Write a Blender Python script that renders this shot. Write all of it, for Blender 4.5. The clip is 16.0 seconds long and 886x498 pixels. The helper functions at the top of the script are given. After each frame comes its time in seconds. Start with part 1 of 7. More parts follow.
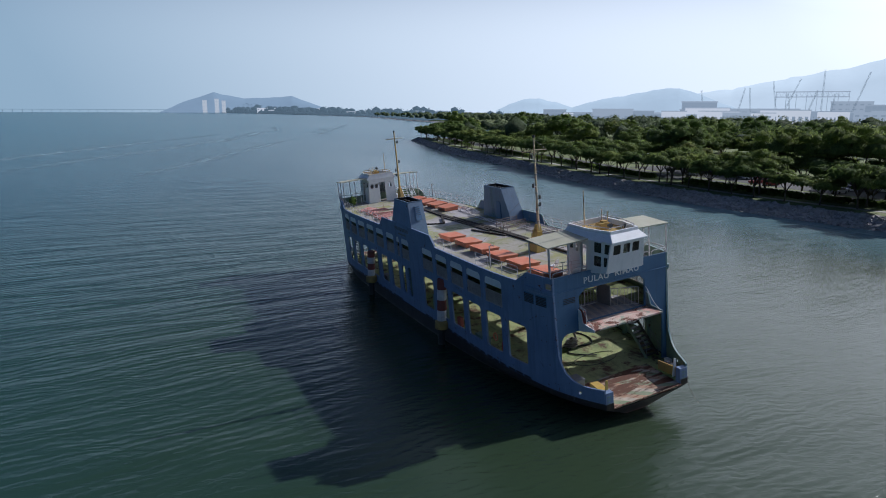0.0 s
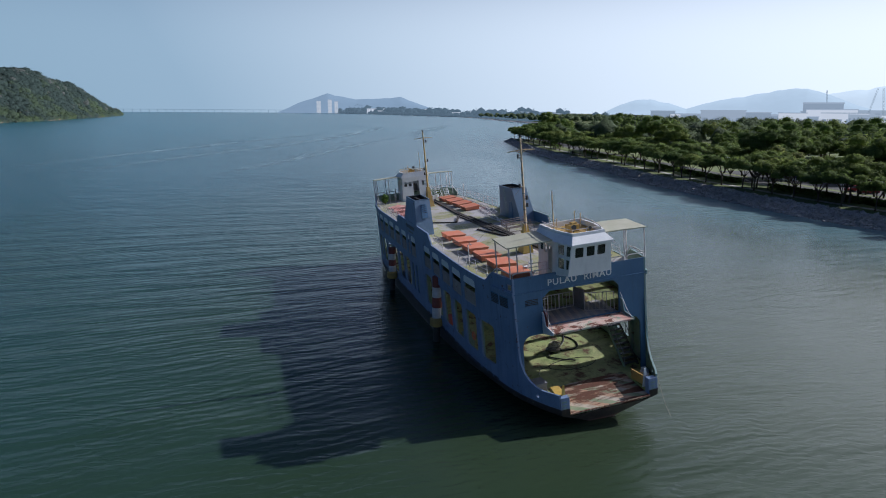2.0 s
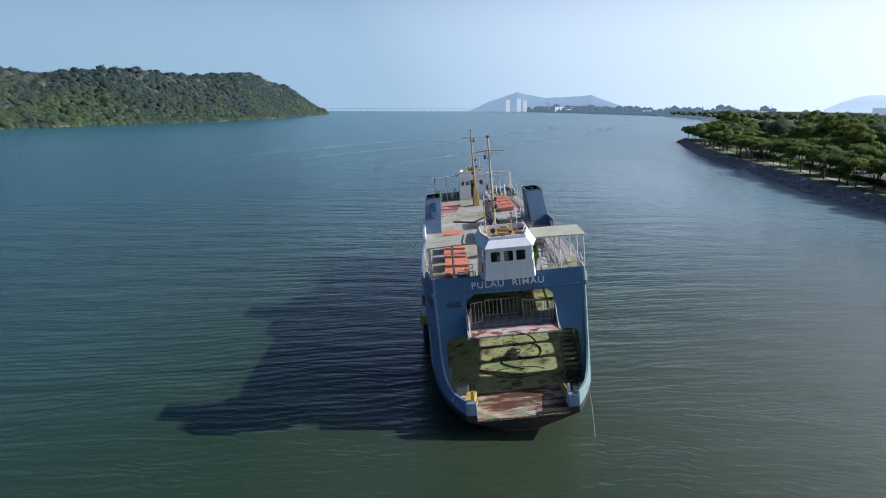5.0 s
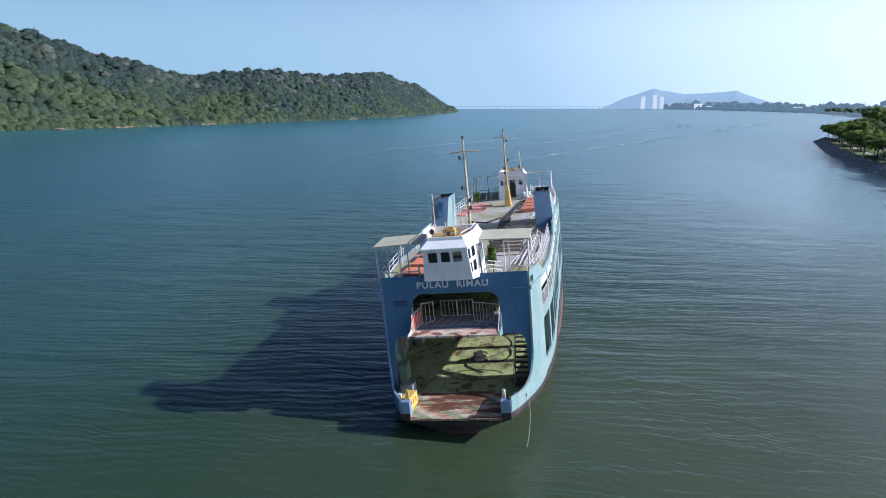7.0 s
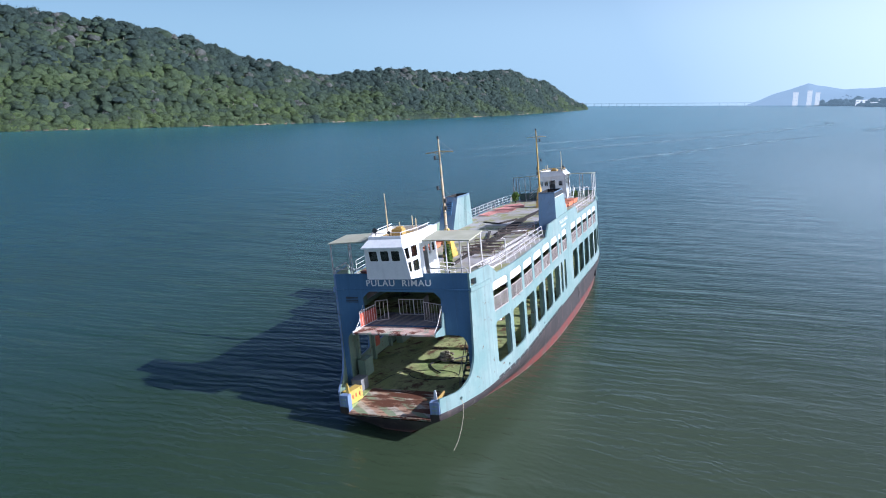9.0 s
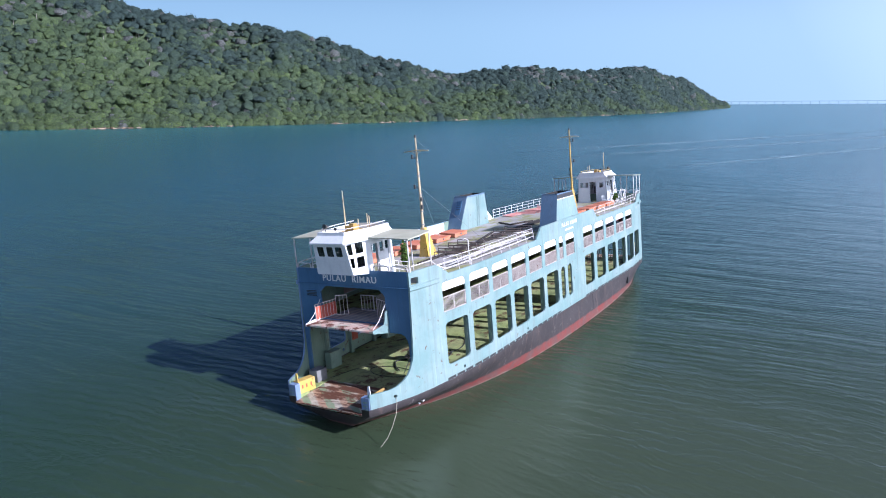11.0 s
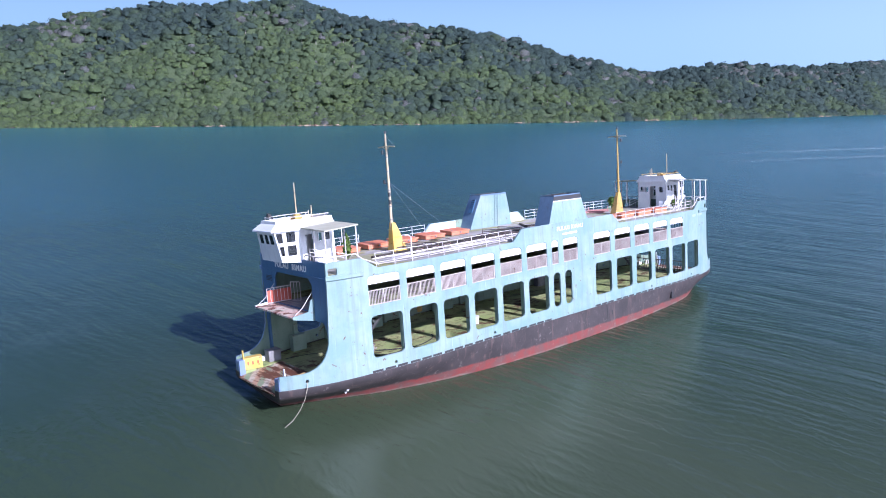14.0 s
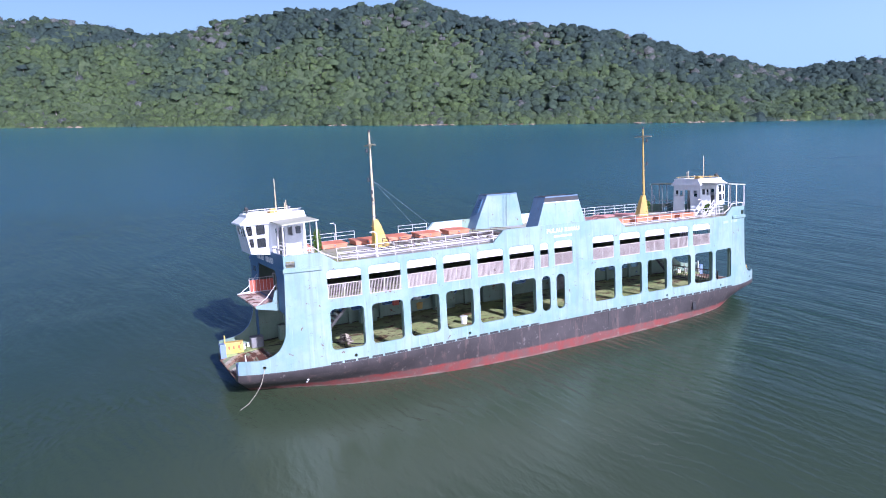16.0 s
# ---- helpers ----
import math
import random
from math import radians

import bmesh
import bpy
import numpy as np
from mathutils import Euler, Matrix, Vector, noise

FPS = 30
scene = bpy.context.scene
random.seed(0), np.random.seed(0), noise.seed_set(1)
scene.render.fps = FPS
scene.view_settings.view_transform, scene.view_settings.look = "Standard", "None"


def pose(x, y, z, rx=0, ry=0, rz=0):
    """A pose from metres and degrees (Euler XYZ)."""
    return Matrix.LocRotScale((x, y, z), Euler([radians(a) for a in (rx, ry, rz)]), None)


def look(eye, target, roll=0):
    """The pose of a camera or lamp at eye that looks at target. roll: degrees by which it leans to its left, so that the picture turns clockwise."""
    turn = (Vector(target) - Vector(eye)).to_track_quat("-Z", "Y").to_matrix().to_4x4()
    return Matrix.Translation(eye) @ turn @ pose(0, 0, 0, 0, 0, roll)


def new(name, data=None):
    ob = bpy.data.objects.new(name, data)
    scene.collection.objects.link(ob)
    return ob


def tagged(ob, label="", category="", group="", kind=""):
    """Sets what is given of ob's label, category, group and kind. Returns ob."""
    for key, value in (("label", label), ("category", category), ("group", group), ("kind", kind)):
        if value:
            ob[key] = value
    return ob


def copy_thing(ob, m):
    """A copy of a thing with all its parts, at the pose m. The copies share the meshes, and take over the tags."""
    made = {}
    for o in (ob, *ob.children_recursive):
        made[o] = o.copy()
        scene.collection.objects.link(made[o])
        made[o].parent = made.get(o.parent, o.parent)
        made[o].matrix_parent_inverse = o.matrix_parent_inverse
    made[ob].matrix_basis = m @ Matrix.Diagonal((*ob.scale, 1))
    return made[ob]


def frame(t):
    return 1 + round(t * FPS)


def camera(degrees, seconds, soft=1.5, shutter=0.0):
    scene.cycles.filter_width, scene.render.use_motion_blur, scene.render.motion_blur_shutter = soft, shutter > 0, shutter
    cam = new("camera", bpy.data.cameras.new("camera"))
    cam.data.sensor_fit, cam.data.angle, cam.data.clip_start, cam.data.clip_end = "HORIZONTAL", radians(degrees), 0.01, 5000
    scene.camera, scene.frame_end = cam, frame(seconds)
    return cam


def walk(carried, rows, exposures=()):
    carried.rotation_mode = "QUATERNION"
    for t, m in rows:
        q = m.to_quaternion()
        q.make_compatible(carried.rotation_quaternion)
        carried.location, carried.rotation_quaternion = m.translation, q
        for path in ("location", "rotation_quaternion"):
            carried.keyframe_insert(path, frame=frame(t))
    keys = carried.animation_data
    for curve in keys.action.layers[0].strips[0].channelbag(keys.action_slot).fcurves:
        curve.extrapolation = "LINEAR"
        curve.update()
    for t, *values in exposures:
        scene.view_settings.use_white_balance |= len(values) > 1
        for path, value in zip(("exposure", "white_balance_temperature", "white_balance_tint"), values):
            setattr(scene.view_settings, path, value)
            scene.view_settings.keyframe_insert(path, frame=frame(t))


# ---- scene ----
cam = camera(67.84, 16.0, soft=1.0)
PATH = [
    (0.0, pose(-31.259, -32.003, 20.903, 78.090, -0.185, -25.588)),
    (0.5, pose(-29.424, -33.094, 20.864, 78.114, -0.258, -23.533)),
    (1.0, pose(-27.346, -34.133, 20.836, 78.128, -0.307, -21.305)),
    (1.5, pose(-25.059, -35.105, 20.819, 78.133, -0.334, -18.935)),
    (2.0, pose(-22.594, -35.996, 20.814, 78.129, -0.341, -16.451)),
    (2.5, pose(-19.982, -36.794, 20.821, 78.116, -0.332, -13.878)),
    (3.0, pose(-17.249, -37.487, 20.840, 78.094, -0.307, -11.236)),
    (3.5, pose(-14.420, -38.065, 20.871, 78.066, -0.269, -8.541)),
    (4.0, pose(-11.516, -38.519, 20.911, 78.031, -0.221, -5.808)),
    (4.5, pose(-8.559, -38.841, 20.959, 77.991, -0.165, -3.048)),
    (5.0, pose(-5.567, -39.024, 21.013, 77.947, -0.103, -0.272)),
    (5.5, pose(-2.556, -39.063, 21.071, 77.900, -0.037, 2.516)),
    (6.0, pose(0.459, -38.953, 21.131, 77.852, 0.030, 5.309)),
    (6.5, pose(3.465, -38.690, 21.191, 77.803, 0.096, 8.104)),
    (7.0, pose(6.451, -38.272, 21.248, 77.755, 0.160, 10.900)),
    (7.5, pose(9.404, -37.698, 21.300, 77.710, 0.220, 13.695)),
    (8.0, pose(12.317, -36.969, 21.345, 77.668, 0.274, 16.491)),
    (8.5, pose(15.181, -36.084, 21.380, 77.630, 0.323, 19.287)),
    (9.0, pose(17.988, -35.046, 21.405, 77.598, 0.363, 22.085)),
    (9.5, pose(20.732, -33.859, 21.417, 77.573, 0.396, 24.887)),
    (10.0, pose(23.407, -32.526, 21.416, 77.554, 0.421, 27.694)),
    (10.5, pose(26.008, -31.054, 21.401, 77.542, 0.438, 30.506)),
    (11.0, pose(28.529, -29.449, 21.372, 77.538, 0.447, 33.324)),
    (11.5, pose(30.965, -27.719, 21.330, 77.541, 0.450, 36.146)),
    (12.0, pose(33.313, -25.872, 21.276, 77.551, 0.447, 38.972)),
    (12.5, pose(35.567, -23.918, 21.212, 77.567, 0.442, 41.796)),
    (13.0, pose(37.723, -21.869, 21.141, 77.589, 0.435, 44.614)),
    (13.5, pose(39.775, -19.737, 21.067, 77.614, 0.431, 47.420)),
    (14.0, pose(41.719, -17.534, 20.994, 77.641, 0.432, 50.203)),
    (14.5, pose(43.548, -15.276, 20.927, 77.668, 0.442, 52.951)),
    (15.0, pose(45.255, -12.976, 20.874, 77.691, 0.467, 55.651)),
    (15.5, pose(46.834, -10.653, 20.842, 77.709, 0.511, 58.285)),
    (16.0, pose(48.276, -8.323, 20.840, 77.716, 0.581, 60.831)),
]
walk(cam, PATH, [(0.0, -0.08, 5700, 13), (3.5, 0.12, 5750, 13), (4.5, 0.23, 5720, 14), (7.0, 0.54, 5500, 14), (9.0, 0.60, 5420, 15), (12.0, 0.72, 5290, 22), (16.0, 0.82, 5230, 29)])
# ---- light ----
SUN_AZ, SUN_EL = 87.0, 32.5          # degrees clockwise from +y, and above the horizon
world = bpy.data.worlds.new("sky_world")
scene.world = world
world.use_nodes = True
wn = world.node_tree.nodes
sky = wn.new("ShaderNodeTexSky")
sky.sky_type, sky.sun_disc = "NISHITA", False
sky.sun_elevation, sky.sun_rotation = radians(SUN_EL), radians(SUN_AZ)
sky.air_density, sky.dust_density, sky.ozone_density, sky.altitude = 1.0, 0.9, 4.0, 10
haze = wn.new("ShaderNodeMix")                     # humid haze pales the sky all round, thickest at the horizon and brightest towards the sun
haze.data_type = "RGBA"
way = wn.new("ShaderNodeTexCoord")
up_z = wn.new("ShaderNodeSeparateXYZ")
thick = wn.new("ShaderNodeMapRange")
thick.interpolation_type = "SMOOTHERSTEP"
for key, value in (("From Min", 0.06), ("From Max", 0.35), ("To Min", 0.98), ("To Max", 0.04)):
    thick.inputs[key].default_value = value
_a, _e = radians(SUN_AZ), radians(SUN_EL)
SUN_DIR = Vector((math.sin(_a) * math.cos(_e), math.cos(_a) * math.cos(_e), math.sin(_e)))
toward = wn.new("ShaderNodeVectorMath")
toward.operation = "DOT_PRODUCT"
toward.inputs[1].default_value = SUN_DIR
glare = wn.new("ShaderNodeMapRange")
glare.inputs["From Min"].default_value = -1.0
tone = wn.new("ShaderNodeValToRGB")
for pos, col in ((0.0, (2.15, 3.22, 3.86)), (0.32, (2.5, 3.65, 4.28)), (0.5, (3.05, 4.15, 4.85)), (0.87, (8.9, 9.35, 9.5)), (0.94, (12.6, 12.9, 13.0)), (1.0, (17.0, 17.0, 16.6))):
    el = tone.color_ramp.elements[0] if pos == 0 else tone.color_ramp.elements[-1] if pos == 1 else tone.color_ramp.elements.new(pos)
    el.color = (*col, 1)
bright = wn.new("ShaderNodeVectorMath")
bright.operation = "SCALE"
bright.inputs["Scale"].default_value = 10.0
world.node_tree.links.new(way.outputs["Generated"], toward.inputs[0])
world.node_tree.links.new(toward.outputs["Value"], glare.inputs["Value"])
world.node_tree.links.new(glare.outputs["Result"], tone.inputs[0])
world.node_tree.links.new(tone.outputs[0], bright.inputs[0])
world.node_tree.links.new(bright.outputs[0], haze.inputs[7])
world.node_tree.links.new(way.outputs["Generated"], up_z.inputs[0])
world.node_tree.links.new(up_z.outputs[2], thick.inputs["Value"])
near_sun = wn.new("ShaderNodeMapRange")
near_sun.interpolation_type = "SMOOTHSTEP"
for key, value in (("From Min", 0.42), ("From Max", 0.82), ("To Min", 0.0), ("To Max", 0.95)):
    near_sun.inputs[key].default_value = value
both = wn.new("ShaderNodeMath")
both.operation = "MAXIMUM"
world.node_tree.links.new(toward.outputs["Value"], near_sun.inputs["Value"])
low_glare = wn.new("ShaderNodeMapRange")            # the glare is strongest through the thick air low down
low_glare.interpolation_type = "SMOOTHSTEP"
for key, value in (("From Min", 0.38), ("From Max", 0.62), ("To Min", 1.0), ("To Max", 0.3)):
    low_glare.inputs[key].default_value = value
world.node_tree.links.new(up_z.outputs[2], low_glare.inputs["Value"])
glare_low = wn.new("ShaderNodeMath")
glare_low.operation = "MULTIPLY"
world.node_tree.links.new(near_sun.outputs["Result"], glare_low.inputs[0])
world.node_tree.links.new(low_glare.outputs["Result"], glare_low.inputs[1])
world.node_tree.links.new(glare_low.outputs[0], both.inputs[0])
world.node_tree.links.new(thick.outputs["Result"], both.inputs[1])
world.node_tree.links.new(both.outputs[0], haze.inputs[0])
clear = wn.new("ShaderNodeVectorMath")             # the clear upper sky is a deep tropical blue
clear.operation = "MULTIPLY"
clear.inputs[1].default_value = (0.94, 1.86, 3.5)
world.node_tree.links.new(sky.outputs[0], clear.inputs[0])
world.node_tree.links.new(clear.outputs[0], haze.inputs[6])
world.node_tree.links.new(haze.outputs[2], wn["Background"].inputs["Color"])
wn["Background"].inputs["Strength"].default_value = 0.011
sun = new("sun", bpy.data.lights.new("sun", "SUN"))
sun.data.energy, sun.data.angle, sun.data.color = 4.6, radians(0.6), (1.0, 0.94, 0.85)
sun.matrix_world = look(SUN_DIR * 300, (0, 0, 0))

# ---- materials ----


class Net:
    """A small helper to write node materials."""

    def __init__(self, name):
        self.mat = bpy.data.materials.new(name)
        self.mat.use_nodes = True
        self.t = self.mat.node_tree
        self.bsdf = self.t.nodes["Principled BSDF"]
        self.co = self.t.nodes.new("ShaderNodeTexCoord")

    def node(self, kind, **values):
        n = self.t.nodes.new(kind)
        for k, v in values.items():
            if k in n.inputs:
                n.inputs[k].default_value = v
        return n

    def link(self, a, b):
        self.t.links.new(a, b)

    def stretch(self, scale, source="Object"):
        m = self.node("ShaderNodeMapping")
        m.inputs["Scale"].default_value = scale
        self.link(self.co.outputs[source], m.inputs["Vector"])
        return m.outputs[0]

    def noise(self, scale, detail=4.0, rough=0.55, vector=None, warp=0.0):
        n = self.node("ShaderNodeTexNoise", Scale=scale, Detail=detail, Roughness=rough, Distortion=warp)
        self.link(vector if vector else self.co.outputs["Object"], n.inputs["Vector"])
        return n.outputs["Fac"]

    def ramp(self, fac, low, high, a=(0, 0, 0, 1), b=(1, 1, 1, 1)):
        r = self.node("ShaderNodeValToRGB")
        e = r.color_ramp.elements
        e[0].position, e[1].position, e[0].color, e[1].color = low, high, a, b
        self.link(fac, r.inputs[0])
        return r.outputs[0]

    def mix(self, fac, a, b, how="MIX"):
        m = self.node("ShaderNodeMix")
        m.data_type, m.blend_type = "RGBA", how
        for value, i in ((fac, 0), (a, 6), (b, 7)):
            if isinstance(value, (int, float)):
                m.inputs[i].default_value = value
            elif isinstance(value, tuple):
                m.inputs[i].default_value = (*value, 1)[:4]
            else:
                self.link(value, m.inputs[i])
        return m.outputs[2]

    def math(self, op, a, b=0.0):
        m = self.node("ShaderNodeMath")
        m.operation = op
        for i, value in enumerate((a, b)):
            if isinstance(value, (int, float)):
                m.inputs[i].default_value = value
            else:
                self.link(value, m.inputs[i])
        return m.outputs[0]

    def sep(self, source="Object"):
        s = self.node("ShaderNodeSeparateXYZ")
        self.link(self.co.outputs[source], s.inputs[0])
        return s.outputs

    def bump(self, height, strength, distance):
        b = self.node("ShaderNodeBump", Strength=strength, Distance=distance)
        self.link(height, b.inputs["Height"])
        self.link(b.outputs[0], self.bsdf.inputs["Normal"])
        return b

    def done(self, colour, rough=0.6, metal=0.0, spec=0.5):
        for value, key in ((colour, "Base Color"), (rough, "Roughness"), (metal, "Metallic"), (spec, "Specular IOR Level")):
            if isinstance(value, tuple):
                self.bsdf.inputs[key].default_value = (*value, 1)[:4]
            elif isinstance(value, (int, float)):
                self.bsdf.inputs[key].default_value = value
            else:
                self.link(value, self.bsdf.inputs[key])
        return self.mat


def paint(name, base, stain, rust=0.0, scale=0.5, rough=0.5, rust_colour=(0.16, 0.055, 0.025), streak=True, runs=0.55):
    """Weathered paint: broad fading, vertical run-off streaks, chips and rust."""
    n = Net(name)
    broad = n.noise(scale, 6, 0.62)
    c = n.mix(n.ramp(broad, 0.38, 0.68), base, stain)
    if streak:
        drip = n.noise(1.0, 5, 0.6, n.stretch((2.6, 2.6, 0.22)))
        c = n.mix(n.math("MULTIPLY", n.ramp(drip, 0.50, 0.72), runs), c, tuple(v * 0.62 for v in stain))
        drip = n.noise(1.0, 6, 0.65, n.stretch((5.5, 5.5, 0.35)))
        c = n.mix(n.math("MULTIPLY", n.ramp(drip, 0.60, 0.75), runs * 0.7), c, tuple(min(0.8, v * 1.35 + 0.05) for v in stain))
    fine = n.noise(9.0, 5, 0.7)
    c = n.mix(n.math("MULTIPLY", n.ramp(fine, 0.45, 0.75), 0.25), c, tuple(min(1, v * 1.25 + 0.02) for v in base))
    if rust:
        spots = n.noise(1.7, 8, 0.72, None, 0.4)
        m = n.ramp(spots, 0.69 - rust * 0.3, 0.74 - rust * 0.25)
        c = n.mix(m, c, n.mix(n.noise(14.0), rust_colour, tuple(v * 0.4 for v in rust_colour)))
    n.bump(n.math("ADD", n.noise(3.0, 4), n.math("MULTIPLY", n.noise(40.0, 2), 0.25)), 0.25, 0.03)
    return n.done(c, rough)


BLUE = paint("faded_blue_paint", (0.180, 0.282, 0.278), (0.27, 0.345, 0.34), 0.22, 0.4, runs=0.75)
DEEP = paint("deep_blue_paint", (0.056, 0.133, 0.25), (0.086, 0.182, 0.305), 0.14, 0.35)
# bluer copy of the side paint, the shaded side's tone in its colour
SHADE_BLUE = paint("port_shade_blue", (0.175, 0.245, 0.395), (0.225, 0.30, 0.45), 0.28, 0.35, runs=0.8)
# darker copy of the funnel blue, shade painted in
STACK_SHADE = paint("funnel_shade_blue", (0.105, 0.172, 0.262), (0.145, 0.215, 0.31), 0.14, 0.4)
WHITE = paint("white_paint", (0.79, 0.79, 0.79), (0.70, 0.71, 0.725), 0.10, 0.6, 0.45, runs=0.22)
RAILW = paint("white_rail_paint", (0.68, 0.65, 0.64), (0.52, 0.46, 0.45), 0.22, 0.9, 0.5, streak=False)
OCHRE = paint("ochre_roof_paint", (0.46, 0.30, 0.075), (0.34, 0.23, 0.09), 0.25, 0.9, 0.7, streak=False)
MESHW = paint("grille_paint", (0.46, 0.415, 0.385), (0.37, 0.305, 0.285), 0.2, 1.2, 0.6, streak=False)
CREAM = paint("canopy_paint", (0.40, 0.385, 0.28), (0.47, 0.455, 0.36), 0.12, 0.9, 0.7, streak=False)
YELLOW = paint("yellow_paint", (0.62, 0.41, 0.07), (0.56, 0.40, 0.14), 0.3, 0.9, 0.5)
MASTY = paint("mast_paint", (0.58, 0.47, 0.33), (0.52, 0.36, 0.17), 0.28, 0.8, 0.55)
ORANGE = paint("orange_plastic", (0.60, 0.165, 0.075), (0.58, 0.25, 0.15), 0.0, 0.7, 0.55, streak=False)
PINK = paint("faded_red_plastic", (0.45, 0.17, 0.15), (0.52, 0.30, 0.27), 0.1, 0.9, 0.6, streak=False)
REDP = paint("red_paint", (0.42, 0.075, 0.045), (0.48, 0.13, 0.08), 0.12, 0.8, 0.55)
PILER = paint("faded_pile_red", (0.26, 0.055, 0.042), (0.20, 0.07, 0.055), 0.3, 0.9, 0.7)
GREENW = paint("pale_green_paint", (0.17, 0.255, 0.19), (0.23, 0.30, 0.235), 0.32, 0.6, 0.6)
GREYM = paint("grey_steel", (0.23, 0.23, 0.24), (0.16, 0.15, 0.15), 0.25, 1.2, 0.6, streak=False)
BLACKM = paint("black_paint", (0.03, 0.03, 0.035), (0.05, 0.048, 0.045), 0.1, 1.0, 0.5)
BROWNM = paint("rusted_steel", (0.15, 0.11, 0.095), (0.26, 0.22, 0.20), 0.4, 1.4, 0.75, streak=False)
RUBBER = paint("black_rubber", (0.018, 0.018, 0.02), (0.03, 0.03, 0.03), 0.0, 1.5, 0.6, streak=False)
ROPE = paint("rope_fibre", (0.42, 0.38, 0.30), (0.30, 0.26, 0.20), 0.0, 3.0, 0.9, streak=False)
GUARD = paint("guard_sheet_paint", (0.30, 0.245, 0.228), (0.24, 0.19, 0.178), 0.2, 1.2, 0.7, streak=False)
GREYB = paint("faded_lettering", (0.34, 0.40, 0.43), (0.30, 0.36, 0.40), 0.0, 2.0, 0.7, streak=False)
SOOT = paint("soot_black", (0.015, 0.014, 0.014), (0.03, 0.025, 0.022), 0.1, 1.5, 0.85, streak=False)
TIMBER = paint("dark_timber", (0.026, 0.021, 0.018), (0.055, 0.043, 0.036), 0.0, 1.4, 0.85, streak=False)


def hull_paint():
    """Red boot-topping under a black strake, with a worn line between them and pale growth at the foot."""
    n = Net("hull_paint")
    z = n.sep()[2]
    w = n.math("ADD", z, n.math("MULTIPLY", n.math("SUBTRACT", n.noise(1.3, 7, 0.7), 0.5), 0.5))
    w = n.math("ADD", w, n.math("MAXIMUM", n.math("MULTIPLY", n.math("SUBTRACT", 8.0, n.sep()[1]), 0.03), 0.0))
    black = n.mix(n.ramp(n.noise(0.5, 6), 0.35, 0.7), (0.036, 0.031, 0.033), (0.066, 0.055, 0.057))
    red = n.mix(n.ramp(n.noise(0.8, 6, 0.7), 0.40, 0.62), (0.225, 0.046, 0.042), (0.14, 0.075, 0.070))
    c = n.mix(n.ramp(w, 0.46, 0.62), red, black)
    runs = n.noise(1.0, 5, 0.6, n.stretch((2.2, 2.2, 0.3)))
    c = n.mix(n.math("MULTIPLY", n.ramp(runs, 0.56, 0.76), 0.6), c, (0.20, 0.13, 0.11))
    slime = n.ramp(n.noise(2.2, 6, 0.7), 0.60, 0.68)
    c = n.mix(n.math("MULTIPLY", slime, 0.35), c, (0.30, 0.27, 0.25))
    wet = n.node("ShaderNodeSeparateXYZ")                                   # pale scum line just above the water
    n.link(n.node("ShaderNodeNewGeometry").outputs["Position"], wet.inputs[0])
    line = n.math("ADD", wet.outputs[2], n.math("MULTIPLY", n.math("SUBTRACT", n.noise(2.0, 5, 0.7), 0.5), 0.35))
    c = n.mix(n.math("MULTIPLY", n.math("MULTIPLY", n.ramp(line, 0.10, 0.16), n.ramp(line, 0.20, 0.30, (1, 1, 1, 1), (0, 0, 0, 1))), n.ramp(n.noise(0.5, 4), 0.42, 0.58)), c, (0.20, 0.17, 0.145))
    n.bump(n.noise(2.5, 6, 0.65), 0.35, 0.05)
    return n.done(c, 0.55)


HULL = hull_paint()


def deck_paint(name, base, second, moss, rust, moss_lo, rust_lo, scale=0.35, soft=0.10, spots=3.1, blur=0.07):
    n = Net(name)
    c = n.mix(n.ramp(n.noise(scale, 7, 0.6), 0.40, 0.60), base, second)
    c = n.mix(n.ramp(n.noise(scale * 1.7, 8, 0.7, n.stretch((1.0, 0.8, 1.0)), 0.6), moss_lo, moss_lo + soft), c, moss)
    c = n.mix(n.ramp(n.noise(scale * spots, 8, 0.72, n.stretch((1.2, 1.0, 1.0)), 0.8 if spots > 3 else 0.2), rust_lo, rust_lo + blur), c, n.mix(n.noise(9.0), rust, tuple(v * 0.45 for v in rust)))
    c = n.mix(n.math("MULTIPLY", n.ramp(n.noise(7.0, 6, 0.75), 0.5, 0.72), 0.35), c, tuple(v * 0.5 for v in base))
    n.bump(n.noise(6.0, 6, 0.7), 0.35, 0.03)
    return n.done(c, 0.8)


CARDECK = deck_paint("car_deck_paint", (0.30, 0.36, 0.13), (0.38, 0.39, 0.18), (0.10, 0.14, 0.055), (0.13, 0.058, 0.030), 0.46, 0.518, 0.35, 0.24, 2.1, 0.09)
ROOFDECK = deck_paint("roof_deck_paint", (0.44, 0.41, 0.42), (0.33, 0.305, 0.27), (0.29, 0.285, 0.11), (0.24, 0.14, 0.12), 0.48, 0.62, 0.22)
MOSSDECK = deck_paint("mossy_deck_paint", (0.29, 0.285, 0.14), (0.37, 0.34, 0.29), (0.17, 0.19, 0.07), (0.20, 0.13, 0.09), 0.54, 0.68, 0.4)
RAMPR = deck_paint("rusted_ramp", (0.44, 0.26, 0.17), (0.50, 0.42, 0.27), (0.25, 0.28, 0.14), (0.18, 0.055, 0.032), 0.56, 0.47, 0.45)


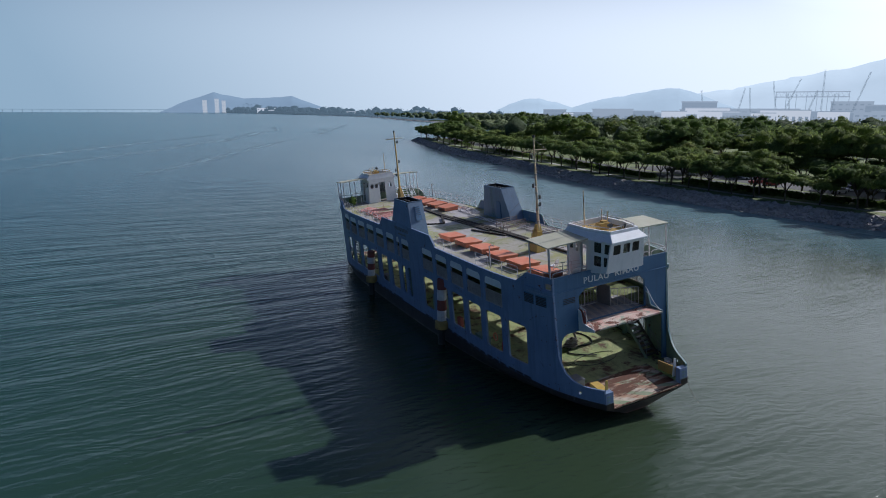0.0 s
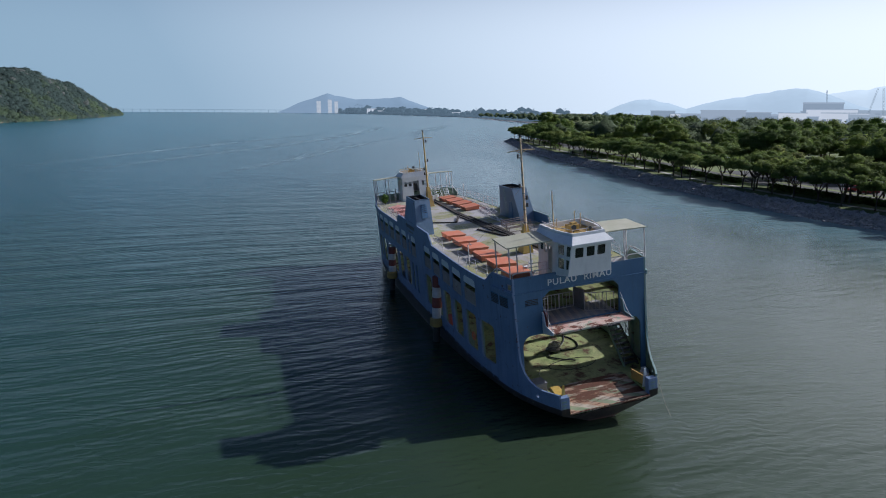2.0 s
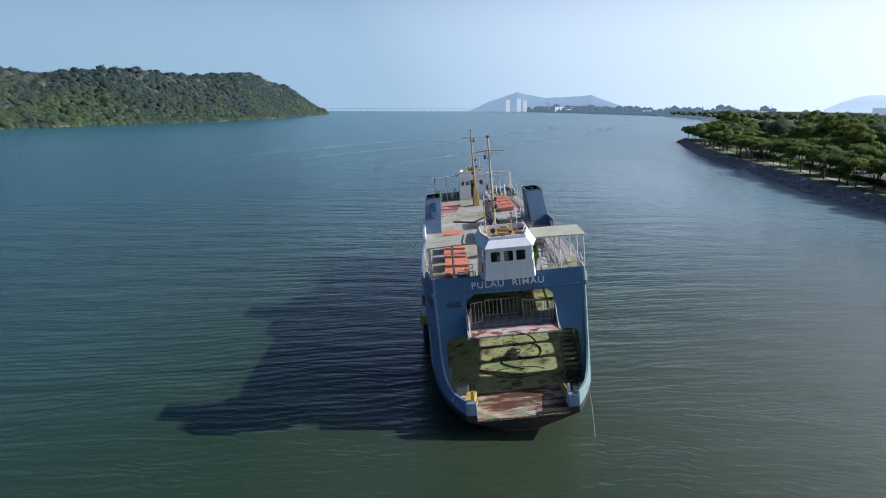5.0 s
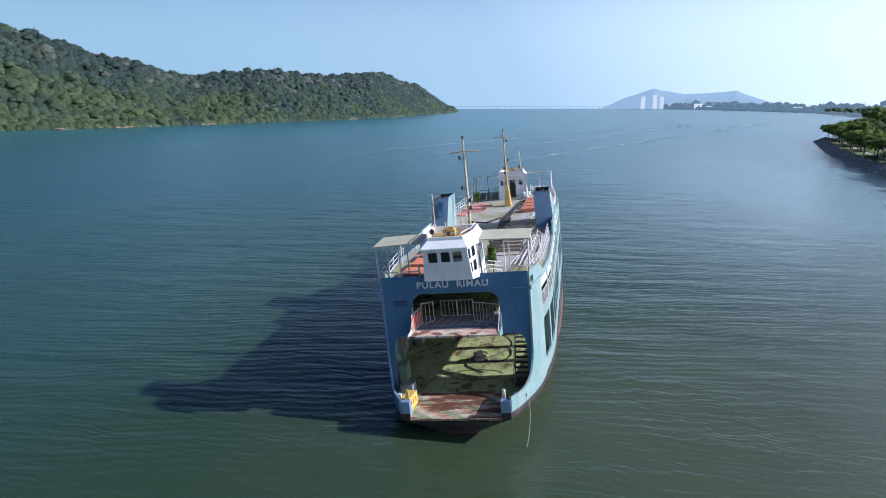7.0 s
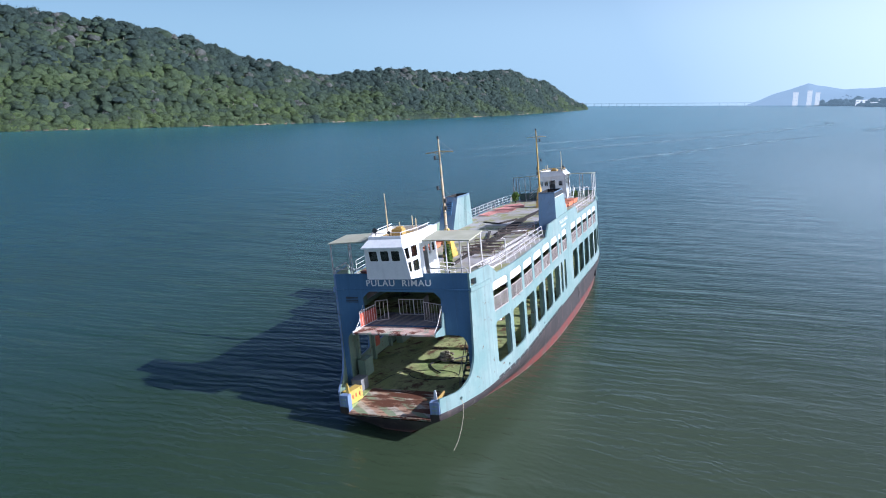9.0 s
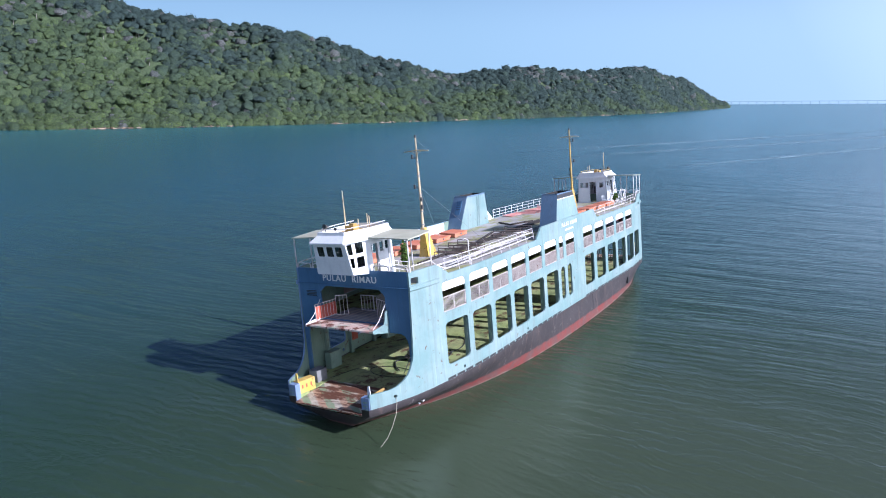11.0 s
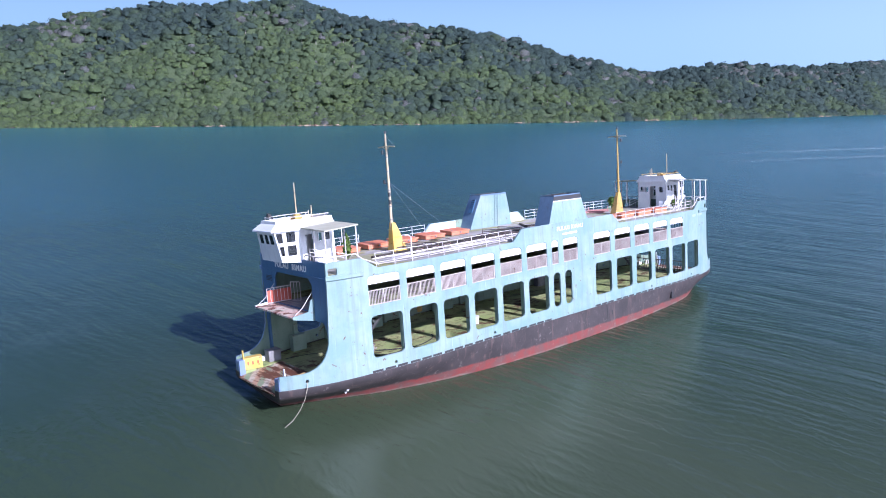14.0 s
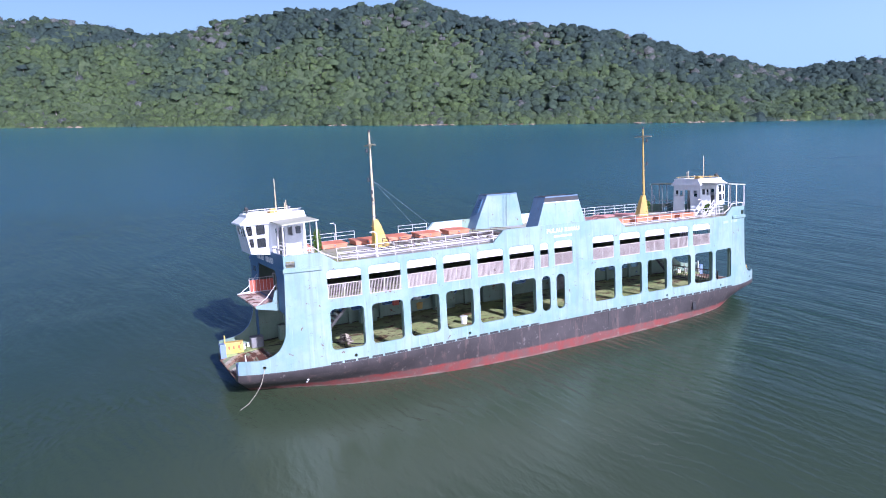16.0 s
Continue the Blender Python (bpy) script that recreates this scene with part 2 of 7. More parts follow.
def banded(name, bands, rust, width, rust_lo):
    """Worn diagonal warning bands under big rust scars."""
    n = Net(name)
    x, y, _ = n.sep()
    wob = n.math("MULTIPLY", n.math("SUBTRACT", n.noise(1.2, 5), 0.5), 0.5)
    u = n.math("FRACT", n.math("MULTIPLY", n.math("ADD", n.math("ADD", n.math("MULTIPLY", x, 0.75), y), wob), 1 / width))
    c = n.mix(n.ramp(u, 0.30, 0.36), bands[0], bands[1])
    c = n.mix(n.ramp(u, 0.62, 0.68), c, bands[2])
    c = n.mix(n.math("MULTIPLY", n.ramp(n.noise(2.2, 7, 0.7), 0.42, 0.62), 0.6), c, tuple(v * 0.6 for v in bands[1]))
    scar = n.noise(0.75, 9, 0.74, n.stretch((0.34, 1.6, 1.0)), 0.15)
    c = n.mix(n.ramp(scar, rust_lo, rust_lo + 0.06), c, n.mix(n.noise(7.0), rust, tuple(v * 0.4 for v in rust)))
    n.bump(n.noise(6.0, 6, 0.7), 0.35, 0.03)
    return n.done(c, 0.8)


RAMPB = banded("banded_ramp", ((0.20, 0.27, 0.15), (0.50, 0.43, 0.34), (0.42, 0.25, 0.16)), (0.155, 0.056, 0.028), 1.7, 0.475)
FLAPR = deck_paint("worn_flap_paint", (0.56, 0.30, 0.25), (0.64, 0.53, 0.46), (0.36, 0.40, 0.31), (0.20, 0.065, 0.040), 0.52, 0.54, 0.5, 0.06, 1.4, 0.04)
STRIPE = deck_paint("grey_platform_paint", (0.26, 0.26, 0.29), (0.38, 0.37, 0.39), (0.18, 0.18, 0.18), (0.24, 0.10, 0.07), 0.58, 0.66, 0.8)


def glass():
    n = Net("window_glass")
    n.bsdf.inputs["Transmission Weight"].default_value = 1.0
    n.bsdf.inputs["IOR"].default_value = 1.45
    return n.done((0.10, 0.12, 0.13), 0.03)


GLASS = glass()


def water():
    """Turbid estuary water with wind ripples that run across the channel, in slicks and ruffled patches."""
    n = Net("estuary_water")
    pos = n.node("ShaderNodeNewGeometry").outputs["Position"]

    def waves(angle, sx, sy, scale, detail, rough=0.55, warp=0.3):
        m = n.node("ShaderNodeMapping")
        m.inputs["Rotation"].default_value = (0, 0, radians(angle))
        m.inputs["Scale"].default_value = (sx, sy, 1)
        n.link(pos, m.inputs["Vector"])
        return n.noise(scale, detail, rough, m.outputs[0], warp)

    def train(angle, length, bend, spread):
        """A train of wind waves, its crests along the angle, one length apart, bent and broken by noise."""
        m = n.node("ShaderNodeMapping")
        m.inputs["Rotation"].default_value = (0, 0, radians(-angle))
        n.link(pos, m.inputs["Vector"])
        w = n.node("ShaderNodeTexWave", Scale=0.3142 / length, Distortion=bend)
        w.inputs["Detail"].default_value, w.inputs["Detail Scale"].default_value, w.inputs["Detail Roughness"].default_value = 2.0, spread, 0.55
        w.wave_type, w.bands_direction, w.wave_profile = "BANDS", "Y", "SIN"
        n.link(m.outputs[0], w.inputs["Vector"])
        return w.outputs["Fac"]

    def total(*terms):
        out = None
        for fac, k in terms:
            one = n.math("MULTIPLY", fac, k)
            out = one if out is None else n.math("ADD", out, one)
        return out

    swell = waves(9, 0.30, 1.0, 0.22, 3)
    group = n.ramp(waves(20, 0.6, 1.0, 0.09, 3), 0.32, 0.68)                 # waves run in groups
    cross = n.ramp(waves(-35, 0.6, 1.0, 0.12, 3), 0.35, 0.70)
    long = train(7, 2.1, 12.0, 0.16)
    chop = n.math("MULTIPLY", train(12, 1.0, 13.0, 0.30), n.math("ADD", n.math("MULTIPLY", group, 0.8), 0.3))
    short = n.math("MULTIPLY", train(-6, 0.62, 14.0, 0.5), n.math("ADD", n.math("MULTIPLY", cross, 0.9), 0.15))
    fine = waves(25, 0.55, 1.0, 3.4, 4, 0.6)
    patch = n.ramp(waves(0, 1, 0.35, 0.012, 4, 0.6, 0.6), 0.35, 0.62)
    h = total((swell, 0.38), (long, 0.019), (chop, 0.024), (short, 0.015))
    east = n.node("ShaderNodeSeparateXYZ")
    n.link(pos, east.inputs[0])
    lee = n.math("ADD", n.math("MULTIPLY", east.outputs[0], 0.01), n.math("MULTIPLY", n.math("SUBTRACT", waves(0, 1, 0.5, 0.015, 3), 0.5), 0.5))
    north = n.math("MULTIPLY", east.outputs[1], 0.001)
    bank = n.math("MULTIPLY", n.ramp(lee, 0.55, 0.85), n.ramp(north, 0.12, 0.32, (1, 1, 1, 1), (0, 0, 0, 1)))                                           # ruffled again along the stones
    sky_wash = n.math("MULTIPLY", n.ramp(lee, 0.12, 0.60), n.ramp(north, 0.16, 0.42, (1, 1, 1, 1), (0, 0, 0, 1)))
    lee = n.math("MULTIPLY", n.ramp(lee, 0.05, 0.45), n.ramp(north, 0.12, 0.30, (1, 1, 1, 1), (0, 0, 0, 1)))     # calm in the lee of the mainland
    lee = n.math("MULTIPLY", lee, n.math("SUBTRACT", 1.0, bank))
    h = n.math("MULTIPLY", h, n.math("ADD", n.math("MULTIPLY", patch, 0.5), 0.6))
    h = n.math("MULTIPLY", h, n.math("SUBTRACT", 1.0, n.math("MULTIPLY", lee, 0.6)))
    h = n.math("ADD", h, n.math("MULTIPLY", fine, 0.036))
    n.bump(h, 1.0, 1.0)
    tone = n.ramp(waves(5, 1, 0.6, 0.02, 5), 0.35, 0.65)
    near_green = n.mix(tone, (0.0205, 0.040, 0.0205), (0.0245, 0.046, 0.0235))          # greener near the ferry, as a steep view shows it, put into the colour
    deep = n.mix(tone, (0.0130, 0.062, 0.079), (0.0150, 0.070, 0.088))
    gap = n.node("ShaderNodeVectorMath")
    gap.operation = "DISTANCE"
    gap.inputs[1].default_value = (34, -4, 0.1)
    n.link(pos, gap.inputs[0])
    ring = n.math("ADD", gap.outputs["Value"], n.math("MULTIPLY", n.math("SUBTRACT", waves(0, 1, 1, 0.02, 4), 0.5), 70.0))
    c = n.mix(n.ramp(n.math("MULTIPLY", ring, 0.005), 0.26, 0.90), n.mix(n.ramp(n.math("MULTIPLY", ring, 0.005), 0.08, 0.26), (0.047, 0.063, 0.037), near_green), deep)
    c = n.mix(n.ramp(n.math("MULTIPLY", ring, 0.001), 0.18, 0.62), c, (0.0220, 0.106, 0.133))      # bluer far out: sky reflection painted into the water's colour
    sky_wash = n.math("MULTIPLY", sky_wash, n.ramp(n.math("MULTIPLY", ring, 0.005), 0.16, 0.42))
    c = n.mix(bank, n.mix(sky_wash, c, (0.080, 0.142, 0.156)), (0.130, 0.215, 0.238))                                # paler towards the mainland: bright sky reflection painted in
    n.bsdf.inputs["IOR"].default_value = 1.33
    open_water = n.ramp(n.math("MULTIPLY", ring, 0.001), 0.04, 0.13, (0.18, 0.18, 0.18, 1), (0.22, 0.22, 0.22, 1))     # more wind out on the channel
    return n.done(c, n.math("ADD", n.math("SUBTRACT", open_water, n.math("MULTIPLY", lee, 0.05)), n.math("MULTIPLY", bank, 0.10)), 0.0, 0.5)


WATER = water()


def slick_sheen():
    """Pale film that paints the sky sheen of smooth slicks, thinning out to its edges."""
    n = Net("slick_sheen_film")
    n.done((0.30, 0.42, 0.47), 0.6)
    bare = n.node("ShaderNodeBsdfTransparent")
    mx = n.node("ShaderNodeMixShader")
    cover = n.node("ShaderNodeAttribute")
    cover.attribute_name = "cover"
    broken = n.ramp(n.noise(0.03, 6, 0.65), 0.20, 0.62)
    n.link(n.math("MULTIPLY", n.math("MULTIPLY", broken, cover.outputs["Fac"]), 0.6), mx.inputs[0])
    n.link(bare.outputs[0], mx.inputs[1])
    n.link(n.bsdf.outputs[0], mx.inputs[2])
    n.link(mx.outputs[0], n.t.nodes["Material Output"].inputs["Surface"])
    return n.mat


SLICK_SHEEN = slick_sheen()


def mottled(name, a, b, c3, scale, rough=0.9, bump=0.4, dist=0.05):
    n = Net(name)
    c = n.mix(n.ramp(n.noise(scale, 6, 0.65), 0.35, 0.65), a, b)
    c = n.mix(n.ramp(n.noise(scale * 4.3, 6, 0.7), 0.50, 0.70), c, c3)
    n.bump(n.noise(scale * 6, 6, 0.7), bump, dist)
    return n.done(c, rough)


GRASS = mottled("park_grass", (0.10, 0.145, 0.035), (0.14, 0.165, 0.05), (0.16, 0.15, 0.07), 0.12)
SOIL = mottled("forest_floor", (0.07, 0.105, 0.045), (0.085, 0.12, 0.05), (0.045, 0.065, 0.035), 0.08, 0.9, 1.0, 3.0)
ROCK = mottled("grey_rock", (0.31, 0.285, 0.265), (0.44, 0.41, 0.385), (0.14, 0.13, 0.12), 0.5, 0.9, 0.8, 0.2)
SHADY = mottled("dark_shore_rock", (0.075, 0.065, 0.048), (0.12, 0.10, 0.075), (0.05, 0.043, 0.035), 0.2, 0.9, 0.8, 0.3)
SANDR = mottled("pale_shore_rock", (0.40, 0.30, 0.21), (0.28, 0.20, 0.14), (0.26, 0.2, 0.15), 0.2, 0.9, 0.8, 0.3)
ASPHALT = mottled("asphalt", (0.055, 0.055, 0.058), (0.07, 0.068, 0.068), (0.045, 0.045, 0.045), 0.2)
CONCRETE = mottled("concrete", (0.42, 0.40, 0.37), (0.34, 0.33, 0.31), (0.28, 0.27, 0.25), 0.4)
PALEBARK = mottled("pale_bark", (0.36, 0.33, 0.29), (0.28, 0.26, 0.23), (0.2, 0.18, 0.16), 0.6)
BARK = mottled("bark", (0.11, 0.085, 0.065), (0.075, 0.06, 0.045), (0.05, 0.04, 0.03), 1.5)


def leaf(name, a, b, c3, thin=0.25, tuft=0.0, each=0.0):
    """Foliage: per-tree tint from the face attribute, small variation from leaf to leaf, some light through the leaves."""
    n = Net(name)
    at = n.node("ShaderNodeAttribute")
    at.attribute_name = "tint"
    rnd = n.node("ShaderNodeNewGeometry").outputs["Random Per Island"]
    tint = at.outputs["Fac"]
    if each:                                              # one tree differs from the next
        tint = n.math("ADD", tint, n.math("MULTIPLY", n.math("SUBTRACT", n.node("ShaderNodeObjectInfo").outputs["Random"], 0.5), each))
    c = n.mix(n.ramp(tint, 0.15, 0.85), a, b)
    c = n.mix(n.ramp(tint, 0.86, 0.98), c, c3)
    if tuft:                                              # leaf tufts of this size, the hollows between them shaded in the colour
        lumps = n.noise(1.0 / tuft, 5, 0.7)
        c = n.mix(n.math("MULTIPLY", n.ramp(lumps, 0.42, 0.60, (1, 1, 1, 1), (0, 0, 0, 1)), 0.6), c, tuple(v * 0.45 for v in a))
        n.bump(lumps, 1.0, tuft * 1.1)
    c = n.mix(n.math("MULTIPLY", rnd, 0.45), c, tuple(v * 0.5 for v in a))
    tr = n.node("ShaderNodeBsdfTranslucent")
    n.link(c, tr.inputs["Color"])
    mx = n.node("ShaderNodeMixShader")
    mx.inputs[0].default_value = thin
    n.link(n.bsdf.outputs[0], mx.inputs[1])
    n.link(tr.outputs[0], mx.inputs[2])
    n.link(mx.outputs[0], n.t.nodes["Material Output"].inputs["Surface"])
    return n.done(c, 0.75, 0.0, 0.2)


LEAF_PARK = leaf("park_leaves", (0.165, 0.245, 0.065), (0.35, 0.42, 0.11), (0.29, 0.30, 0.10), 0.6, 0.5, 0.8)
# forest greens drawn towards blue-grey, standing in for distance haze
LEAF_HILL = leaf("forest_leaves", (0.080, 0.122, 0.110), (0.178, 0.248, 0.082), (0.25, 0.245, 0.25), 0.4, 1.2)
LEAF_FAR = leaf("distant_leaves", (0.11, 0.155, 0.075), (0.17, 0.215, 0.085), (0.18, 0.2, 0.11), 0.35, 0.8)
LEAF_POT = leaf("shrub_leaves", (0.08, 0.15, 0.03), (0.16, 0.24, 0.05), (0.2, 0.26, 0.06))


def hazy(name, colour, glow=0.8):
    """Far land with the bright haze of kilometres put in as pale colour and glow."""
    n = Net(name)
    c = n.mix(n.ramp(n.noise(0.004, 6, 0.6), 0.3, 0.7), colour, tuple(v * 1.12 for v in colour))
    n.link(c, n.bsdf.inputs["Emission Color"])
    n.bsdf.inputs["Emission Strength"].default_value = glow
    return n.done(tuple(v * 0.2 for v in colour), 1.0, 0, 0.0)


# haze is painted into each of these far colours
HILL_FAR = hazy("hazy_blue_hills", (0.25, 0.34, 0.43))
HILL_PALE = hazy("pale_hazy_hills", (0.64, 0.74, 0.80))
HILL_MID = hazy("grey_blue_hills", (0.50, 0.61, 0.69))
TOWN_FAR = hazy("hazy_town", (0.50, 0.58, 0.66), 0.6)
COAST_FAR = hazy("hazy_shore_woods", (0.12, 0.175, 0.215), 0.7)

# ---- mesh helpers ----


class Shape:
    """Gathers vertices and faces, with a material slot a face."""

    def __init__(self, xf=None):
        self.v, self.f, self.s, self.xf = [], [], [], xf

    def add(self, verts, faces, slot=0):
        base = len(self.v)
        self.v += [tuple(p) for p in verts]
        self.f += [tuple(base + i for i in f) for f in faces]
        self.s += [slot] * len(faces)
        return self

    def box(self, x0, x1, y0, y1, z0, z1, slot=0, bevel=0.0):
        if bevel:
            return self.bevelled(x0, x1, y0, y1, z0, z1, bevel, slot)
        v = [(x, y, z) for z in (z0, z1) for y in (y0, y1) for x in (x0, x1)]
        return self.add(v, [(0, 2, 3, 1), (4, 5, 7, 6), (0, 1, 5, 4), (2, 6, 7, 3), (0, 4, 6, 2), (1, 3, 7, 5)], slot)

    def bevelled(self, x0, x1, y0, y1, z0, z1, b, slot=0):
        bm = bmesh.new()
        bmesh.ops.create_cube(bm, size=1.0, matrix=Matrix.LocRotScale(((x0 + x1) / 2, (y0 + y1) / 2, (z0 + z1) / 2), None, (x1 - x0, y1 - y0, z1 - z0)))
        bmesh.ops.bevel(bm, geom=bm.edges[:], offset=b, segments=2, affect="EDGES", profile=0.6)
        return self.take(bm, slot)

    def take(self, bm, slot=0):
        bm.verts.index_update()
        self.add([v.co[:] for v in bm.verts], [[v.index for v in f.verts] for f in bm.faces], slot)
        bm.free()
        return self

    def tube(self, pts, r, n=6, slot=0, r1=None, cap=True):
        """A round bar along a line of points; r1: its radius at the far end."""
        pts = [Vector(p) for p in pts]
        rings, base = [], len(self.v)
        for i, p in enumerate(pts):
            d = (pts[min(i + 1, len(pts) - 1)] - pts[max(i - 1, 0)]).normalized()
            side = d.cross(Vector((0, 0, 1)) if abs(d.z) < 0.9 else Vector((1, 0, 0))).normalized()
            up = side.cross(d)
            k = i / max(1, len(pts) - 1)
            rad = r + ((r1 if r1 is not None else r) - r) * k
            rings += [p + rad * (math.cos(a) * side + math.sin(a) * up) for a in (2 * math.pi * j / n for j in range(n))]
        faces = [(i * n + j, i * n + (j + 1) % n, (i + 1) * n + (j + 1) % n, (i + 1) * n + j) for i in range(len(pts) - 1) for j in range(n)]
        if cap:
            faces += [tuple(range(n - 1, -1, -1)), tuple((len(pts) - 1) * n + j for j in range(n))]
        return self.add(rings, faces, slot)

    def prism(self, poly, lift, slot=0):
        """A flat polygon of 3D points, thickened by the vector lift."""
        n = len(poly)
        top = [tuple(Vector(p) + Vector(lift)) for p in poly]
        return self.add(list(poly) + top, [tuple(range(n - 1, -1, -1)), tuple(range(n, 2 * n))] + [(i, (i + 1) % n, n + (i + 1) % n, n + i) for i in range(n)], slot)

    def loft(self, sections, slot=0, closed=False, caps=False):
        n = len(sections[0])
        m = n if closed else n - 1
        f = [(i * n + j, i * n + (j + 1) % n, (i + 1) * n + (j + 1) % n, (i + 1) * n + j) for i in range(len(sections) - 1) for j in range(m)]
        if caps:
            f += [tuple(range(n - 1, -1, -1)), tuple((len(sections) - 1) * n + j for j in range(n))]
        return self.add([p for s in sections for p in s], f, slot)

    def plate(self, outline, holes, outer, inner, cuts=(), slots=(0, 1, 0)):
        """A plate with real openings: 2D outlines, laid into space by outer() and inner(), with its edges closed."""
        bm = bmesh.new()
        edges = []
        for loop in [outline, *holes]:
            vs = [bm.verts.new((a, b, 0)) for a, b in loop]
            edges += [bm.edges.new((vs[i], vs[(i + 1) % len(vs)])) for i in range(len(vs))]
        bmesh.ops.triangle_fill(bm, use_beauty=True, use_dissolve=False, edges=edges, normal=(0, 0, 1))
        for c in cuts:
            bmesh.ops.bisect_plane(bm, geom=bm.verts[:] + bm.edges[:] + bm.faces[:], plane_co=(c, 0, 0), plane_no=(1, 0, 0))
        bm.verts.index_update()
        flat = [(v.co.x, v.co.y) for v in bm.verts]
        n = len(flat)
        base = len(self.v)
        self.v += [tuple(outer(a, b)) for a, b in flat] + [tuple(inner(a, b)) for a, b in flat]
        for f in bm.faces:
            ids = [v.index for v in f.verts]
            self.f += [tuple(base + i for i in ids), tuple(base + n + i for i in reversed(ids))]
            self.s += [slots[0], slots[1]]
        for e in bm.edges:
            if len(e.link_faces) == 1:
                a, b = e.verts[0].index, e.verts[1].index
                self.f.append((base + a, base + b, base + n + b, base + n + a))
                self.s.append(slots[2])
        bm.free()
        return self

    def mesh(self, name, *mats, smooth=False):
        me = bpy.data.meshes.new(name)
        v = [tuple(self.xf @ Vector(p)) for p in self.v] if self.xf else self.v
        if BEND["rise"]:
            v = [(x, y, z + hog(y)) for x, y, z in v]
        me.from_pydata(v, [], self.f)
        for m in mats:
            me.materials.append(m)
        me.polygons.foreach_set("material_index", self.s)
        if smooth:
            me.polygons.foreach_set("use_smooth", [True] * len(self.f))
        bm = bmesh.new()
        bm.from_mesh(me)
        bmesh.ops.recalc_face_normals(bm, faces=bm.faces[:])
        bm.to_mesh(me)
        bm.free()
        return me


def part(name, shape, mats, parent, label="", smooth=False):
    mats = mats if isinstance(mats, (tuple, list)) else (mats,)
    ob = new(name, shape.mesh(name, *mats, smooth=smooth) if isinstance(shape, Shape) else shape)
    ob.parent = parent
    return tagged(ob, label)


def thing(name, m, label, category, group="", kind=""):
    ob = new(name)
    ob.matrix_world = m
    return tagged(ob, label, category, group, kind)


def rrect(a0, a1, b0, b1, r, n=4):
    """A rectangle with rounded corners, as a loop of points."""
    out = []
    for cx, cy, t0 in ((a1 - r, b1 - r, 0), (a0 + r, b1 - r, 90), (a0 + r, b0 + r, 180), (a1 - r, b0 + r, 270)):
        out += [(cx + r * math.cos(radians(t0 + 90 * k / n)), cy + r * math.sin(radians(t0 + 90 * k / n))) for k in range(n + 1)]
    return out


rng = np.random.default_rng(7)


def leaves_mesh(name, centres, normals, sizes, tints, mat, aspect=0.8, round_off=None):
    """Many small flat leaf clumps as one mesh, each a quad facing along its normal."""
    n = len(centres)
    r = rng.normal(size=(n, 3))
    u = np.cross(normals, r)
    u /= np.linalg.norm(u, axis=1)[:, None] + 1e-9
    v = np.cross(normals, u)
    u, v = u * sizes[:, None] * 0.5, v * (sizes * aspect)[:, None] * 0.5
    bend = normals * (sizes * 0.18)[:, None]
    quad = np.stack([centres - u - v - bend, centres + u * 1.15 - v * 0.8, centres + u + v - bend, centres - u * 0.8 + v * 1.1], 1).reshape(-1, 3)
    me = bpy.data.meshes.new(name)
    me.vertices.add(4 * n)
    me.vertices.foreach_set("co", quad.astype(np.float32).ravel())
    me.loops.add(4 * n)
    me.loops.foreach_set("vertex_index", np.arange(4 * n, dtype=np.int32))
    me.polygons.add(n)
    me.polygons.foreach_set("loop_start", np.arange(0, 4 * n, 4, dtype=np.int32))
    me.update(calc_edges=True)
    at = me.attributes.new("tint", "FLOAT", "FACE")
    at.data.foreach_set("value", tints.astype(np.float32))
    me.materials.append(mat)
    if round_off is not None:                               # leaves take the light as the whole crown does
        me.polygons.foreach_set("use_smooth", [True] * n)
        soft = me.attributes.new("custom_normal", "FLOAT_VECTOR", "POINT")
        soft.data.foreach_set("vector", np.repeat(round_off, 4, axis=0).astype(np.float32).ravel())
    return me


# ---- the ferry ----
SHIP = Matrix.Rotation(radians(-0.5), 4, "X") @ Matrix.Rotation(radians(-5.58), 4, "Y")
LEN, MID = 55.6, 27.8
BEND = {"rise": 0.24}                                  # the old keel has hogged: amidships stands this much higher


def hog(y):
    return BEND["rise"] * (1 - ((y - MID) / MID) ** 2)


FARM = Matrix.Translation((0, LEN, 0)) @ Matrix.Rotation(math.pi, 4, "Z")   # the far end is the near end turned round
Z_CAR, Z_PASS, Z_ROOF = 2.0, 6.55, 9.42
CUTS = [0.8, 1.66, 2.6, 3.5, 4.8, 6.3, 8.0, 10.0, 12.0, 14.0]
CUTS = CUTS + [LEN - c for c in CUTS]


def half(y):
    """Half the breadth of the deck at y."""
    y = min(y, LEN - y)
    return float(np.interp(y, [0, 0.8, 1.66, 2.6, 3.5, 4.8, 6.3, 8.0, 10, 12, 14], [3.6, 4.05, 4.45, 4.8, 5.1, 5.4, 5.63, 5.85, 6.03, 6.11, 6.13]))


ferry = thing("ferry", SHIP, "old blue double-ended car ferry with white wheelhouses, listing, moored afloat", "ferry")


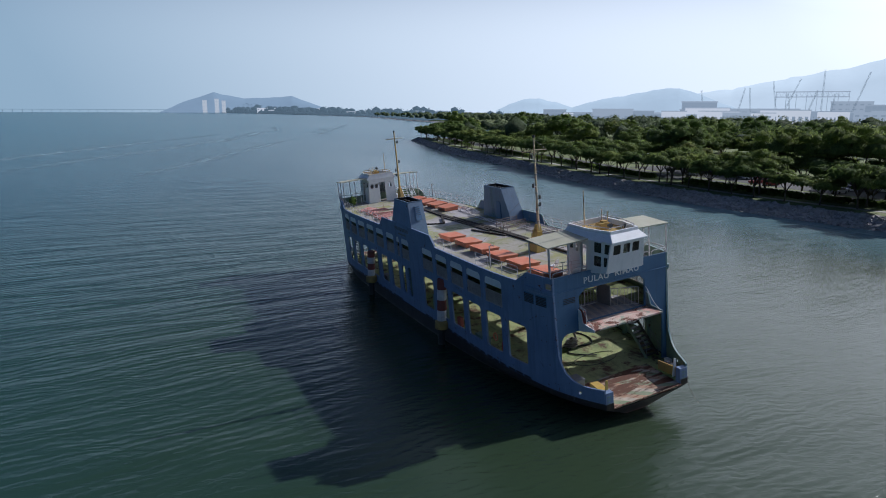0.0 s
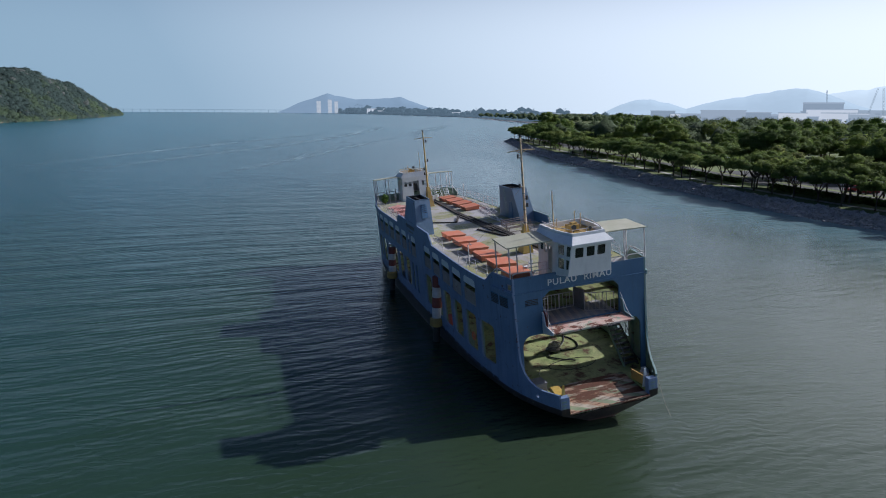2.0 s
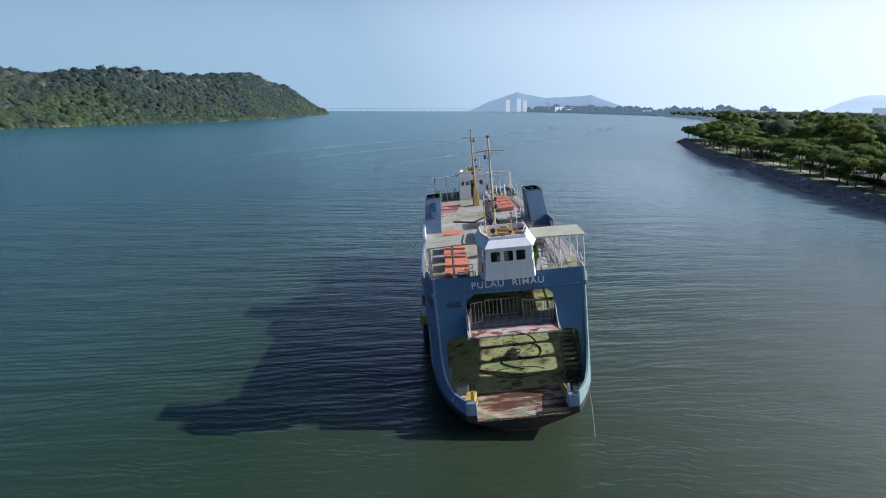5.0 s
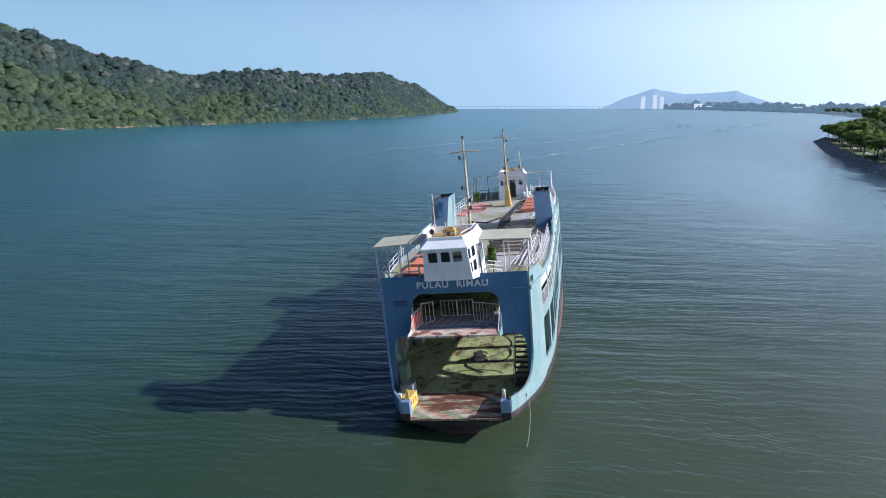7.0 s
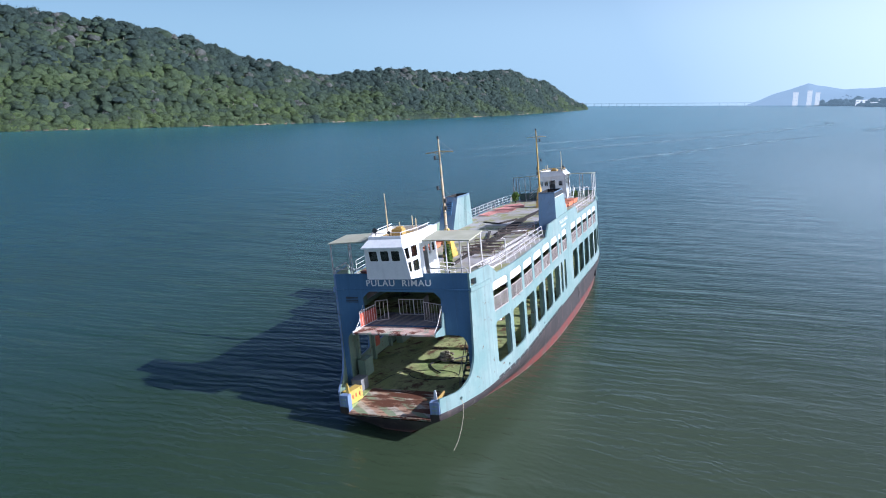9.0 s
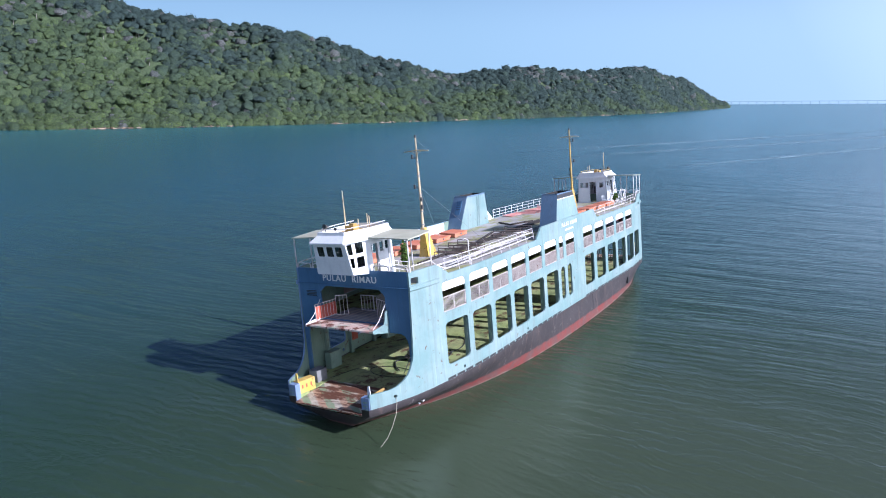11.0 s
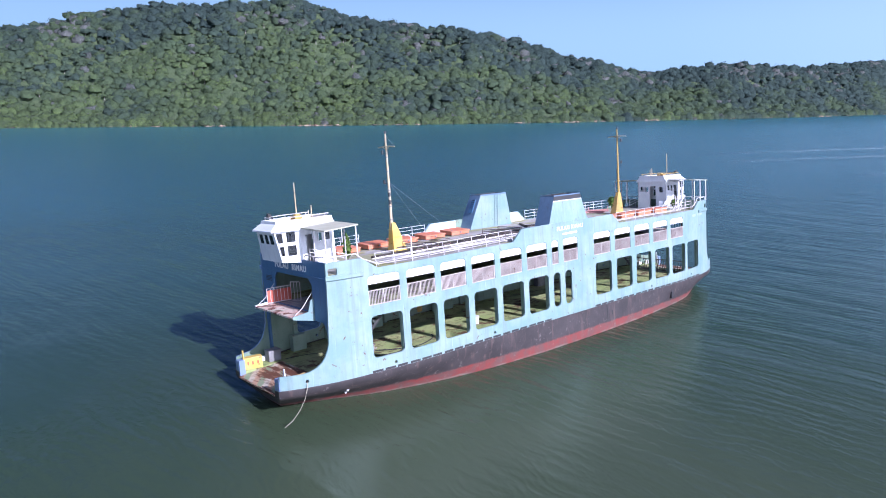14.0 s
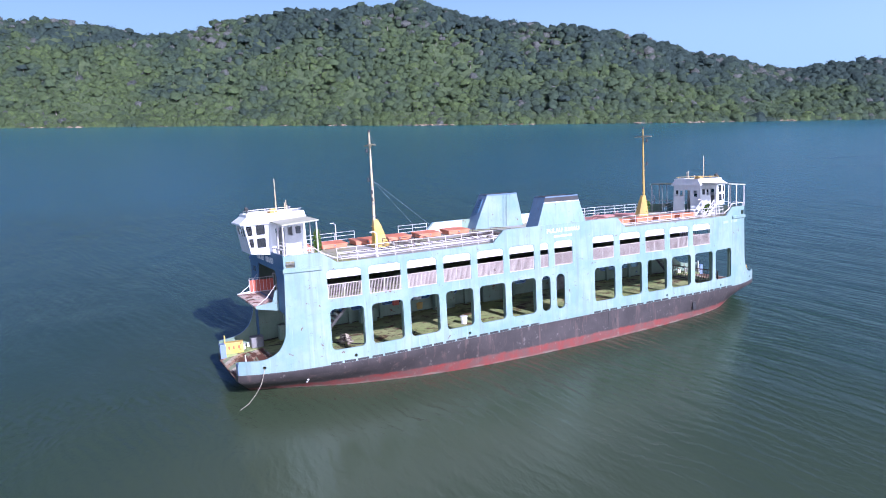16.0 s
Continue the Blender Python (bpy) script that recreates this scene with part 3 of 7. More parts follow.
def build_hull():
    s = Shape()
    ys = [0, 0.3, 0.6, 1.0, 1.4, 2.0, 2.6, 3.3] + [4 + 0.6 * k for k in range(20)] + [17, 18.5, 20, 21.5, 23, 25, MID]
    ys += [LEN - y for y in reversed(ys[:-1])]

    def low(y):
        if y < MID:
            return float(np.interp(y, [0, 0.6, 1.4, 2.6, 4, 6, 8.5, 11, 14, 18, 23, MID], [0.05, 0.3, 0.6, 1.1, 1.75, 2.65, 3.6, 4.4, 5.1, 5.7, 6.08, 6.2]))
        return float(np.interp(LEN - y, [0, 0.6, 1.4, 2.6, 4, 6, 8.5, 11, 14, 18, 23, MID], [0.05, 0.5, 1.3, 2.3, 3.3, 4.5, 5.2, 5.6, 5.9, 6.12, 6.2, 6.2]))

    sec = []
    for y in ys:
        fair = min(1.6, min(y, LEN - y))                   # faired over a length of shell
        w, l = half(y), sum(low(y + fair * k / 4) for k in range(-4, 5)) / 9
        rake = 0.8 * max(0.0, 1 - min(y, LEN - y) / 8.0) * (1 if y < MID else -1)
        right = [(w, y, 2.07), (w, y, 1.66), (w * 0.55 + l * 0.45, y + 0.9 * rake, 0.75), (l, y + 2.1 * rake, -0.45), (l * 0.9, y + 3.2 * rake, -1.6), (0.02, y + 4.2 * rake, -2.6)]
        sec.append(right + [(-x, yy, z) for x, yy, z in reversed(right[:-1])])
    s.loft(sec)
    n = len(sec[0])
    for end, y in ((sec[0], 0.0), (sec[-1], LEN)):          # the ends are notched where the ramps lie
        s.add(end + [(-2.96, y, 2.07), (-2.96, y, 1.52), (2.96, y, 1.52), (2.96, y, 2.07)], [tuple(range(n + 4))])
    hull = part("hull", s, HULL, ferry, "black steel hull over worn red boot-topping", smooth=True)
    # rubbing strakes stand proud along the deck line
    for sign in (1, -1):
        s = Shape()
        s.loft([[(sign * (half(y) + d), y, z) for d, z in ((0.0, 2.02), (0.05, 2.02), (0.05, 2.10), (0.0, 2.10))] for y in np.linspace(0.05, LEN - 0.05, 60)], closed=True, caps=True)
        part("strake", s, HULL, hull)
    # fittings of the shell
    for y, z0, z1, w in ((32.2, 0.2, 1.95, 0.05), (43.35, 0.65, 1.35, 0.2), (33.0, 0.9, 1.3, 0.07)):
        s = Shape()
        s.box(half(y) - 0.6, half(y) + 0.04, y - w, y + w, z0, z1, bevel=0.02)
        part("shell_fitting", s, BLACKM, hull)
    for y, z, x in ((4.8, 0.98, 4.33), (4.8, 0.72, 3.98)):
        s = Shape()
        s.box(x - 0.12, x + 0.03, y - 0.05, y + 0.06, z - 0.05, z + 0.04)
        part("draught_mark", s, WHITE, hull)
    return hull


build_hull()

STAR_LOW = [(6.37 + 3.075 * k, 8.85 + 3.072 * k) for k in range(6)] + [(24.85, 25.74), (26.38, 27.28)] + [(30.66 + 3.208 * k, 33.08 + 3.278 * k) for k in range(6)]
STAR_UP = [(6.32, 8.82), (9.37, 11.87)] + [(12.40 + 3.08 * k, 14.88 + 3.08 * k) for k in range(4)] + [(24.77, 25.62), (26.26, 28.22)] + [(30.50 + 3.175 * k, 32.97 + 3.19 * k) for k in range(5)]
PORT_LOW = [(6.25 + 3.0 * k, 8.52 + 3.0 * k) for k in range(6)] + [(26.5, 27.36), (28.03, 28.89)] + [(29.79 + 3.1 * k, 31.96 + 3.16 * k) for k in range(6)]
PORT_UP = [(8.96 + 3.0 * k, 11.25 + 3.0 * k) for k in range(5)] + [(26.5, 28.41), (28.98, 29.75)] + [(30.51 + 3.1 * k, 32.75 + 3.14 * k) for k in range(6)]


def build_side(sign, low, up, mats):
    """One side of the superstructure, with its windows cut right through."""
    out = [(0.12, 2.1), (0.12, 3.08), (1.36, 3.04), (1.9, 3.12), (2.36, 3.32), (2.75, 3.62), (2.98, 3.98), (3.16, 4.4), (3.26, 4.8), (3.36, 6.5), (3.45, 9.02), (3.45, 10.3),
           (5.95, 10.3), (7.15, 9.47), (20.15, 9.47), (21.2, 10.42), (24.6, 10.42)]
    top = out + [(31.0, 10.42), (33.4, 10.42), (34.4, 9.47)]
    far = [(LEN - a, b) for a, b in reversed(out[:14])]
    outline = top + far
    holes = [rrect(a, b, 3.13, 6.13, 0.32 if b - a > 1.5 else 0.4) for a, b in low]
    for a, b in up:
        lo = [(a, 6.88), (b, 6.88)]
        holes.append(lo + [(b, 8.7), (b - 0.07, 8.86), (b - 0.25, 8.96), (a + 0.25, 8.96), (a + 0.07, 8.86), (a, 8.7)])
    for y in (1.72, 8.05, LEN - 1.72, LEN - 8.05, 17.6, 39.6):
        holes.append([(y + 0.12 * math.cos(k * math.pi / 5), 2.52 + 0.12 * math.sin(k * math.pi / 5)) for k in range(10)])
    holes.append(rrect(3.58, 4.22, 9.42, 9.88, 0.08, 2))
    holes.append(rrect(LEN - 4.22, LEN - 3.58, 9.42, 9.88, 0.08, 2))
    s = Shape()
    s.plate(outline, holes, lambda a, b: (sign * half(a), a, b), lambda a, b: (sign * (half(a) - 0.14), a, b), CUTS, (0, 1, 0))
    wall = part("side_wall", s, mats, ferry, ("blue painted steel side, its colour bluer for the shade", "sun-bleached light blue painted steel side")[sign > 0])
    # overhanging knuckle below the roof corners
    for y0, y1 in ((3.36, 6.0), (LEN - 6.0, LEN - 3.36)):
        s = Shape()
        ys = np.linspace(y0, y1, 8)
        near = y0 < MID
        s.loft([[(sign * (half(y) + d), y, z) for d, z in ((0.003, 9.02 + k), (0.12, 9.10 + k), (0.12, 9.36), (0.003, 9.36))] for y in ys
                for k in [0.26 * abs((y - (y0 if near else y1)) / (y1 - y0)) * 0]], closed=True, caps=True)
        part("knuckle", s, mats[0], wall)
    for a, b in up:
        ym = (a + b) / 2
        w = half(ym)
        tilt = (half(b) - half(a)) / (b - a)

        def at(y, z, d, tilt=tilt, w=w, ym=ym):
            return (sign * (w + (y - ym) * tilt + d), y, z)

        s = Shape()
        s.loft([[at(y, z, d) for z, d in ((8.38, -0.02), (8.80, -0.05), (8.93, -0.10), (8.93, -0.13), (8.38, -0.07))] for y in (a + 0.02, ym, b - 0.02)], closed=True, caps=True)
        shutter = part("shutter", s, WHITE, wall, "white roll-down shutter half open")
        s = Shape()
        for z in (6.92, 7.92):
            s.loft([[at(y, z + dz, d) for dz, d in ((-0.03, -0.03), (0.03, -0.03), (0.03, -0.09), (-0.03, -0.09))] for y in (a + 0.01, b - 0.01)], closed=True, caps=True)
        n = max(4, int((b - a) / 0.115))
        for k in range(n + 1):
            y = a + 0.04 + (b - a - 0.08) * k / n
            r = 0.04 if k in (0, n, n // 2) else 0.017
            s.loft([[at(y + dy, z, d) for dy, d in ((-r, -0.045), (r, -0.045), (r, -0.075), (-r, -0.075))] for z in (6.92, 7.92)], closed=True, caps=True)
        part("grille", s, MESHW, wall, "white barred guard in the opening")
        # a dull pink sheet behind the bars, but for the openings next to the sunny end
        if sign > 0 and a < 11:
            continue
        s = Shape()
        s.loft([[at(y, z, d) for z, d in ((6.93, -0.10), (7.90, -0.10), (7.90, -0.12), (6.93, -0.12))] for y in (a + 0.03, b - 0.03)], closed=True, caps=True)
        part("guard_panel", s, GUARD, wall)
    # freeing ports: black slots at deck level, in threes under each large opening
    for a, b in low:
        if b - a < 1.5:
            continue
        for k in range(3):
            y0 = a - 0.2 + (b - a + 0.5) * k / 3
            y1 = y0 + (b - a + 0.5) / 3 - 0.16
            w0, w1 = half(y0), half(y1)
            s = Shape().prism([(sign * (w0 - 0.03), y0, 2.11), (sign * (w1 - 0.03), y1, 2.11), (sign * (w1 - 0.03), y1, 2.27), (sign * (w0 - 0.03), y0, 2.27)], (sign * 0.036, 0, 0))
            part("freeing_port", s, BLACKM, wall)
    # louvred vents high up beside the near corner
    if sign < 0:
        for y0 in (4.05, 5.25):
            s = Shape().loft([[(-half(y) - d, y, z) for d, z in ((0.003, 8.12), (0.02, 8.12), (0.02, 8.88), (0.003, 8.88))] for y in (y0, y0 + 0.5, y0 + 1.0)], closed=True, caps=True)
            vent = part("side_louvre", s, DEEP, wall)
            for k in range(6):
                z = 8.17 + 0.115 * k
                s = Shape().loft([[(-half(y) - d, y, z + e) for d, e in ((0.018, 0), (0.05, -0.03), (0.05, 0.01), (0.018, 0.05))] for y in (y0 + 0.04, y0 + 0.5, y0 + 0.96)], closed=True, caps=True)
                part("slat", s, BLACKM, vent)
    # faded marks near the far corner
    for y0, y1 in ((LEN - 7.6, LEN - 6.0), (LEN - 5.7, LEN - 5.0)):
        s = Shape().prism([(sign * (half(y) - 0.01), y, z) for y, z in ((y0, 8.72), (y1, 8.72), (y1, 8.98), (y0, 8.98))], (sign * 0.014, 0, 0))
        part("faded_mark", s, GREYB, wall)
    return wall


build_side(1, STAR_LOW, STAR_UP, (BLUE, GREENW))
# the side away from the sun has the shade put into its paint
port_wall = build_side(-1, PORT_LOW, PORT_UP, (SHADE_BLUE, GREENW))


def slab(name, z0, z1, y0, y1, inset, mat, label):
    s = Shape()
    ys = np.linspace(y0, y1, 50)
    s.loft([[(-half(y) + inset, y, z0), (half(y) - inset, y, z0), (half(y) - inset, y, z1), (-half(y) + inset, y, z1)] for y in ys], closed=True, caps=True)
    return part(name, s, mat, ferry, label)


car_deck = slab("car_deck", 1.75, Z_CAR, 3.4, LEN - 3.4, 0.145, CARDECK, "worn green painted steel car deck with rust")
pass_deck = slab("passenger_deck", 6.38, Z_PASS, 3.5, LEN - 3.5, 0.145, CARDECK, "worn green painted passenger deck")
# added unseen dark sheet, keeps bounced light off the car deck
slab("deck_head", 6.34, 6.376, 3.62, LEN - 3.62, 0.15, BROWNM, "dark sheet added under the passenger deck to cut bounce light")
roof_deck = slab("roof_deck", 9.30, Z_ROOF, 3.5, LEN - 3.5, 0.145, ROOFDECK, "weathered pale roof deck with moss patches")


def letters(text, size, m, mat, parent, depth=0.02):
    """Raised lettering as a mesh, set by the pose m in the ship's measures."""
    cu = bpy.data.curves.new("lettering", "FONT")
    cu.body, cu.size, cu.extrude, cu.align_x = text, size, depth, "CENTER"
    cu.space_character, cu.offset = 1.14, 0.006
    ob = bpy.data.objects.new("lettering", cu)
    scene.collection.objects.link(ob)
    me = bpy.data.meshes.new_from_object(ob.evaluated_get(bpy.context.evaluated_depsgraph_get()))
    bpy.data.objects.remove(ob)
    me.transform(m)
    me.materials.clear()
    me.materials.append(mat)
    bm = bmesh.new()
    bm.from_mesh(me)
    left = set(bm.verts)
    while left:                                            # one part a letter
        seed = left.pop()
        group, todo = {seed}, [seed]
        while todo:
            for e in todo.pop().link_edges:
                for v in e.verts:
                    if v in left:
                        left.discard(v), group.add(v), todo.append(v)
        ids = {v: i for i, v in enumerate(group)}
        one = bpy.data.meshes.new("letter")
        one.from_pydata([v.co[:] for v in group], [], [[ids[v] for v in f.verts] for f in bm.faces if f.verts[0] in ids])
        one.materials.append(mat)
        part("letter", one, (), parent, "white painted block letter")
    bm.free()


def build_end(far):
    """One end of the ferry: end wall, ramp, upper platform, wheelhouse and canopies."""
    xf = FARM if far else None
    ext = 0.02 if far else 0.0

    def up(z):
        return z + max(0.0, z - Z_ROOF) * ext

    def S():
        return Shape(xf)

    # end wall
    hole = [(-2.95, 6.66), (2.92, 6.66), (2.92, 8.6), (2.5, 9.02), (-2.4, 9.06), (-2.95, 8.62)]
    low = [(-5.07, 2.02), (-5.07, 10.3), (5.07, 10.3), (5.07, 2.02), (4.58, 2.02), (4.58, 5.35), (4.5, 5.7), (4.3, 5.98), (4.0, 6.1), (-4.0, 6.1), (-4.3, 5.98), (-4.5, 5.7), (-4.58, 5.35), (-4.58, 2.02)]
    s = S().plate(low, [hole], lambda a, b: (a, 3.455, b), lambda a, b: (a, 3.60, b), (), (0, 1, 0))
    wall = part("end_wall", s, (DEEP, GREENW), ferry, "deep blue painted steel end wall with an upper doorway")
    s = S().box(-5.12, 5.12, 3.37, 3.452, 9.16, 9.24, bevel=0.02)
    part("seam", s, DEEP, wall)
    if not far:
        m = Matrix.Translation((-0.08, 3.44, 9.46 + hog(3.4))) @ Matrix.Rotation(radians(90), 4, "X") @ Matrix.Diagonal((1.07, 1.0, 1.0, 1.0))
        letters("PULAU  RIMAU", 0.62, m, WHITE, wall)
    # louvre
    s = S()
    s.box(-4.3, -3.25, 3.43, 3.452, 8.2, 8.26)
    s.box(-4.3, -3.25, 3.43, 3.452, 8.74, 8.8)
    louvre = part("louvre", s, DEEP, wall)
    for k in range(4):
        s = S().box(-4.25, -3.3, 3.40, 3.45, 8.30 + 0.11 * k, 8.34 + 0.11 * k)
        part("slat", s, BLACKM, louvre)
    # upper loading platform
    s = S().loft([[(x, y, z) for y, z in ((1.75, 6.66), (3.6, 6.60), (3.6, 6.42), (1.75, 6.54))] for x in (-2.98, 2.98)], closed=True, caps=True)
    plat = part("upper_platform", s, FLAPR, ferry, "white loading platform with red rust blotches")
    for sx in (-1, 1):
        s = S().prism([(sx * 3.0, y, z) for y, z in ((1.78, 6.50), (3.45, 6.1), (3.45, 7.7), (3.2, 7.6), (2.98, 6.82), (1.78, 6.70))], (sx * 0.07, 0, 0))
        part("side_bracket", s, (BLUE, WHITE)[sx < 0], plat)
        s = S().tube([(sx * 2.97, 3.4, 8.1), (sx * 2.95, 2.6, 7.15), (sx * 2.93, 1.95, 6.72)], 0.025)
        part("chain", s, RAILW, plat)
    s = S().box(-2.9, 2.9, 3.62, 6.6, 6.555, 6.612)
    part("platform_floor", s, STRIPE, plat, "dark grey floor with pale stripes")
    for k in range(9):
        x = -2.6 + 0.62 * k
        s = S().prism([(x, 3.66, 6.614), (x + 0.26, 3.66, 6.614), (x + 0.82, 6.3, 6.614), (x + 0.56, 6.3, 6.614)], (0, 0, 0.006))
        part("floor_stripe", s, MESHW, plat)

    def gate(p, q, z0, z1, red):
        d = Vector((q[0] - p[0], q[1] - p[1], 0))
        s = S()
        for z in (z0, z1):
            s.tube([(p[0], p[1], z), (q[0], q[1], z)], 0.03)
        n = max(3, int(d.length / 0.24))
        for k in range(n + 1):
            c = Vector((p[0], p[1], 0)) + d * (k / n)
            s.tube([(c.x, c.y, z0), (c.x, c.y, z1)], 0.028 if k in (0, n) else 0.018, 5)
        g = part("gate", s, RAILW, plat, "white barred gate")
        if red:
            nn = Vector((-d.y, d.x, 0)).normalized() * 0.03
            s = S().prism([(p[0], p[1], z0 + 0.03), (q[0], q[1], z0 + 0.03), (q[0], q[1], z0 + 0.95), (p[0], p[1], z0 + 0.95)], nn)
            part("gate_panel", s, REDP, g, "red sheet panel")

    gate((-2.93, 2.75), (-2.65, 4.6), 6.70, 7.82, True)
    gate((-2.65, 4.6), (-1.9, 5.0), 6.62, 8.05, False)
    gate((2.88, 4.1), (0.95, 4.9), 6.62, 7.95, False)
    gate((-1.6, 6.2), (-0.45, 6.2), 6.62, 7.75, False)
    gate((-0.4, 6.2), (0.72, 6.2), 6.62, 7.75, False)
    s = S().prism([(0.74, 6.2, 6.62), (0.93, 4.95, 6.62), (0.93, 4.95, 8.15), (0.74, 6.2, 8.15)], (0.05, 0.01, 0))
    part("gate_leaf", s, GREYM, plat, "dark sheet gate standing open")
    # lower ramp and the bow deck beside it
    s = S().loft([[(x, y, z) for y, z in ((0.02, 1.74), (3.42, 2.03), (3.42, 1.80), (0.02, 1.56))] for x in (-2.96, 2.96)], closed=True, caps=True)
    ramp = part("ramp", s, RAMPB, ferry, "rusted steel vehicle ramp with worn diagonal warning bands")
    s = S().tube([(-2.98, 0.0, 1.68), (2.98, 0.0, 1.72)], 0.045, 8)
    part("ramp_lip", s, RAMPR, ramp)
    for sx in (-1, 1):
        s = S().loft([[(sx * 2.98, y, 1.66), (sx * (half(y) - 0.15), y, 1.66), (sx * (half(y) - 0.15), y, 2.01), (sx * 2.98, y, 2.01)] for y in (0.16, 0.8, 1.66, 2.6, 3.41)], closed=True, caps=True)
        part("bow_deck", s, CARDECK, ferry)
        s = S().box(min(sx * 2.95, sx * 3.62), max(sx * 2.95, sx * 3.62), 0.06, 0.5, 1.62, 2.86, bevel=0.03)
        blk = part("bow_block", s, SHADE_BLUE, ferry, "blue painted bow block")
        for k in range(3):
            x0 = sx * 3.05 if sx > 0 else -3.55
            s = S().box(x0 + 0.05, x0 + 0.40, 0.045, 0.058, 2.02 + 0.24 * k, 2.14 + 0.24 * k)
            part("faded_mark", s, BLUE, blk)
        # bollards, a mooring bitt and the fairlead roller
        for y in (1.55, 2.05):
            s = S()
            s.tube([(sx * 3.75, y, 2.0), (sx * 3.75, y, 2.42)], 0.12, 10)
            s.tube([(sx * 3.75, y, 2.42), (sx * 3.75, y, 2.48)], 0.17, 10)
            part("bollard", s, RAILW, ferry)
        s = S().box(min(sx * 4.15, sx * 4.5), max(sx * 4.15, sx * 4.5), 2.4, 2.9, 2.01, 2.35, bevel=0.04)
        part("roller", s, WHITE, ferry)
    for x, yy, h, mat in ((-3.18, 0.45, 0.9, YELLOW), (3.1, 0.7, 0.8, WHITE)):
        s = S().prism([(x - 0.2, yy, 2.02), (x + 0.2, yy, 2.02), (x + 0.08, yy, 2.0 + 1.7 * h), (x - 0.05, yy, 2.0 + 1.7 * h)], (0, 0.07, 0))
        part("guide_post", s, mat, ferry)
    # ---- wheelhouse ----
    wx = lambda y: 1.42 + 0.33 * min(1.0, max(0.0, (y - 1.8) / 1.8))
    top = up(12.42)
    s = S()
    # front: leans out at the top
    fy = lambda z: 2.12 - 0.36 * (z - 10.28) / 2.1
    holes = [rrect(a, b, 11.52, 12.2, 0.06, 2) for a, b in ((-1.15, -0.55), (-0.31, 0.27), (0.47, 1.06))]
    s.plate([(-1.55, 10.28), (1.55, 10.28), (1.42, 12.42), (-1.42, 12.42)], holes, lambda a, b: (a, fy(b), up(b)), lambda a, b: (a, fy(b) + 0.06, up(b)), (), (0, 0, 0))
    for sx in (-1, 1):
        # side: two pairs of windows, a door and a small window further aft; its foot rises towards the front
        o = [(2.12, 10.28), (3.5, 10.12), (3.6, 9.43), (6.2, 9.43), (6.2, 12.42), (1.76, 12.42)]
        h = [[(1.98, 11.62), (2.34, 11.62), (2.30, 12.3), (1.87, 12.3)], rrect(2.58, 3.2, 11.62, 12.33, 0.05, 2), [(2.12, 10.75), (2.36, 10.72), (2.36, 11.38), (2.03, 11.38)],
             rrect(2.58, 3.2, 10.68, 11.38, 0.05, 2), rrect(3.95, 4.6, 9.55, 12.0, 0.06, 2), rrect(4.85, 5.2, 11.35, 12.0, 0.05, 2), rrect(5.45, 5.85, 11.45, 12.0, 0.05, 2)]
        s.plate(o, h, lambda a, b: (sx * (wx(a) + 0.06 * (12.42 - b)), a, up(b)), lambda a, b: (sx * (wx(a) - 0.06 + 0.06 * (12.42 - b)), a, up(b)), (2.6, 3.6), (0, 0, 0))
    bw = 1.75
    s.plate([(-bw, 9.43), (bw, 9.43), (bw, 12.42), (-bw, 12.42)], [rrect(-1.35, -0.9, 11.25, 11.85, 0.04, 2), rrect(-0.45, 0.3, 9.5, 11.95, 0.05, 2), rrect(0.5, 0.9, 11.3, 11.85, 0.04, 2), rrect(1.1, 1.5, 11.3, 11.9, 0.04, 2)],
            lambda a, b: (a * (1 + 0.035 * (12.42 - b)), 6.2, up(b)), lambda a, b: (a * (1 + 0.035 * (12.42 - b)), 6.13, up(b)), (), (0, 0, 0))
    # underside of the overhang and the floor
    s.prism([(-1.5, 2.1, up(10.26)), (1.5, 2.1, up(10.26)), (1.85, 3.55, up(10.08)), (-1.85, 3.55, up(10.08))], (0, 0, 0.05))
    wh = part("wheelhouse", s, WHITE, ferry, "white wheelhouse with dark square windows overhanging the end wall")
    s = S()
    for x0, x1 in ((-1.15, -0.55), (-0.31, 0.27), (0.47, 1.06)):
        s = S().prism([(x0 - 0.02, fy(11.5) + 0.03, up(11.5)), (x1 + 0.02, fy(11.5) + 0.03, up(11.5)), (x1 + 0.02, fy(12.22) + 0.03, up(12.22)), (x0 - 0.02, fy(12.22) + 0.03, up(12.22))], (0, 0.012, 0))
        part("pane", s, GLASS, wh)
    for sx in (-1, 1):
        for y0, y1, z0, z1 in ((1.9, 2.34, 11.62, 12.3), (2.58, 3.2, 11.62, 12.33), (2.05, 2.36, 10.72, 11.38), (2.58, 3.2, 10.68, 11.38), (5.45, 5.85, 11.45, 12.0)):
            p = [(sx * (wx(y) - 0.03 + 0.06 * (12.42 - z)), y, up(z)) for y, z in ((y0, z0), (y1, z0), (y1, z1), (y0, z1))]
            s = S().prism(p, (sx * 0.012, 0, 0))
            part("pane", s, GLASS, wh)
    # console, wheel stand and seat seen through the panes
    s = S()
    s.box(-1.1, 1.1, 2.25, 2.75, up(10.3), up(11.2), bevel=0.05)
    s.box(-0.25, 0.25, 3.6, 4.0, up(9.6), up(10.6), bevel=0.05)
    part("console", s, GREYM, wh)
    # roof: eaves, sloping band, rim and a sunken yellow top
    def ring(z, fy0, fx, mx, by):
        return [(-fx, fy0, up(z)), (fx, fy0, up(z)), (mx, fy0 + 1.9, up(z)), (mx, by, up(z)), (-mx, by, up(z)), (-mx, fy0 + 1.9, up(z))]
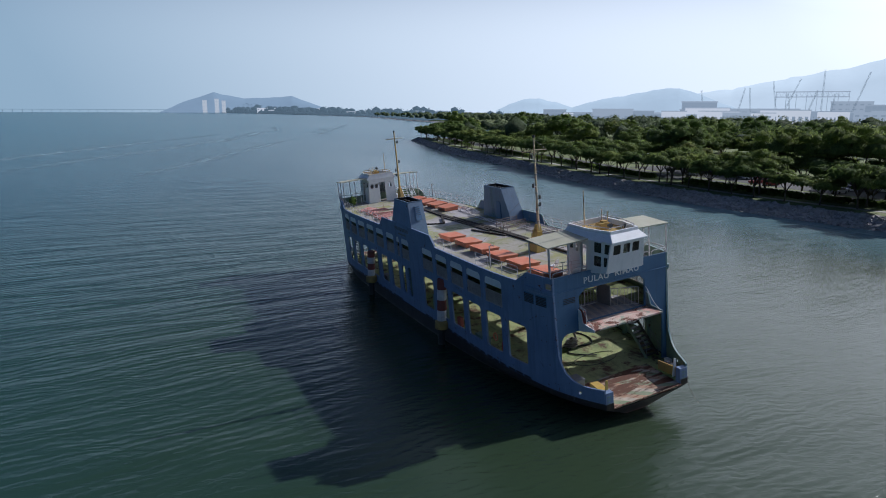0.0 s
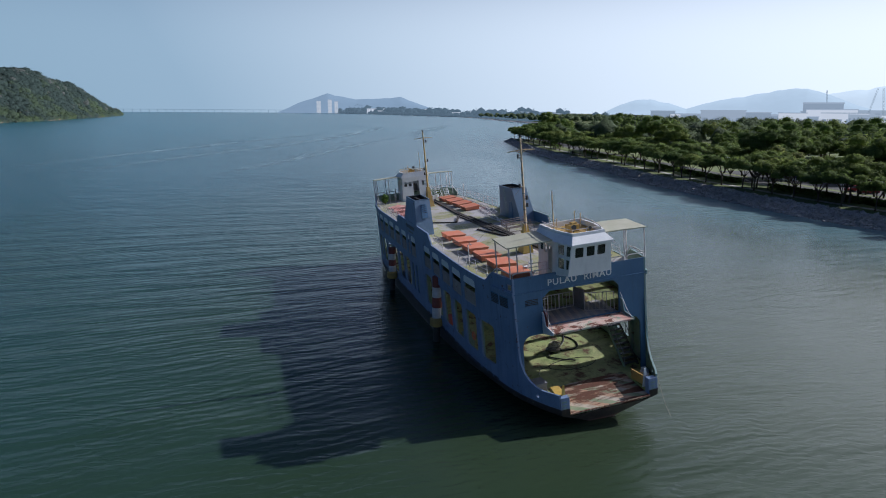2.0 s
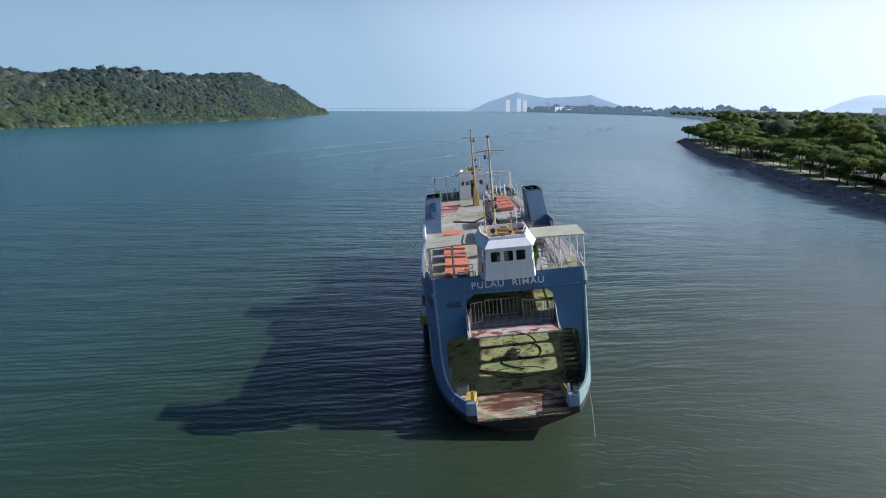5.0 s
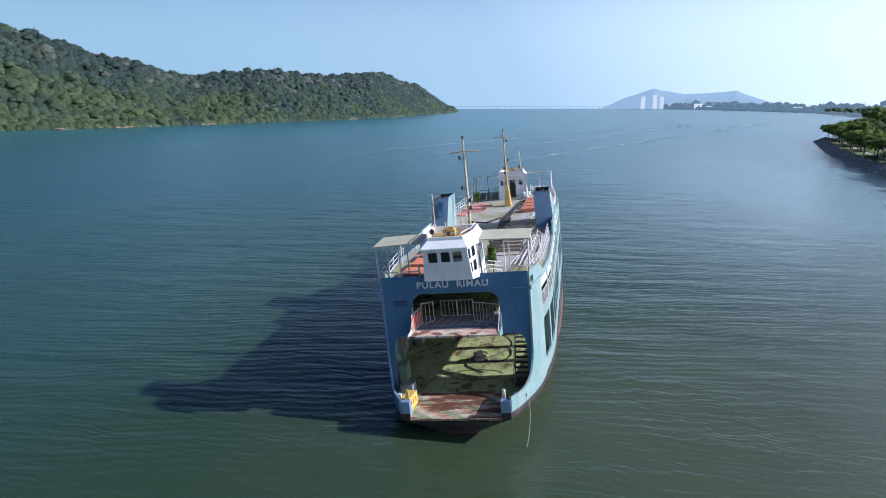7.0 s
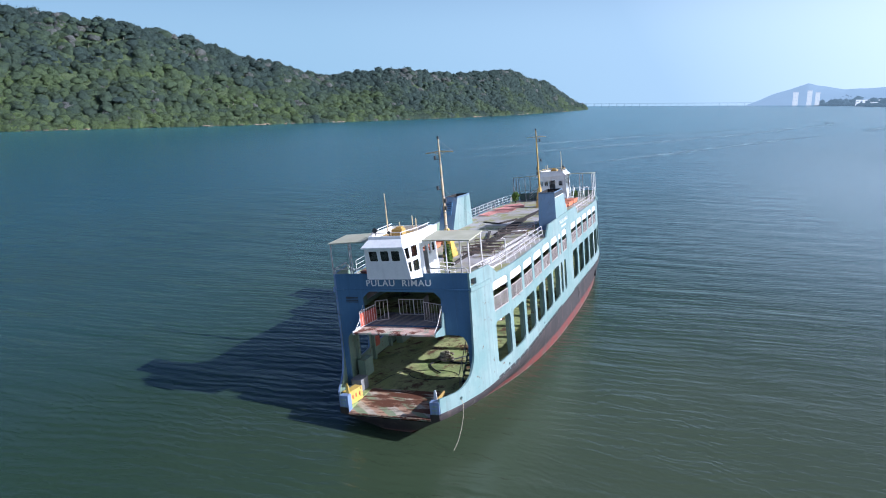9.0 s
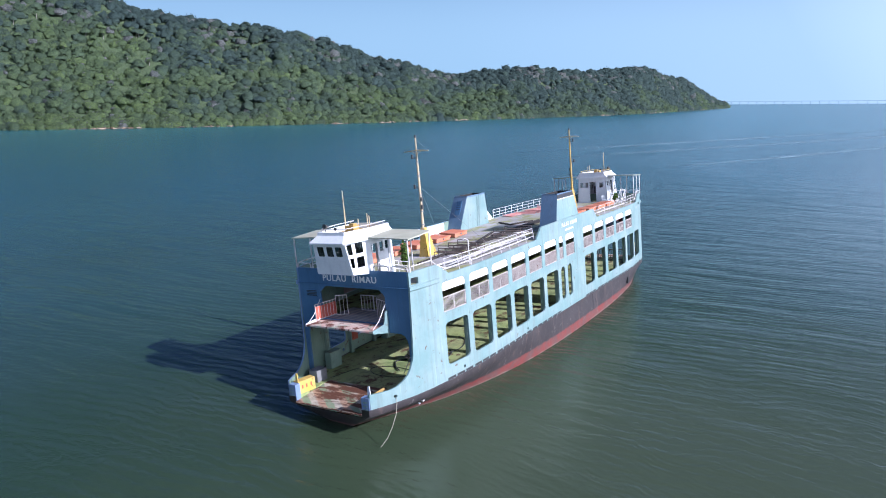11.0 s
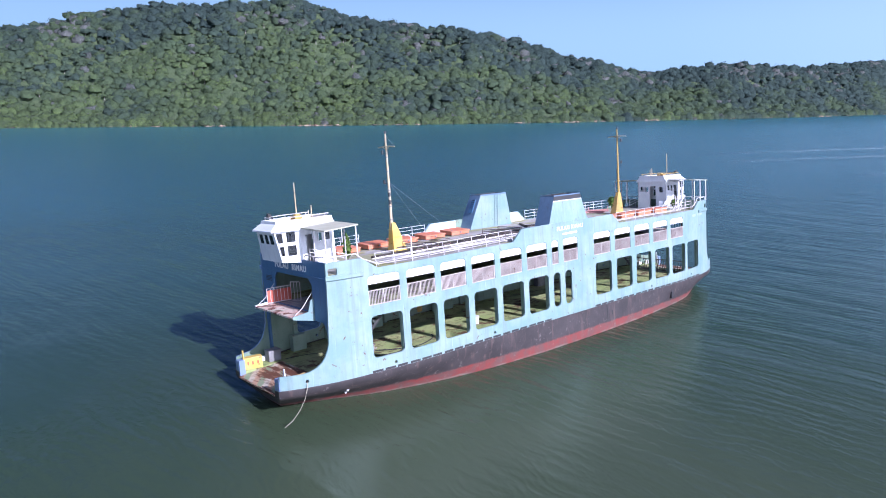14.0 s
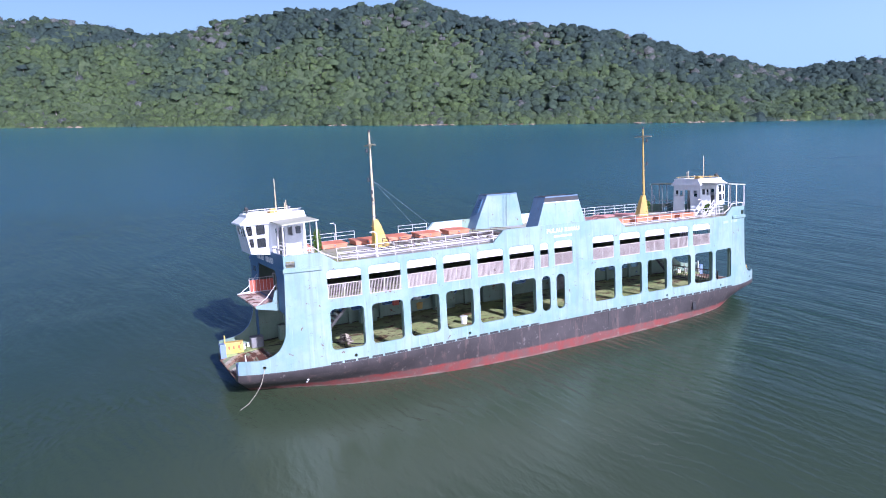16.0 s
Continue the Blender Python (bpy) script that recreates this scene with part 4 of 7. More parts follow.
    s = S().loft([ring(12.40, 1.5, 1.52, 1.98, 6.35), ring(12.50, 1.5, 1.52, 1.98, 6.35), ring(12.92, 2.05, 1.2, 1.62, 6.28), ring(13.12, 2.08, 1.18, 1.6, 6.28), ring(13.12, 2.2, 1.08, 1.5, 6.2), ring(12.72, 2.2, 1.08, 1.5, 6.2)], closed=True)
    s.add(ring(12.40, 1.5, 1.52, 1.98, 6.35), [tuple(range(6))])
    roof = part("roof", s, WHITE, wh, "white hipped roof rim")
    s = S().add(ring(12.74, 2.2, 1.08, 1.5, 6.2), [tuple(range(6))])
    part("roof_floor", s, OCHRE, wh, "yellow ochre sunken roof floor")
    s = S()
    s.box(-0.45, 0.35, 4.0, 4.6, up(12.76), up(13.25), bevel=0.04)
    s.box(-0.15, 0.25, 4.1, 4.5, up(13.25), up(13.38), bevel=0.03)
    part("roof_locker", s, OCHRE, wh, "ochre roof locker")
    s = S().tube([(-1.16, 4.9, up(12.75)), (-1.16, 4.9, 15.6)], 0.05, 8, r1=0.035)
    part("aerial_pole", s, MASTY, wh)
    for x, y, z in ((0.6, 5.2, 13.95), (0.95, 5.0, 13.8), (-0.6, 5.6, 13.5)):
        s = S().tube([(x, y, up(12.75)), (x + 0.03, y, up(z))], 0.035, 6)
        part("short_pole", s, MASTY, wh)
    for x, y, k in ((-0.85, 2.55, 0.72), (0.25, 2.35, 0.45)):
        s = S()
        s.tube([(x, y, up(13.1)), (x, y, up(13.1) + 0.28 * k)], 0.05 * k, 8)
        s.tube([(x, y + 0.2 * k, up(13.1) + 0.45 * k), (x, y + 0.05 * k, up(13.1) + 0.47 * k), (x, y - 0.17 * k, up(13.1) + 0.5 * k)], 0.14 * k, 12, r1=0.24 * k)
        part("searchlight", s, BLACKM, wh, "black searchlight on a short post")
    # brown grab rail round the roof
    s = S()
    s.tube([(-1.45, 6.1, up(13.3)), (-1.45, 4.1, up(13.3)), (-1.05, 2.35, up(13.3)), (1.05, 2.35, up(13.3)), (1.45, 4.1, up(13.3)), (1.45, 6.1, up(13.3))], 0.03, 6)
    for x, y in ((-1.45, 5.8), (-1.45, 4.1), (-1.05, 2.35), (0, 2.35), (1.05, 2.35), (1.45, 4.1), (1.45, 5.8)):
        s.tube([(x, y, up(13.1)), (x, y, up(13.3))], 0.02, 5)
    part("grab_rail", s, (RAILW, OCHRE)[far], wh)
    # ---- canopies over the bridge wings ----
    for sx in (-1, 1):
        s = S()
        x0, x1 = sx * 1.95, sx * 5.28
        s.loft([[(x, 3.5, up(12.42 + dz)), (x, 6.15, up(12.56 + dz)), (x, 6.15, up(12.64 + dz)), (x, 3.5, up(12.50 + dz))] for x, dz in ((x0, 0.06), ((x0 + x1) / 2, 0.03), (x1, -0.03))], closed=True, caps=True)
        can = part("canopy", s, CREAM, ferry, "flat cream canopy on white posts over the bridge wing")
        for x, y, z in ((5.13, 3.58, 10.3), (5.15, 6.0, 9.43), (3.55, 3.62, 10.3), (3.6, 6.0, 9.43), (5.15, 4.8, 10.2)):
            if (x, y) == (5.15, 4.8) and not far:
                continue
            s = S().tube([(sx * x, y, z - 0.02), (sx * x, y, up(12.45))], 0.05, 8)
            part("canopy_post", s, RAILW, can)
        # bent rails along the bulwark top
        for a, b in ((2.15, 3.45), (3.65, 5.0)):
            s = S().tube([(sx * a, 3.53, 10.29), (sx * (a + 0.03), 3.53, 10.55), (sx * (a + 0.18), 3.53, 10.64), (sx * (b - 0.18), 3.53, 10.64), (sx * (b - 0.03), 3.53, 10.55), (sx * b, 3.53, 10.29)], 0.04, 6)
            part("bulwark_rail", s, RAILW, can)
        s = S().tube([(sx * 5.08, 3.7, 10.29), (sx * 5.1, 3.75, 10.62), (sx * 5.3, 5.7, 10.62), (sx * 5.42, 6.2, 10.2), (sx * 5.55, 7.2, 9.75)], 0.04, 6)
        part("bulwark_rail", s, RAILW, can)
        # inside stair rail from the wing down to the roof deck
        s = S()
        for z in (0.0, 0.4, 0.8):
            s.tube([(sx * 2.3, 3.9, up(10.55 + z * 0.6)), (sx * 3.0, 6.3, 9.75 + z * 0.75)], 0.025, 5)
        for k in range(4):
            f = k / 3
            s.tube([(sx * (2.3 + 0.7 * f), 3.9 + 2.4 * f, 9.43), (sx * (2.3 + 0.7 * f), 3.9 + 2.4 * f, 11.03 - 0.68 * f)], 0.025, 5)
        part("wing_rail", s, RAILW, can)
    # ---- mast ----
    mz = 19.0 if not far else 18.75
    s = S()
    s.tube([(0, 12.55, 9.43), (0, 12.6, 13.5), (0, 12.6, 16.5), (0, 12.6, mz - 0.15)], 0.125, 10, r1=0.06)
    mast = part("mast", s, (MASTY, OCHRE)[far], ferry, ("weathered ochre and white signal mast", "weathered ochre signal mast")[far])
    s = S().loft([[(-w, y0, z), (w, y0, z), (w * 0.8, y1, z), (-w * 0.8, y1, z)] for w, y0, y1, z in ((0.46, 12.36, 13.75, 9.43), (0.36, 12.40, 13.45, 10.1), (0.24, 12.46, 13.1, 11.2), (0.17, 12.5, 12.85, 11.75))], closed=True, caps=True)
    foot = part("mast_foot", s, (OCHRE if far else YELLOW), mast, "yellow plated mast foot")
    for z, w, y1 in ((9.95, 0.40, 13.5), (10.55, 0.34, 13.3), (11.15, 0.27, 13.12)):
        s = S().box(-w, w, 12.36, y1, z, z + 0.05)
        part("stiffener", s, (OCHRE if far else YELLOW), foot)
    s = S().tube([(-1.15, 12.6, 17.75), (0, 12.6, 17.85), (1.15, 12.6, 17.75)], 0.045, 6)
    s.tube([(-0.5, 12.6, 17.8), (0, 12.6, 17.55)], 0.025, 5)
    s.tube([(0.5, 12.6, 17.8), (0, 12.6, 17.55)], 0.025, 5)
    part("crosstree", s, MASTY, mast)
    for k, (z, d) in enumerate(((17.25, -0.35), (14.9, -0.35), (13.9, 0.2), (13.3, 0.2))):
        s = S()
        s.tube([(0, 12.55, z), (d, 12.45, z + 0.03)], 0.04, 6)
        s.tube([(d, 12.45, z - 0.05), (d, 12.45, z + 0.28)], 0.10, 8)
        part("mast_lamp", s, BLACKM, mast, "black navigation lamp on a bracket")
    s = S().tube([(0, 12.6, mz - 0.2), (0, 12.6, mz)], 0.11, 8)
    part("masthead_lamp", s, BLACKM, mast)
    for x, y, z in (() if far else ((2.4, 18.5, 9.43), (-2.4, 18.5, 9.43))):
        s = S().tube([(0, 12.6, 15.0), (x, y, z)], 0.009, 4)
        part("stay_wire", s, GREYM, mast)
    s = S().tube([(1.1, 12.6, 17.8), (0, 12.6, mz - 0.3)], 0.012, 4)
    part("stay_wire", s, GREYM, mast)
    # halyard cleats and the clamps that hold the pole
    for z in (11.95, 13.0, 14.3, 15.8, 16.9):
        s = S().tube([(0, 12.6, z), (0, 12.6, z + 0.09)], 0.16 - 0.012 * (z - 11.95), 8)
        part("clamp", s, (GREYM, OCHRE)[far], mast)
    return wh


build_end(False)
build_end(True)


def build_funnel(sign, mats):
    xo, sh = half(28), (-0.35 if sign < 0 else -1.05)      # the two funnels are not quite abreast
    base = [(sign * (xo + 0.003), 25.35 + sh), (sign * (xo + 0.003), 31.1 + sh), (sign * 4.45, 31.1 + sh), (sign * 4.45, 25.35 + sh)]
    topv = [(sign * (xo - 0.35), 26.75 + sh), (sign * (xo - 0.35), 30.25 + sh), (sign * 4.25, 30.25 + sh), (sign * 4.25, 26.75 + sh)]
    s = Shape()
    s.loft([[(x, y, 9.43) for x, y in base], [(a[0] * 0.72 + b[0] * 0.28, a[1] * 0.72 + b[1] * 0.28, 10.42) for a, b in zip(base, topv)], [(x, y, 12.68) for x, y in topv]], closed=True)
    # faces out of the sun take the shade-toned blue
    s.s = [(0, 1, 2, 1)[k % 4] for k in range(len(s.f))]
    f = part("funnel", s, mats, ferry, "tapered blue funnel with a sooty black mouth")
    s = Shape()
    cx, cy = sign * (xo - 0.35 + 4.25) / 2, 28.5 + sh
    s.loft([[(cx + (x - cx) * k, cy + (y - cy) * k2, z) for x, y in topv] for k, k2, z in ((1.012, 1.006, 12.62), (1.012, 1.006, 12.76), (0.90, 0.96, 12.76))], closed=True)
    part("rim", s, mats[1], f)
    s = Shape().loft([[(cx + (x - cx) * 0.90, cy + (y - cy) * 0.96, z) for x, y in topv] for z in (12.755, 12.0)], closed=True)
    s.add([(cx + (x - cx) * 0.90, cy + (y - cy) * 0.96, 12.0) for x, y in topv], [(0, 1, 2, 3)])
    part("funnel_mouth", s, SOOT, f, "soot-black funnel mouth")
    for k in range(3):
        s = Shape().tube([(cx, cy - 1.0 + k * 0.9, 12.0), (cx, cy - 1.0 + k * 0.9, 12.65)], 0.16, 10)
        part("exhaust_pipe", s, SOOT, f)
    # louvred hatch on the end towards the near wheelhouse
    if sign < 0:
        s = Shape()
        s.prism([(sign * 4.75, 25.95 + sh, 11.0), (sign * 5.35, 25.95 + sh, 11.0), (sign * 5.25, 26.56 + sh, 12.3), (sign * 4.7, 26.56 + sh, 12.3)], (0, -0.06, 0.02))
        hatch = part("vent_hatch", s, DEEP, f, "dark louvred hatch")
        for k in range(5):
            g = k / 4
            s = Shape().box(min(sign * 4.8, sign * 5.22), max(sign * 4.8, sign * 5.22), 26.10 + 0.32 * g + sh, 26.18 + 0.32 * g + sh, 11.5 + 0.72 * g, 11.54 + 0.72 * g)
            part("slat", s, BLACKM, hatch)
    # inner face: access panel and ladder
    s = Shape()
    for y in (28.6 + sh, 29.0 + sh):
        s.tube([(sign * 4.38, y, 9.5), (sign * 4.18, y, 12.6)], 0.02, 5)
    for k in range(11):
        z = 9.7 + 0.27 * k
        s.tube([(sign * (4.38 - 0.0645 * (z - 9.5)), 28.6 + sh, z), (sign * (4.38 - 0.0645 * (z - 9.5)), 29.0 + sh, z)], 0.014, 4)
    part("ladder", s, BLUE, f)
    if sign > 0:
        s = Shape().box(4.28, 4.42, 27.2 + sh, 28.0 + sh, 9.5, 11.3, bevel=0.03)
        part("access_door", s, DEEP, f, "dark blue access door")
    # black band above a thin white line, and the name, on the outer face
    def strip_at(z0, z1):
        edge = lambda z: (xo - 0.35 + (12.68 - z) * 0.1115, 26.75 - (12.68 - z) * 0.447, 30.25 + (12.68 - z) * 0.27)
        (xa, a0, a1), (xb, b0, b1) = edge(z0), edge(z1)
        return Shape().prism([(sign * xa, a0 + sh, z0), (sign * xa, a1 + sh, z0), (sign * xb, b1 + sh, z1), (sign * xb, b0 + sh, z1)], (sign * 0.012, 0, 0))
    if sign > 0:
        part("black_band", strip_at(12.30, 12.66), BLACKM, f)
        part("white_line", strip_at(12.22, 12.28), WHITE, f)
    m = Matrix.Translation((sign * (xo + 0.015), 28.3 + sh, 9.72 + hog(28))) @ Matrix.Rotation(radians(90 * sign), 4, "Z") @ Matrix.Rotation(radians(90), 4, "X")
    letters("PULAU RIMAU", 0.50, m, (GREYM, WHITE)[sign > 0], f)
    for k, (a, b) in enumerate(((27.3, 27.9), (28.0, 28.7), (28.8, 29.2))):
        s = Shape().box(min(sign * xo, sign * (xo + 0.02)), max(sign * xo, sign * (xo + 0.02)), a + sh, b + sh, 9.30, 9.46)
        part("small_lettering", s, (GREYM, WHITE)[sign > 0], f)
    # white inner lining of the raised bulwark on either side
    for y0, y1 in ((20.35, 24.4), (30.9, 34.2)):
        s = Shape()
        near = y0 < MID
        a = [(y0, 9.43), (y1, 9.43), (y1, 10.38), ((y0 + 1.0), 10.38)] if near else [(y0, 9.43), (y1, 9.43), (y1 - 1.0, 10.38), (y0, 10.38)]
        s.prism([(sign * (half(y) - 0.16), y, z) for y, z in a], (-sign * 0.02, 0, 0))
        part("bulwark_lining", s, (WHITE, DEEP)[sign > 0], f)
    return f


# outer, end and inner paint: light blue where sunlit, shade-toned blue elsewhere
build_funnel(1, (BLUE, STACK_SHADE, STACK_SHADE))
build_funnel(-1, (SHADE_BLUE, STACK_SHADE, BLUE))


def build_rail(sign, y0, y1, lean=0.0):
    ys = np.linspace(y0, y1, max(2, int((y1 - y0) / 1.45)) + 1)
    s = Shape()
    for z in (0.35, 0.68, 1.0):
        s.tube([(sign * (half(y) - 0.32 - lean * z), y, Z_ROOF + z) for y in ys], 0.023, 5)
    rail = part("railing", s, RAILW, ferry, "white tubular deck railing with peeling paint")
    for y in ys:
        s = Shape().tube([(sign * (half(y) - 0.32), y, Z_ROOF), (sign * (half(y) - 0.32 - lean), y, Z_ROOF + 1.02)], 0.026, 6)
        part("rail_post", s, RAILW, rail)


build_rail(1, 7.3, 20.4, 0.15)
build_rail(1, 34.4, 48.4)
build_rail(-1, 7.3, 13.0)
build_rail(-1, 17.4, 20.4)
build_rail(-1, 34.2, 48.8)
# a second, fallen rail beside the first on the sunny side
s = Shape()
for z, d in ((0.12, 0.9), (0.3, 1.15), (0.45, 1.35)):
    s.tube([(half(y) - d, y, Z_ROOF + z + 0.02 * math.sin(y)) for y in np.linspace(7.6, 20.4, 10)], 0.03, 5)
for y in np.linspace(7.8, 20.2, 10):
    s.tube([(half(y) - 0.85, y, Z_ROOF + 0.04), (half(y) - 1.4, y, Z_ROOF + 0.5)], 0.025, 5)
part("fallen_rail", s, RAILW, ferry, "collapsed white railing")
for x, y in ((5.45, 10.4), (-5.5, 11.15), (-5.45, 50.3), (5.4, 45.4)):
    s = Shape()
    s.tube([(x, y, Z_ROOF), (x, y, Z_ROOF + 1.75), (x - 0.1 * np.sign(x), y - 0.2, Z_ROOF + 1.9), (x - 0.1 * np.sign(x), y - 0.5, Z_ROOF + 1.88)], 0.045, 7)
    part("davit_post", s, RAILW, ferry, "white davit post")

# patched plating on the roof deck
random.seed(5)
ys = np.linspace(7.0, 48.6, 15)
for i in range(14):
    for j, (x0, x1) in enumerate(((-5.3, -2.2), (-2.15, 0.55), (0.6, 2.3), (2.35, 5.2))):
        if random.random() < 0.6 or (23.5 < ys[i] + 1.5 < 31.5 and abs(x0 + x1) > 5):
            continue
        lim = half(ys[i]) - 0.45
        s = Shape().box(max(x0, -lim), min(x1, lim), ys[i] + 0.03, ys[i + 1] - 0.03, Z_ROOF - 0.02, Z_ROOF + 0.006 + 0.004 * random.random())
        part("deck_plate", s, random.choice((MOSSDECK, MOSSDECK, MOSSDECK, ROOFDECK)), roof_deck)

for y0, y1, x0, x1, z in ((8.2, 14.5, 4.3, 4.6, 0.10), (10.0, 17.0, 4.0, 4.5, 0.16), (13.2, 20.2, 4.2, 4.75, 0.12), (15.5, 23.5, 3.7, 4.2, 0.14), (9.0, 12.4, 3.6, 4.0, 0.08), (34.6, 47.0, 4.95, 5.05, 0.10), (23.4, 30.5, 3.35, 3.1, 0.10), (22.0, 27.0, 2.7, 3.3, 0.16), (27.5, 34.5, 3.3, 3.9, 0.12), (30.8, 35.5, 4.4, 4.9, 0.18), (31.5, 34.0, 3.9, 5.2, 0.10)):
    s = Shape()
    s.tube([(x0, y0, Z_ROOF + z), (x1, y1, Z_ROOF + z + 0.05)], 0.035, 5)
    s.tube([(x0 - 0.35, y0 + 0.2, Z_ROOF + z * 0.5), (x1 - 0.3, y1 - 0.1, Z_ROOF + z)], 0.035, 5)
    for k in range(5):
        f = k / 4
        c = (x0 + (x1 - x0) * f, y0 + (y1 - y0) * f)
        s.tube([(c[0], c[1], Z_ROOF + z), (c[0] - 0.34, c[1] + 0.15, Z_ROOF + z * 0.6)], 0.028, 5)
    part("fallen_rail", s, RAILW, ferry, "length of collapsed white railing")
for x0, x1 in ((-3.6, -0.1), (0.1, 3.6)):
    s = Shape()
    for z in (2.1, 3.35):
        s.box(x0, x1, 49.9, 49.98, z, z + 0.09)
    n = 11
    for k in range(n):
        xa = x0 + (x1 - x0) * k / n
        s.tube([(xa, 49.94, 2.15), (xa + (x1 - x0) / n, 49.94, 3.38)], 0.03, 5)
    for x in (x0, x1 - 0.09):
        s.box(x, x + 0.09, 49.89, 49.99, 2.0, 3.44)
    part("ramp_gate", s, BROWNM, ferry, "rusty lattice gate across the ramp")

# stanchions and ledges inside the car deck
for sign in (-1, 1):
    for y in list(np.arange(5.9, 25.0, 3.075)) + list(np.arange(30.2, 50.0, 3.23)):
        w = half(y)
        s = Shape().box(min(sign * (w - 0.16), sign * (w - 0.42)), max(sign * (w - 0.16), sign * (w - 0.42)), y - 0.14, y + 0.14, Z_CAR, 6.38)
        part("frame_post", s, GREENW, car_deck)
for y in np.arange(5.9, 50, 3.1):
    s = Shape().box(-half(y) + 0.2, half(y) - 0.2, y - 0.1, y + 0.1, 6.14, 6.379)
    part("deck_beam", s, GREENW, pass_deck)
# enclosed stair on the sunny side, near end
for fx in (None, FARM):
    s = Shape(fx)
    s.box(3.56, 4.60, 8.2, 8.75, Z_CAR + 4.30, Z_CAR + 4.36)
    stair = part("stair", s, BLACKM, ferry, "dark steel stair up to the passenger deck")
    for k in range(15):
        s = Shape(fx).box(3.56, 4.60, 4.0 + 0.28 * k, 4.30 + 0.28 * k, Z_CAR + 0.272 * (k + 1) - 0.04, Z_CAR + 0.272 * (k + 1))
        part("step", s, BLACKM, stair)
    for x in (3.5, 4.62):
        s = Shape(fx).prism([(x, 3.9, Z_CAR + 0.1), (x, 8.3, Z_CAR + 4.35), (x, 8.3, Z_CAR + 4.1), (x, 4.2, Z_CAR)], (0.05, 0, 0))
        part("stringer", s, GREENW if x < 4 else BLACKM, stair)
    for x in (3.5, 4.65):
        s = Shape(fx)
        s.tube([(x, 4.0, Z_CAR + 1.1), (x, 7.2, Z_CAR + 4.2)], 0.03, 5)
        for k in range(5):
            s.tube([(x, 4.0 + 0.8 * k, Z_CAR + 0.1 + 0.77 * k), (x, 4.0 + 0.8 * k, Z_CAR + 1.1 + 0.77 * k)], 0.02, 5)
        part("stair_rail", s, GREYM, stair)
# white ladders beside the far wheelhouse
for x, y0, y1 in ((2.75, 47.2, 48.9), (3.9, 47.8, 49.3)):
    s = Shape()
    for d in (-0.28, 0.28):
        s.tube([(x + d, y0, 9.43), (x + d, y1, 11.0)], 0.04, 6)
        s.tube([(x + d, y1, 11.0), (x + d, y1 + 0.15, 9.43)], 0.035, 6)
    ladder = part("boarding_ladder", s, WHITE, ferry, "white folding boarding ladder by the wheelhouse")
    for k in range(1, 7):
        f = k / 7
        part("tread", Shape().box(x - 0.27, x + 0.27, y0 + (y1 - y0) * f - 0.08, y0 + (y1 - y0) * f + 0.08, 9.43 + 1.57 * f, 9.46 + 1.57 * f), WHITE, ladder)
# pipes, a cable tray and life rings on the inner side of the shaded wall
s = Shape()
for x, z in ((0.30, 6.02), (0.42, 5.90)):
    s.tube([(-half(y) + x, y, z) for y in np.linspace(6, 49.5, 30)], 0.055, 6)
part("pipe_run", s, GREYM, port_wall, "grey pipes along the deckhead")
s = Shape()
for x in (-0.42, 0.42):
    s.box(x - 0.03, x + 0.03, 5.0, 50.5, 6.06, 6.13)
for y in np.arange(5.2, 50.4, 1.1):
    s.box(-0.40, 0.40, y, y + 0.06, 6.07, 6.10)
part("cable_tray", s, GREYM, pass_deck)
for y in (10.6, 19.6, 33.4, 42.8):
    ring = [(-half(y) + 0.24, y + 0.30 * math.cos(a), 4.0 + 0.30 * math.sin(a)) for a in np.linspace(0, 2 * math.pi, 15)]
    part("life_ring", Shape().tube(ring, 0.06, 6), ORANGE, port_wall, "orange life ring on the inner wall")
# casings and lockers along the shaded side of the car deck
for k, (y, l, h, mat) in enumerate(((5.2, 1.2, 1.3, GREENW), (9.0, 0.7, 1.6, REDP), (12.8, 1.6, 1.1, GREENW), (16.4, 0.6, 1.7, REDP), (20.5, 2.2, 2.4, GREENW), (26.0, 3.0, 3.6, GREENW), (35.0, 1.4, 1.4, GREYM), (39.6, 0.8, 1.6, REDP))):
    hung = mat is REDP                                      # fire boxes hang on the wall, lockers stand on the deck
    z0, z1, x0, x1 = (Z_CAR + 1.0, Z_CAR + 1.85, 0.13, 0.45) if hung else (Z_CAR, Z_CAR + h, 0.45, 1.05)
    s = Shape().box(-half(y) + x0, -half(y) + x1, y, y + l, z0, z1, bevel=0.03)
    lk = part("fire_box" if hung else "deck_locker", s, mat, ferry, "red fire box on the wall" if hung else "painted steel locker against the side")
    s = Shape().box(-half(y) + x1, -half(y) + x1 + 0.02, y + 0.12, y + l - 0.12, z0 + 0.15, z1 - 0.15)
    part("box_door", s, mat, lk)

# ---- loose things aboard ----
RISE = BEND["rise"]


def aboard(x, y, z, rz=0.0):
    return SHIP @ pose(x, y, z + RISE * (1 - ((y - MID) / MID) ** 2), 0, 0, rz)


BEND["rise"] = 0.0


def build_locker_lid():
    s = Shape()
    s.box(-0.82, 0.82, -1.08, 1.08, 0.06, 0.40, bevel=0.04)
    s.prism([(-0.88, -1.14, 0.38), (0.88, -1.14, 0.33), (0.88, -1.14, 0.42), (-0.88, -1.14, 0.52)], (0, 2.28, 0))
    return s


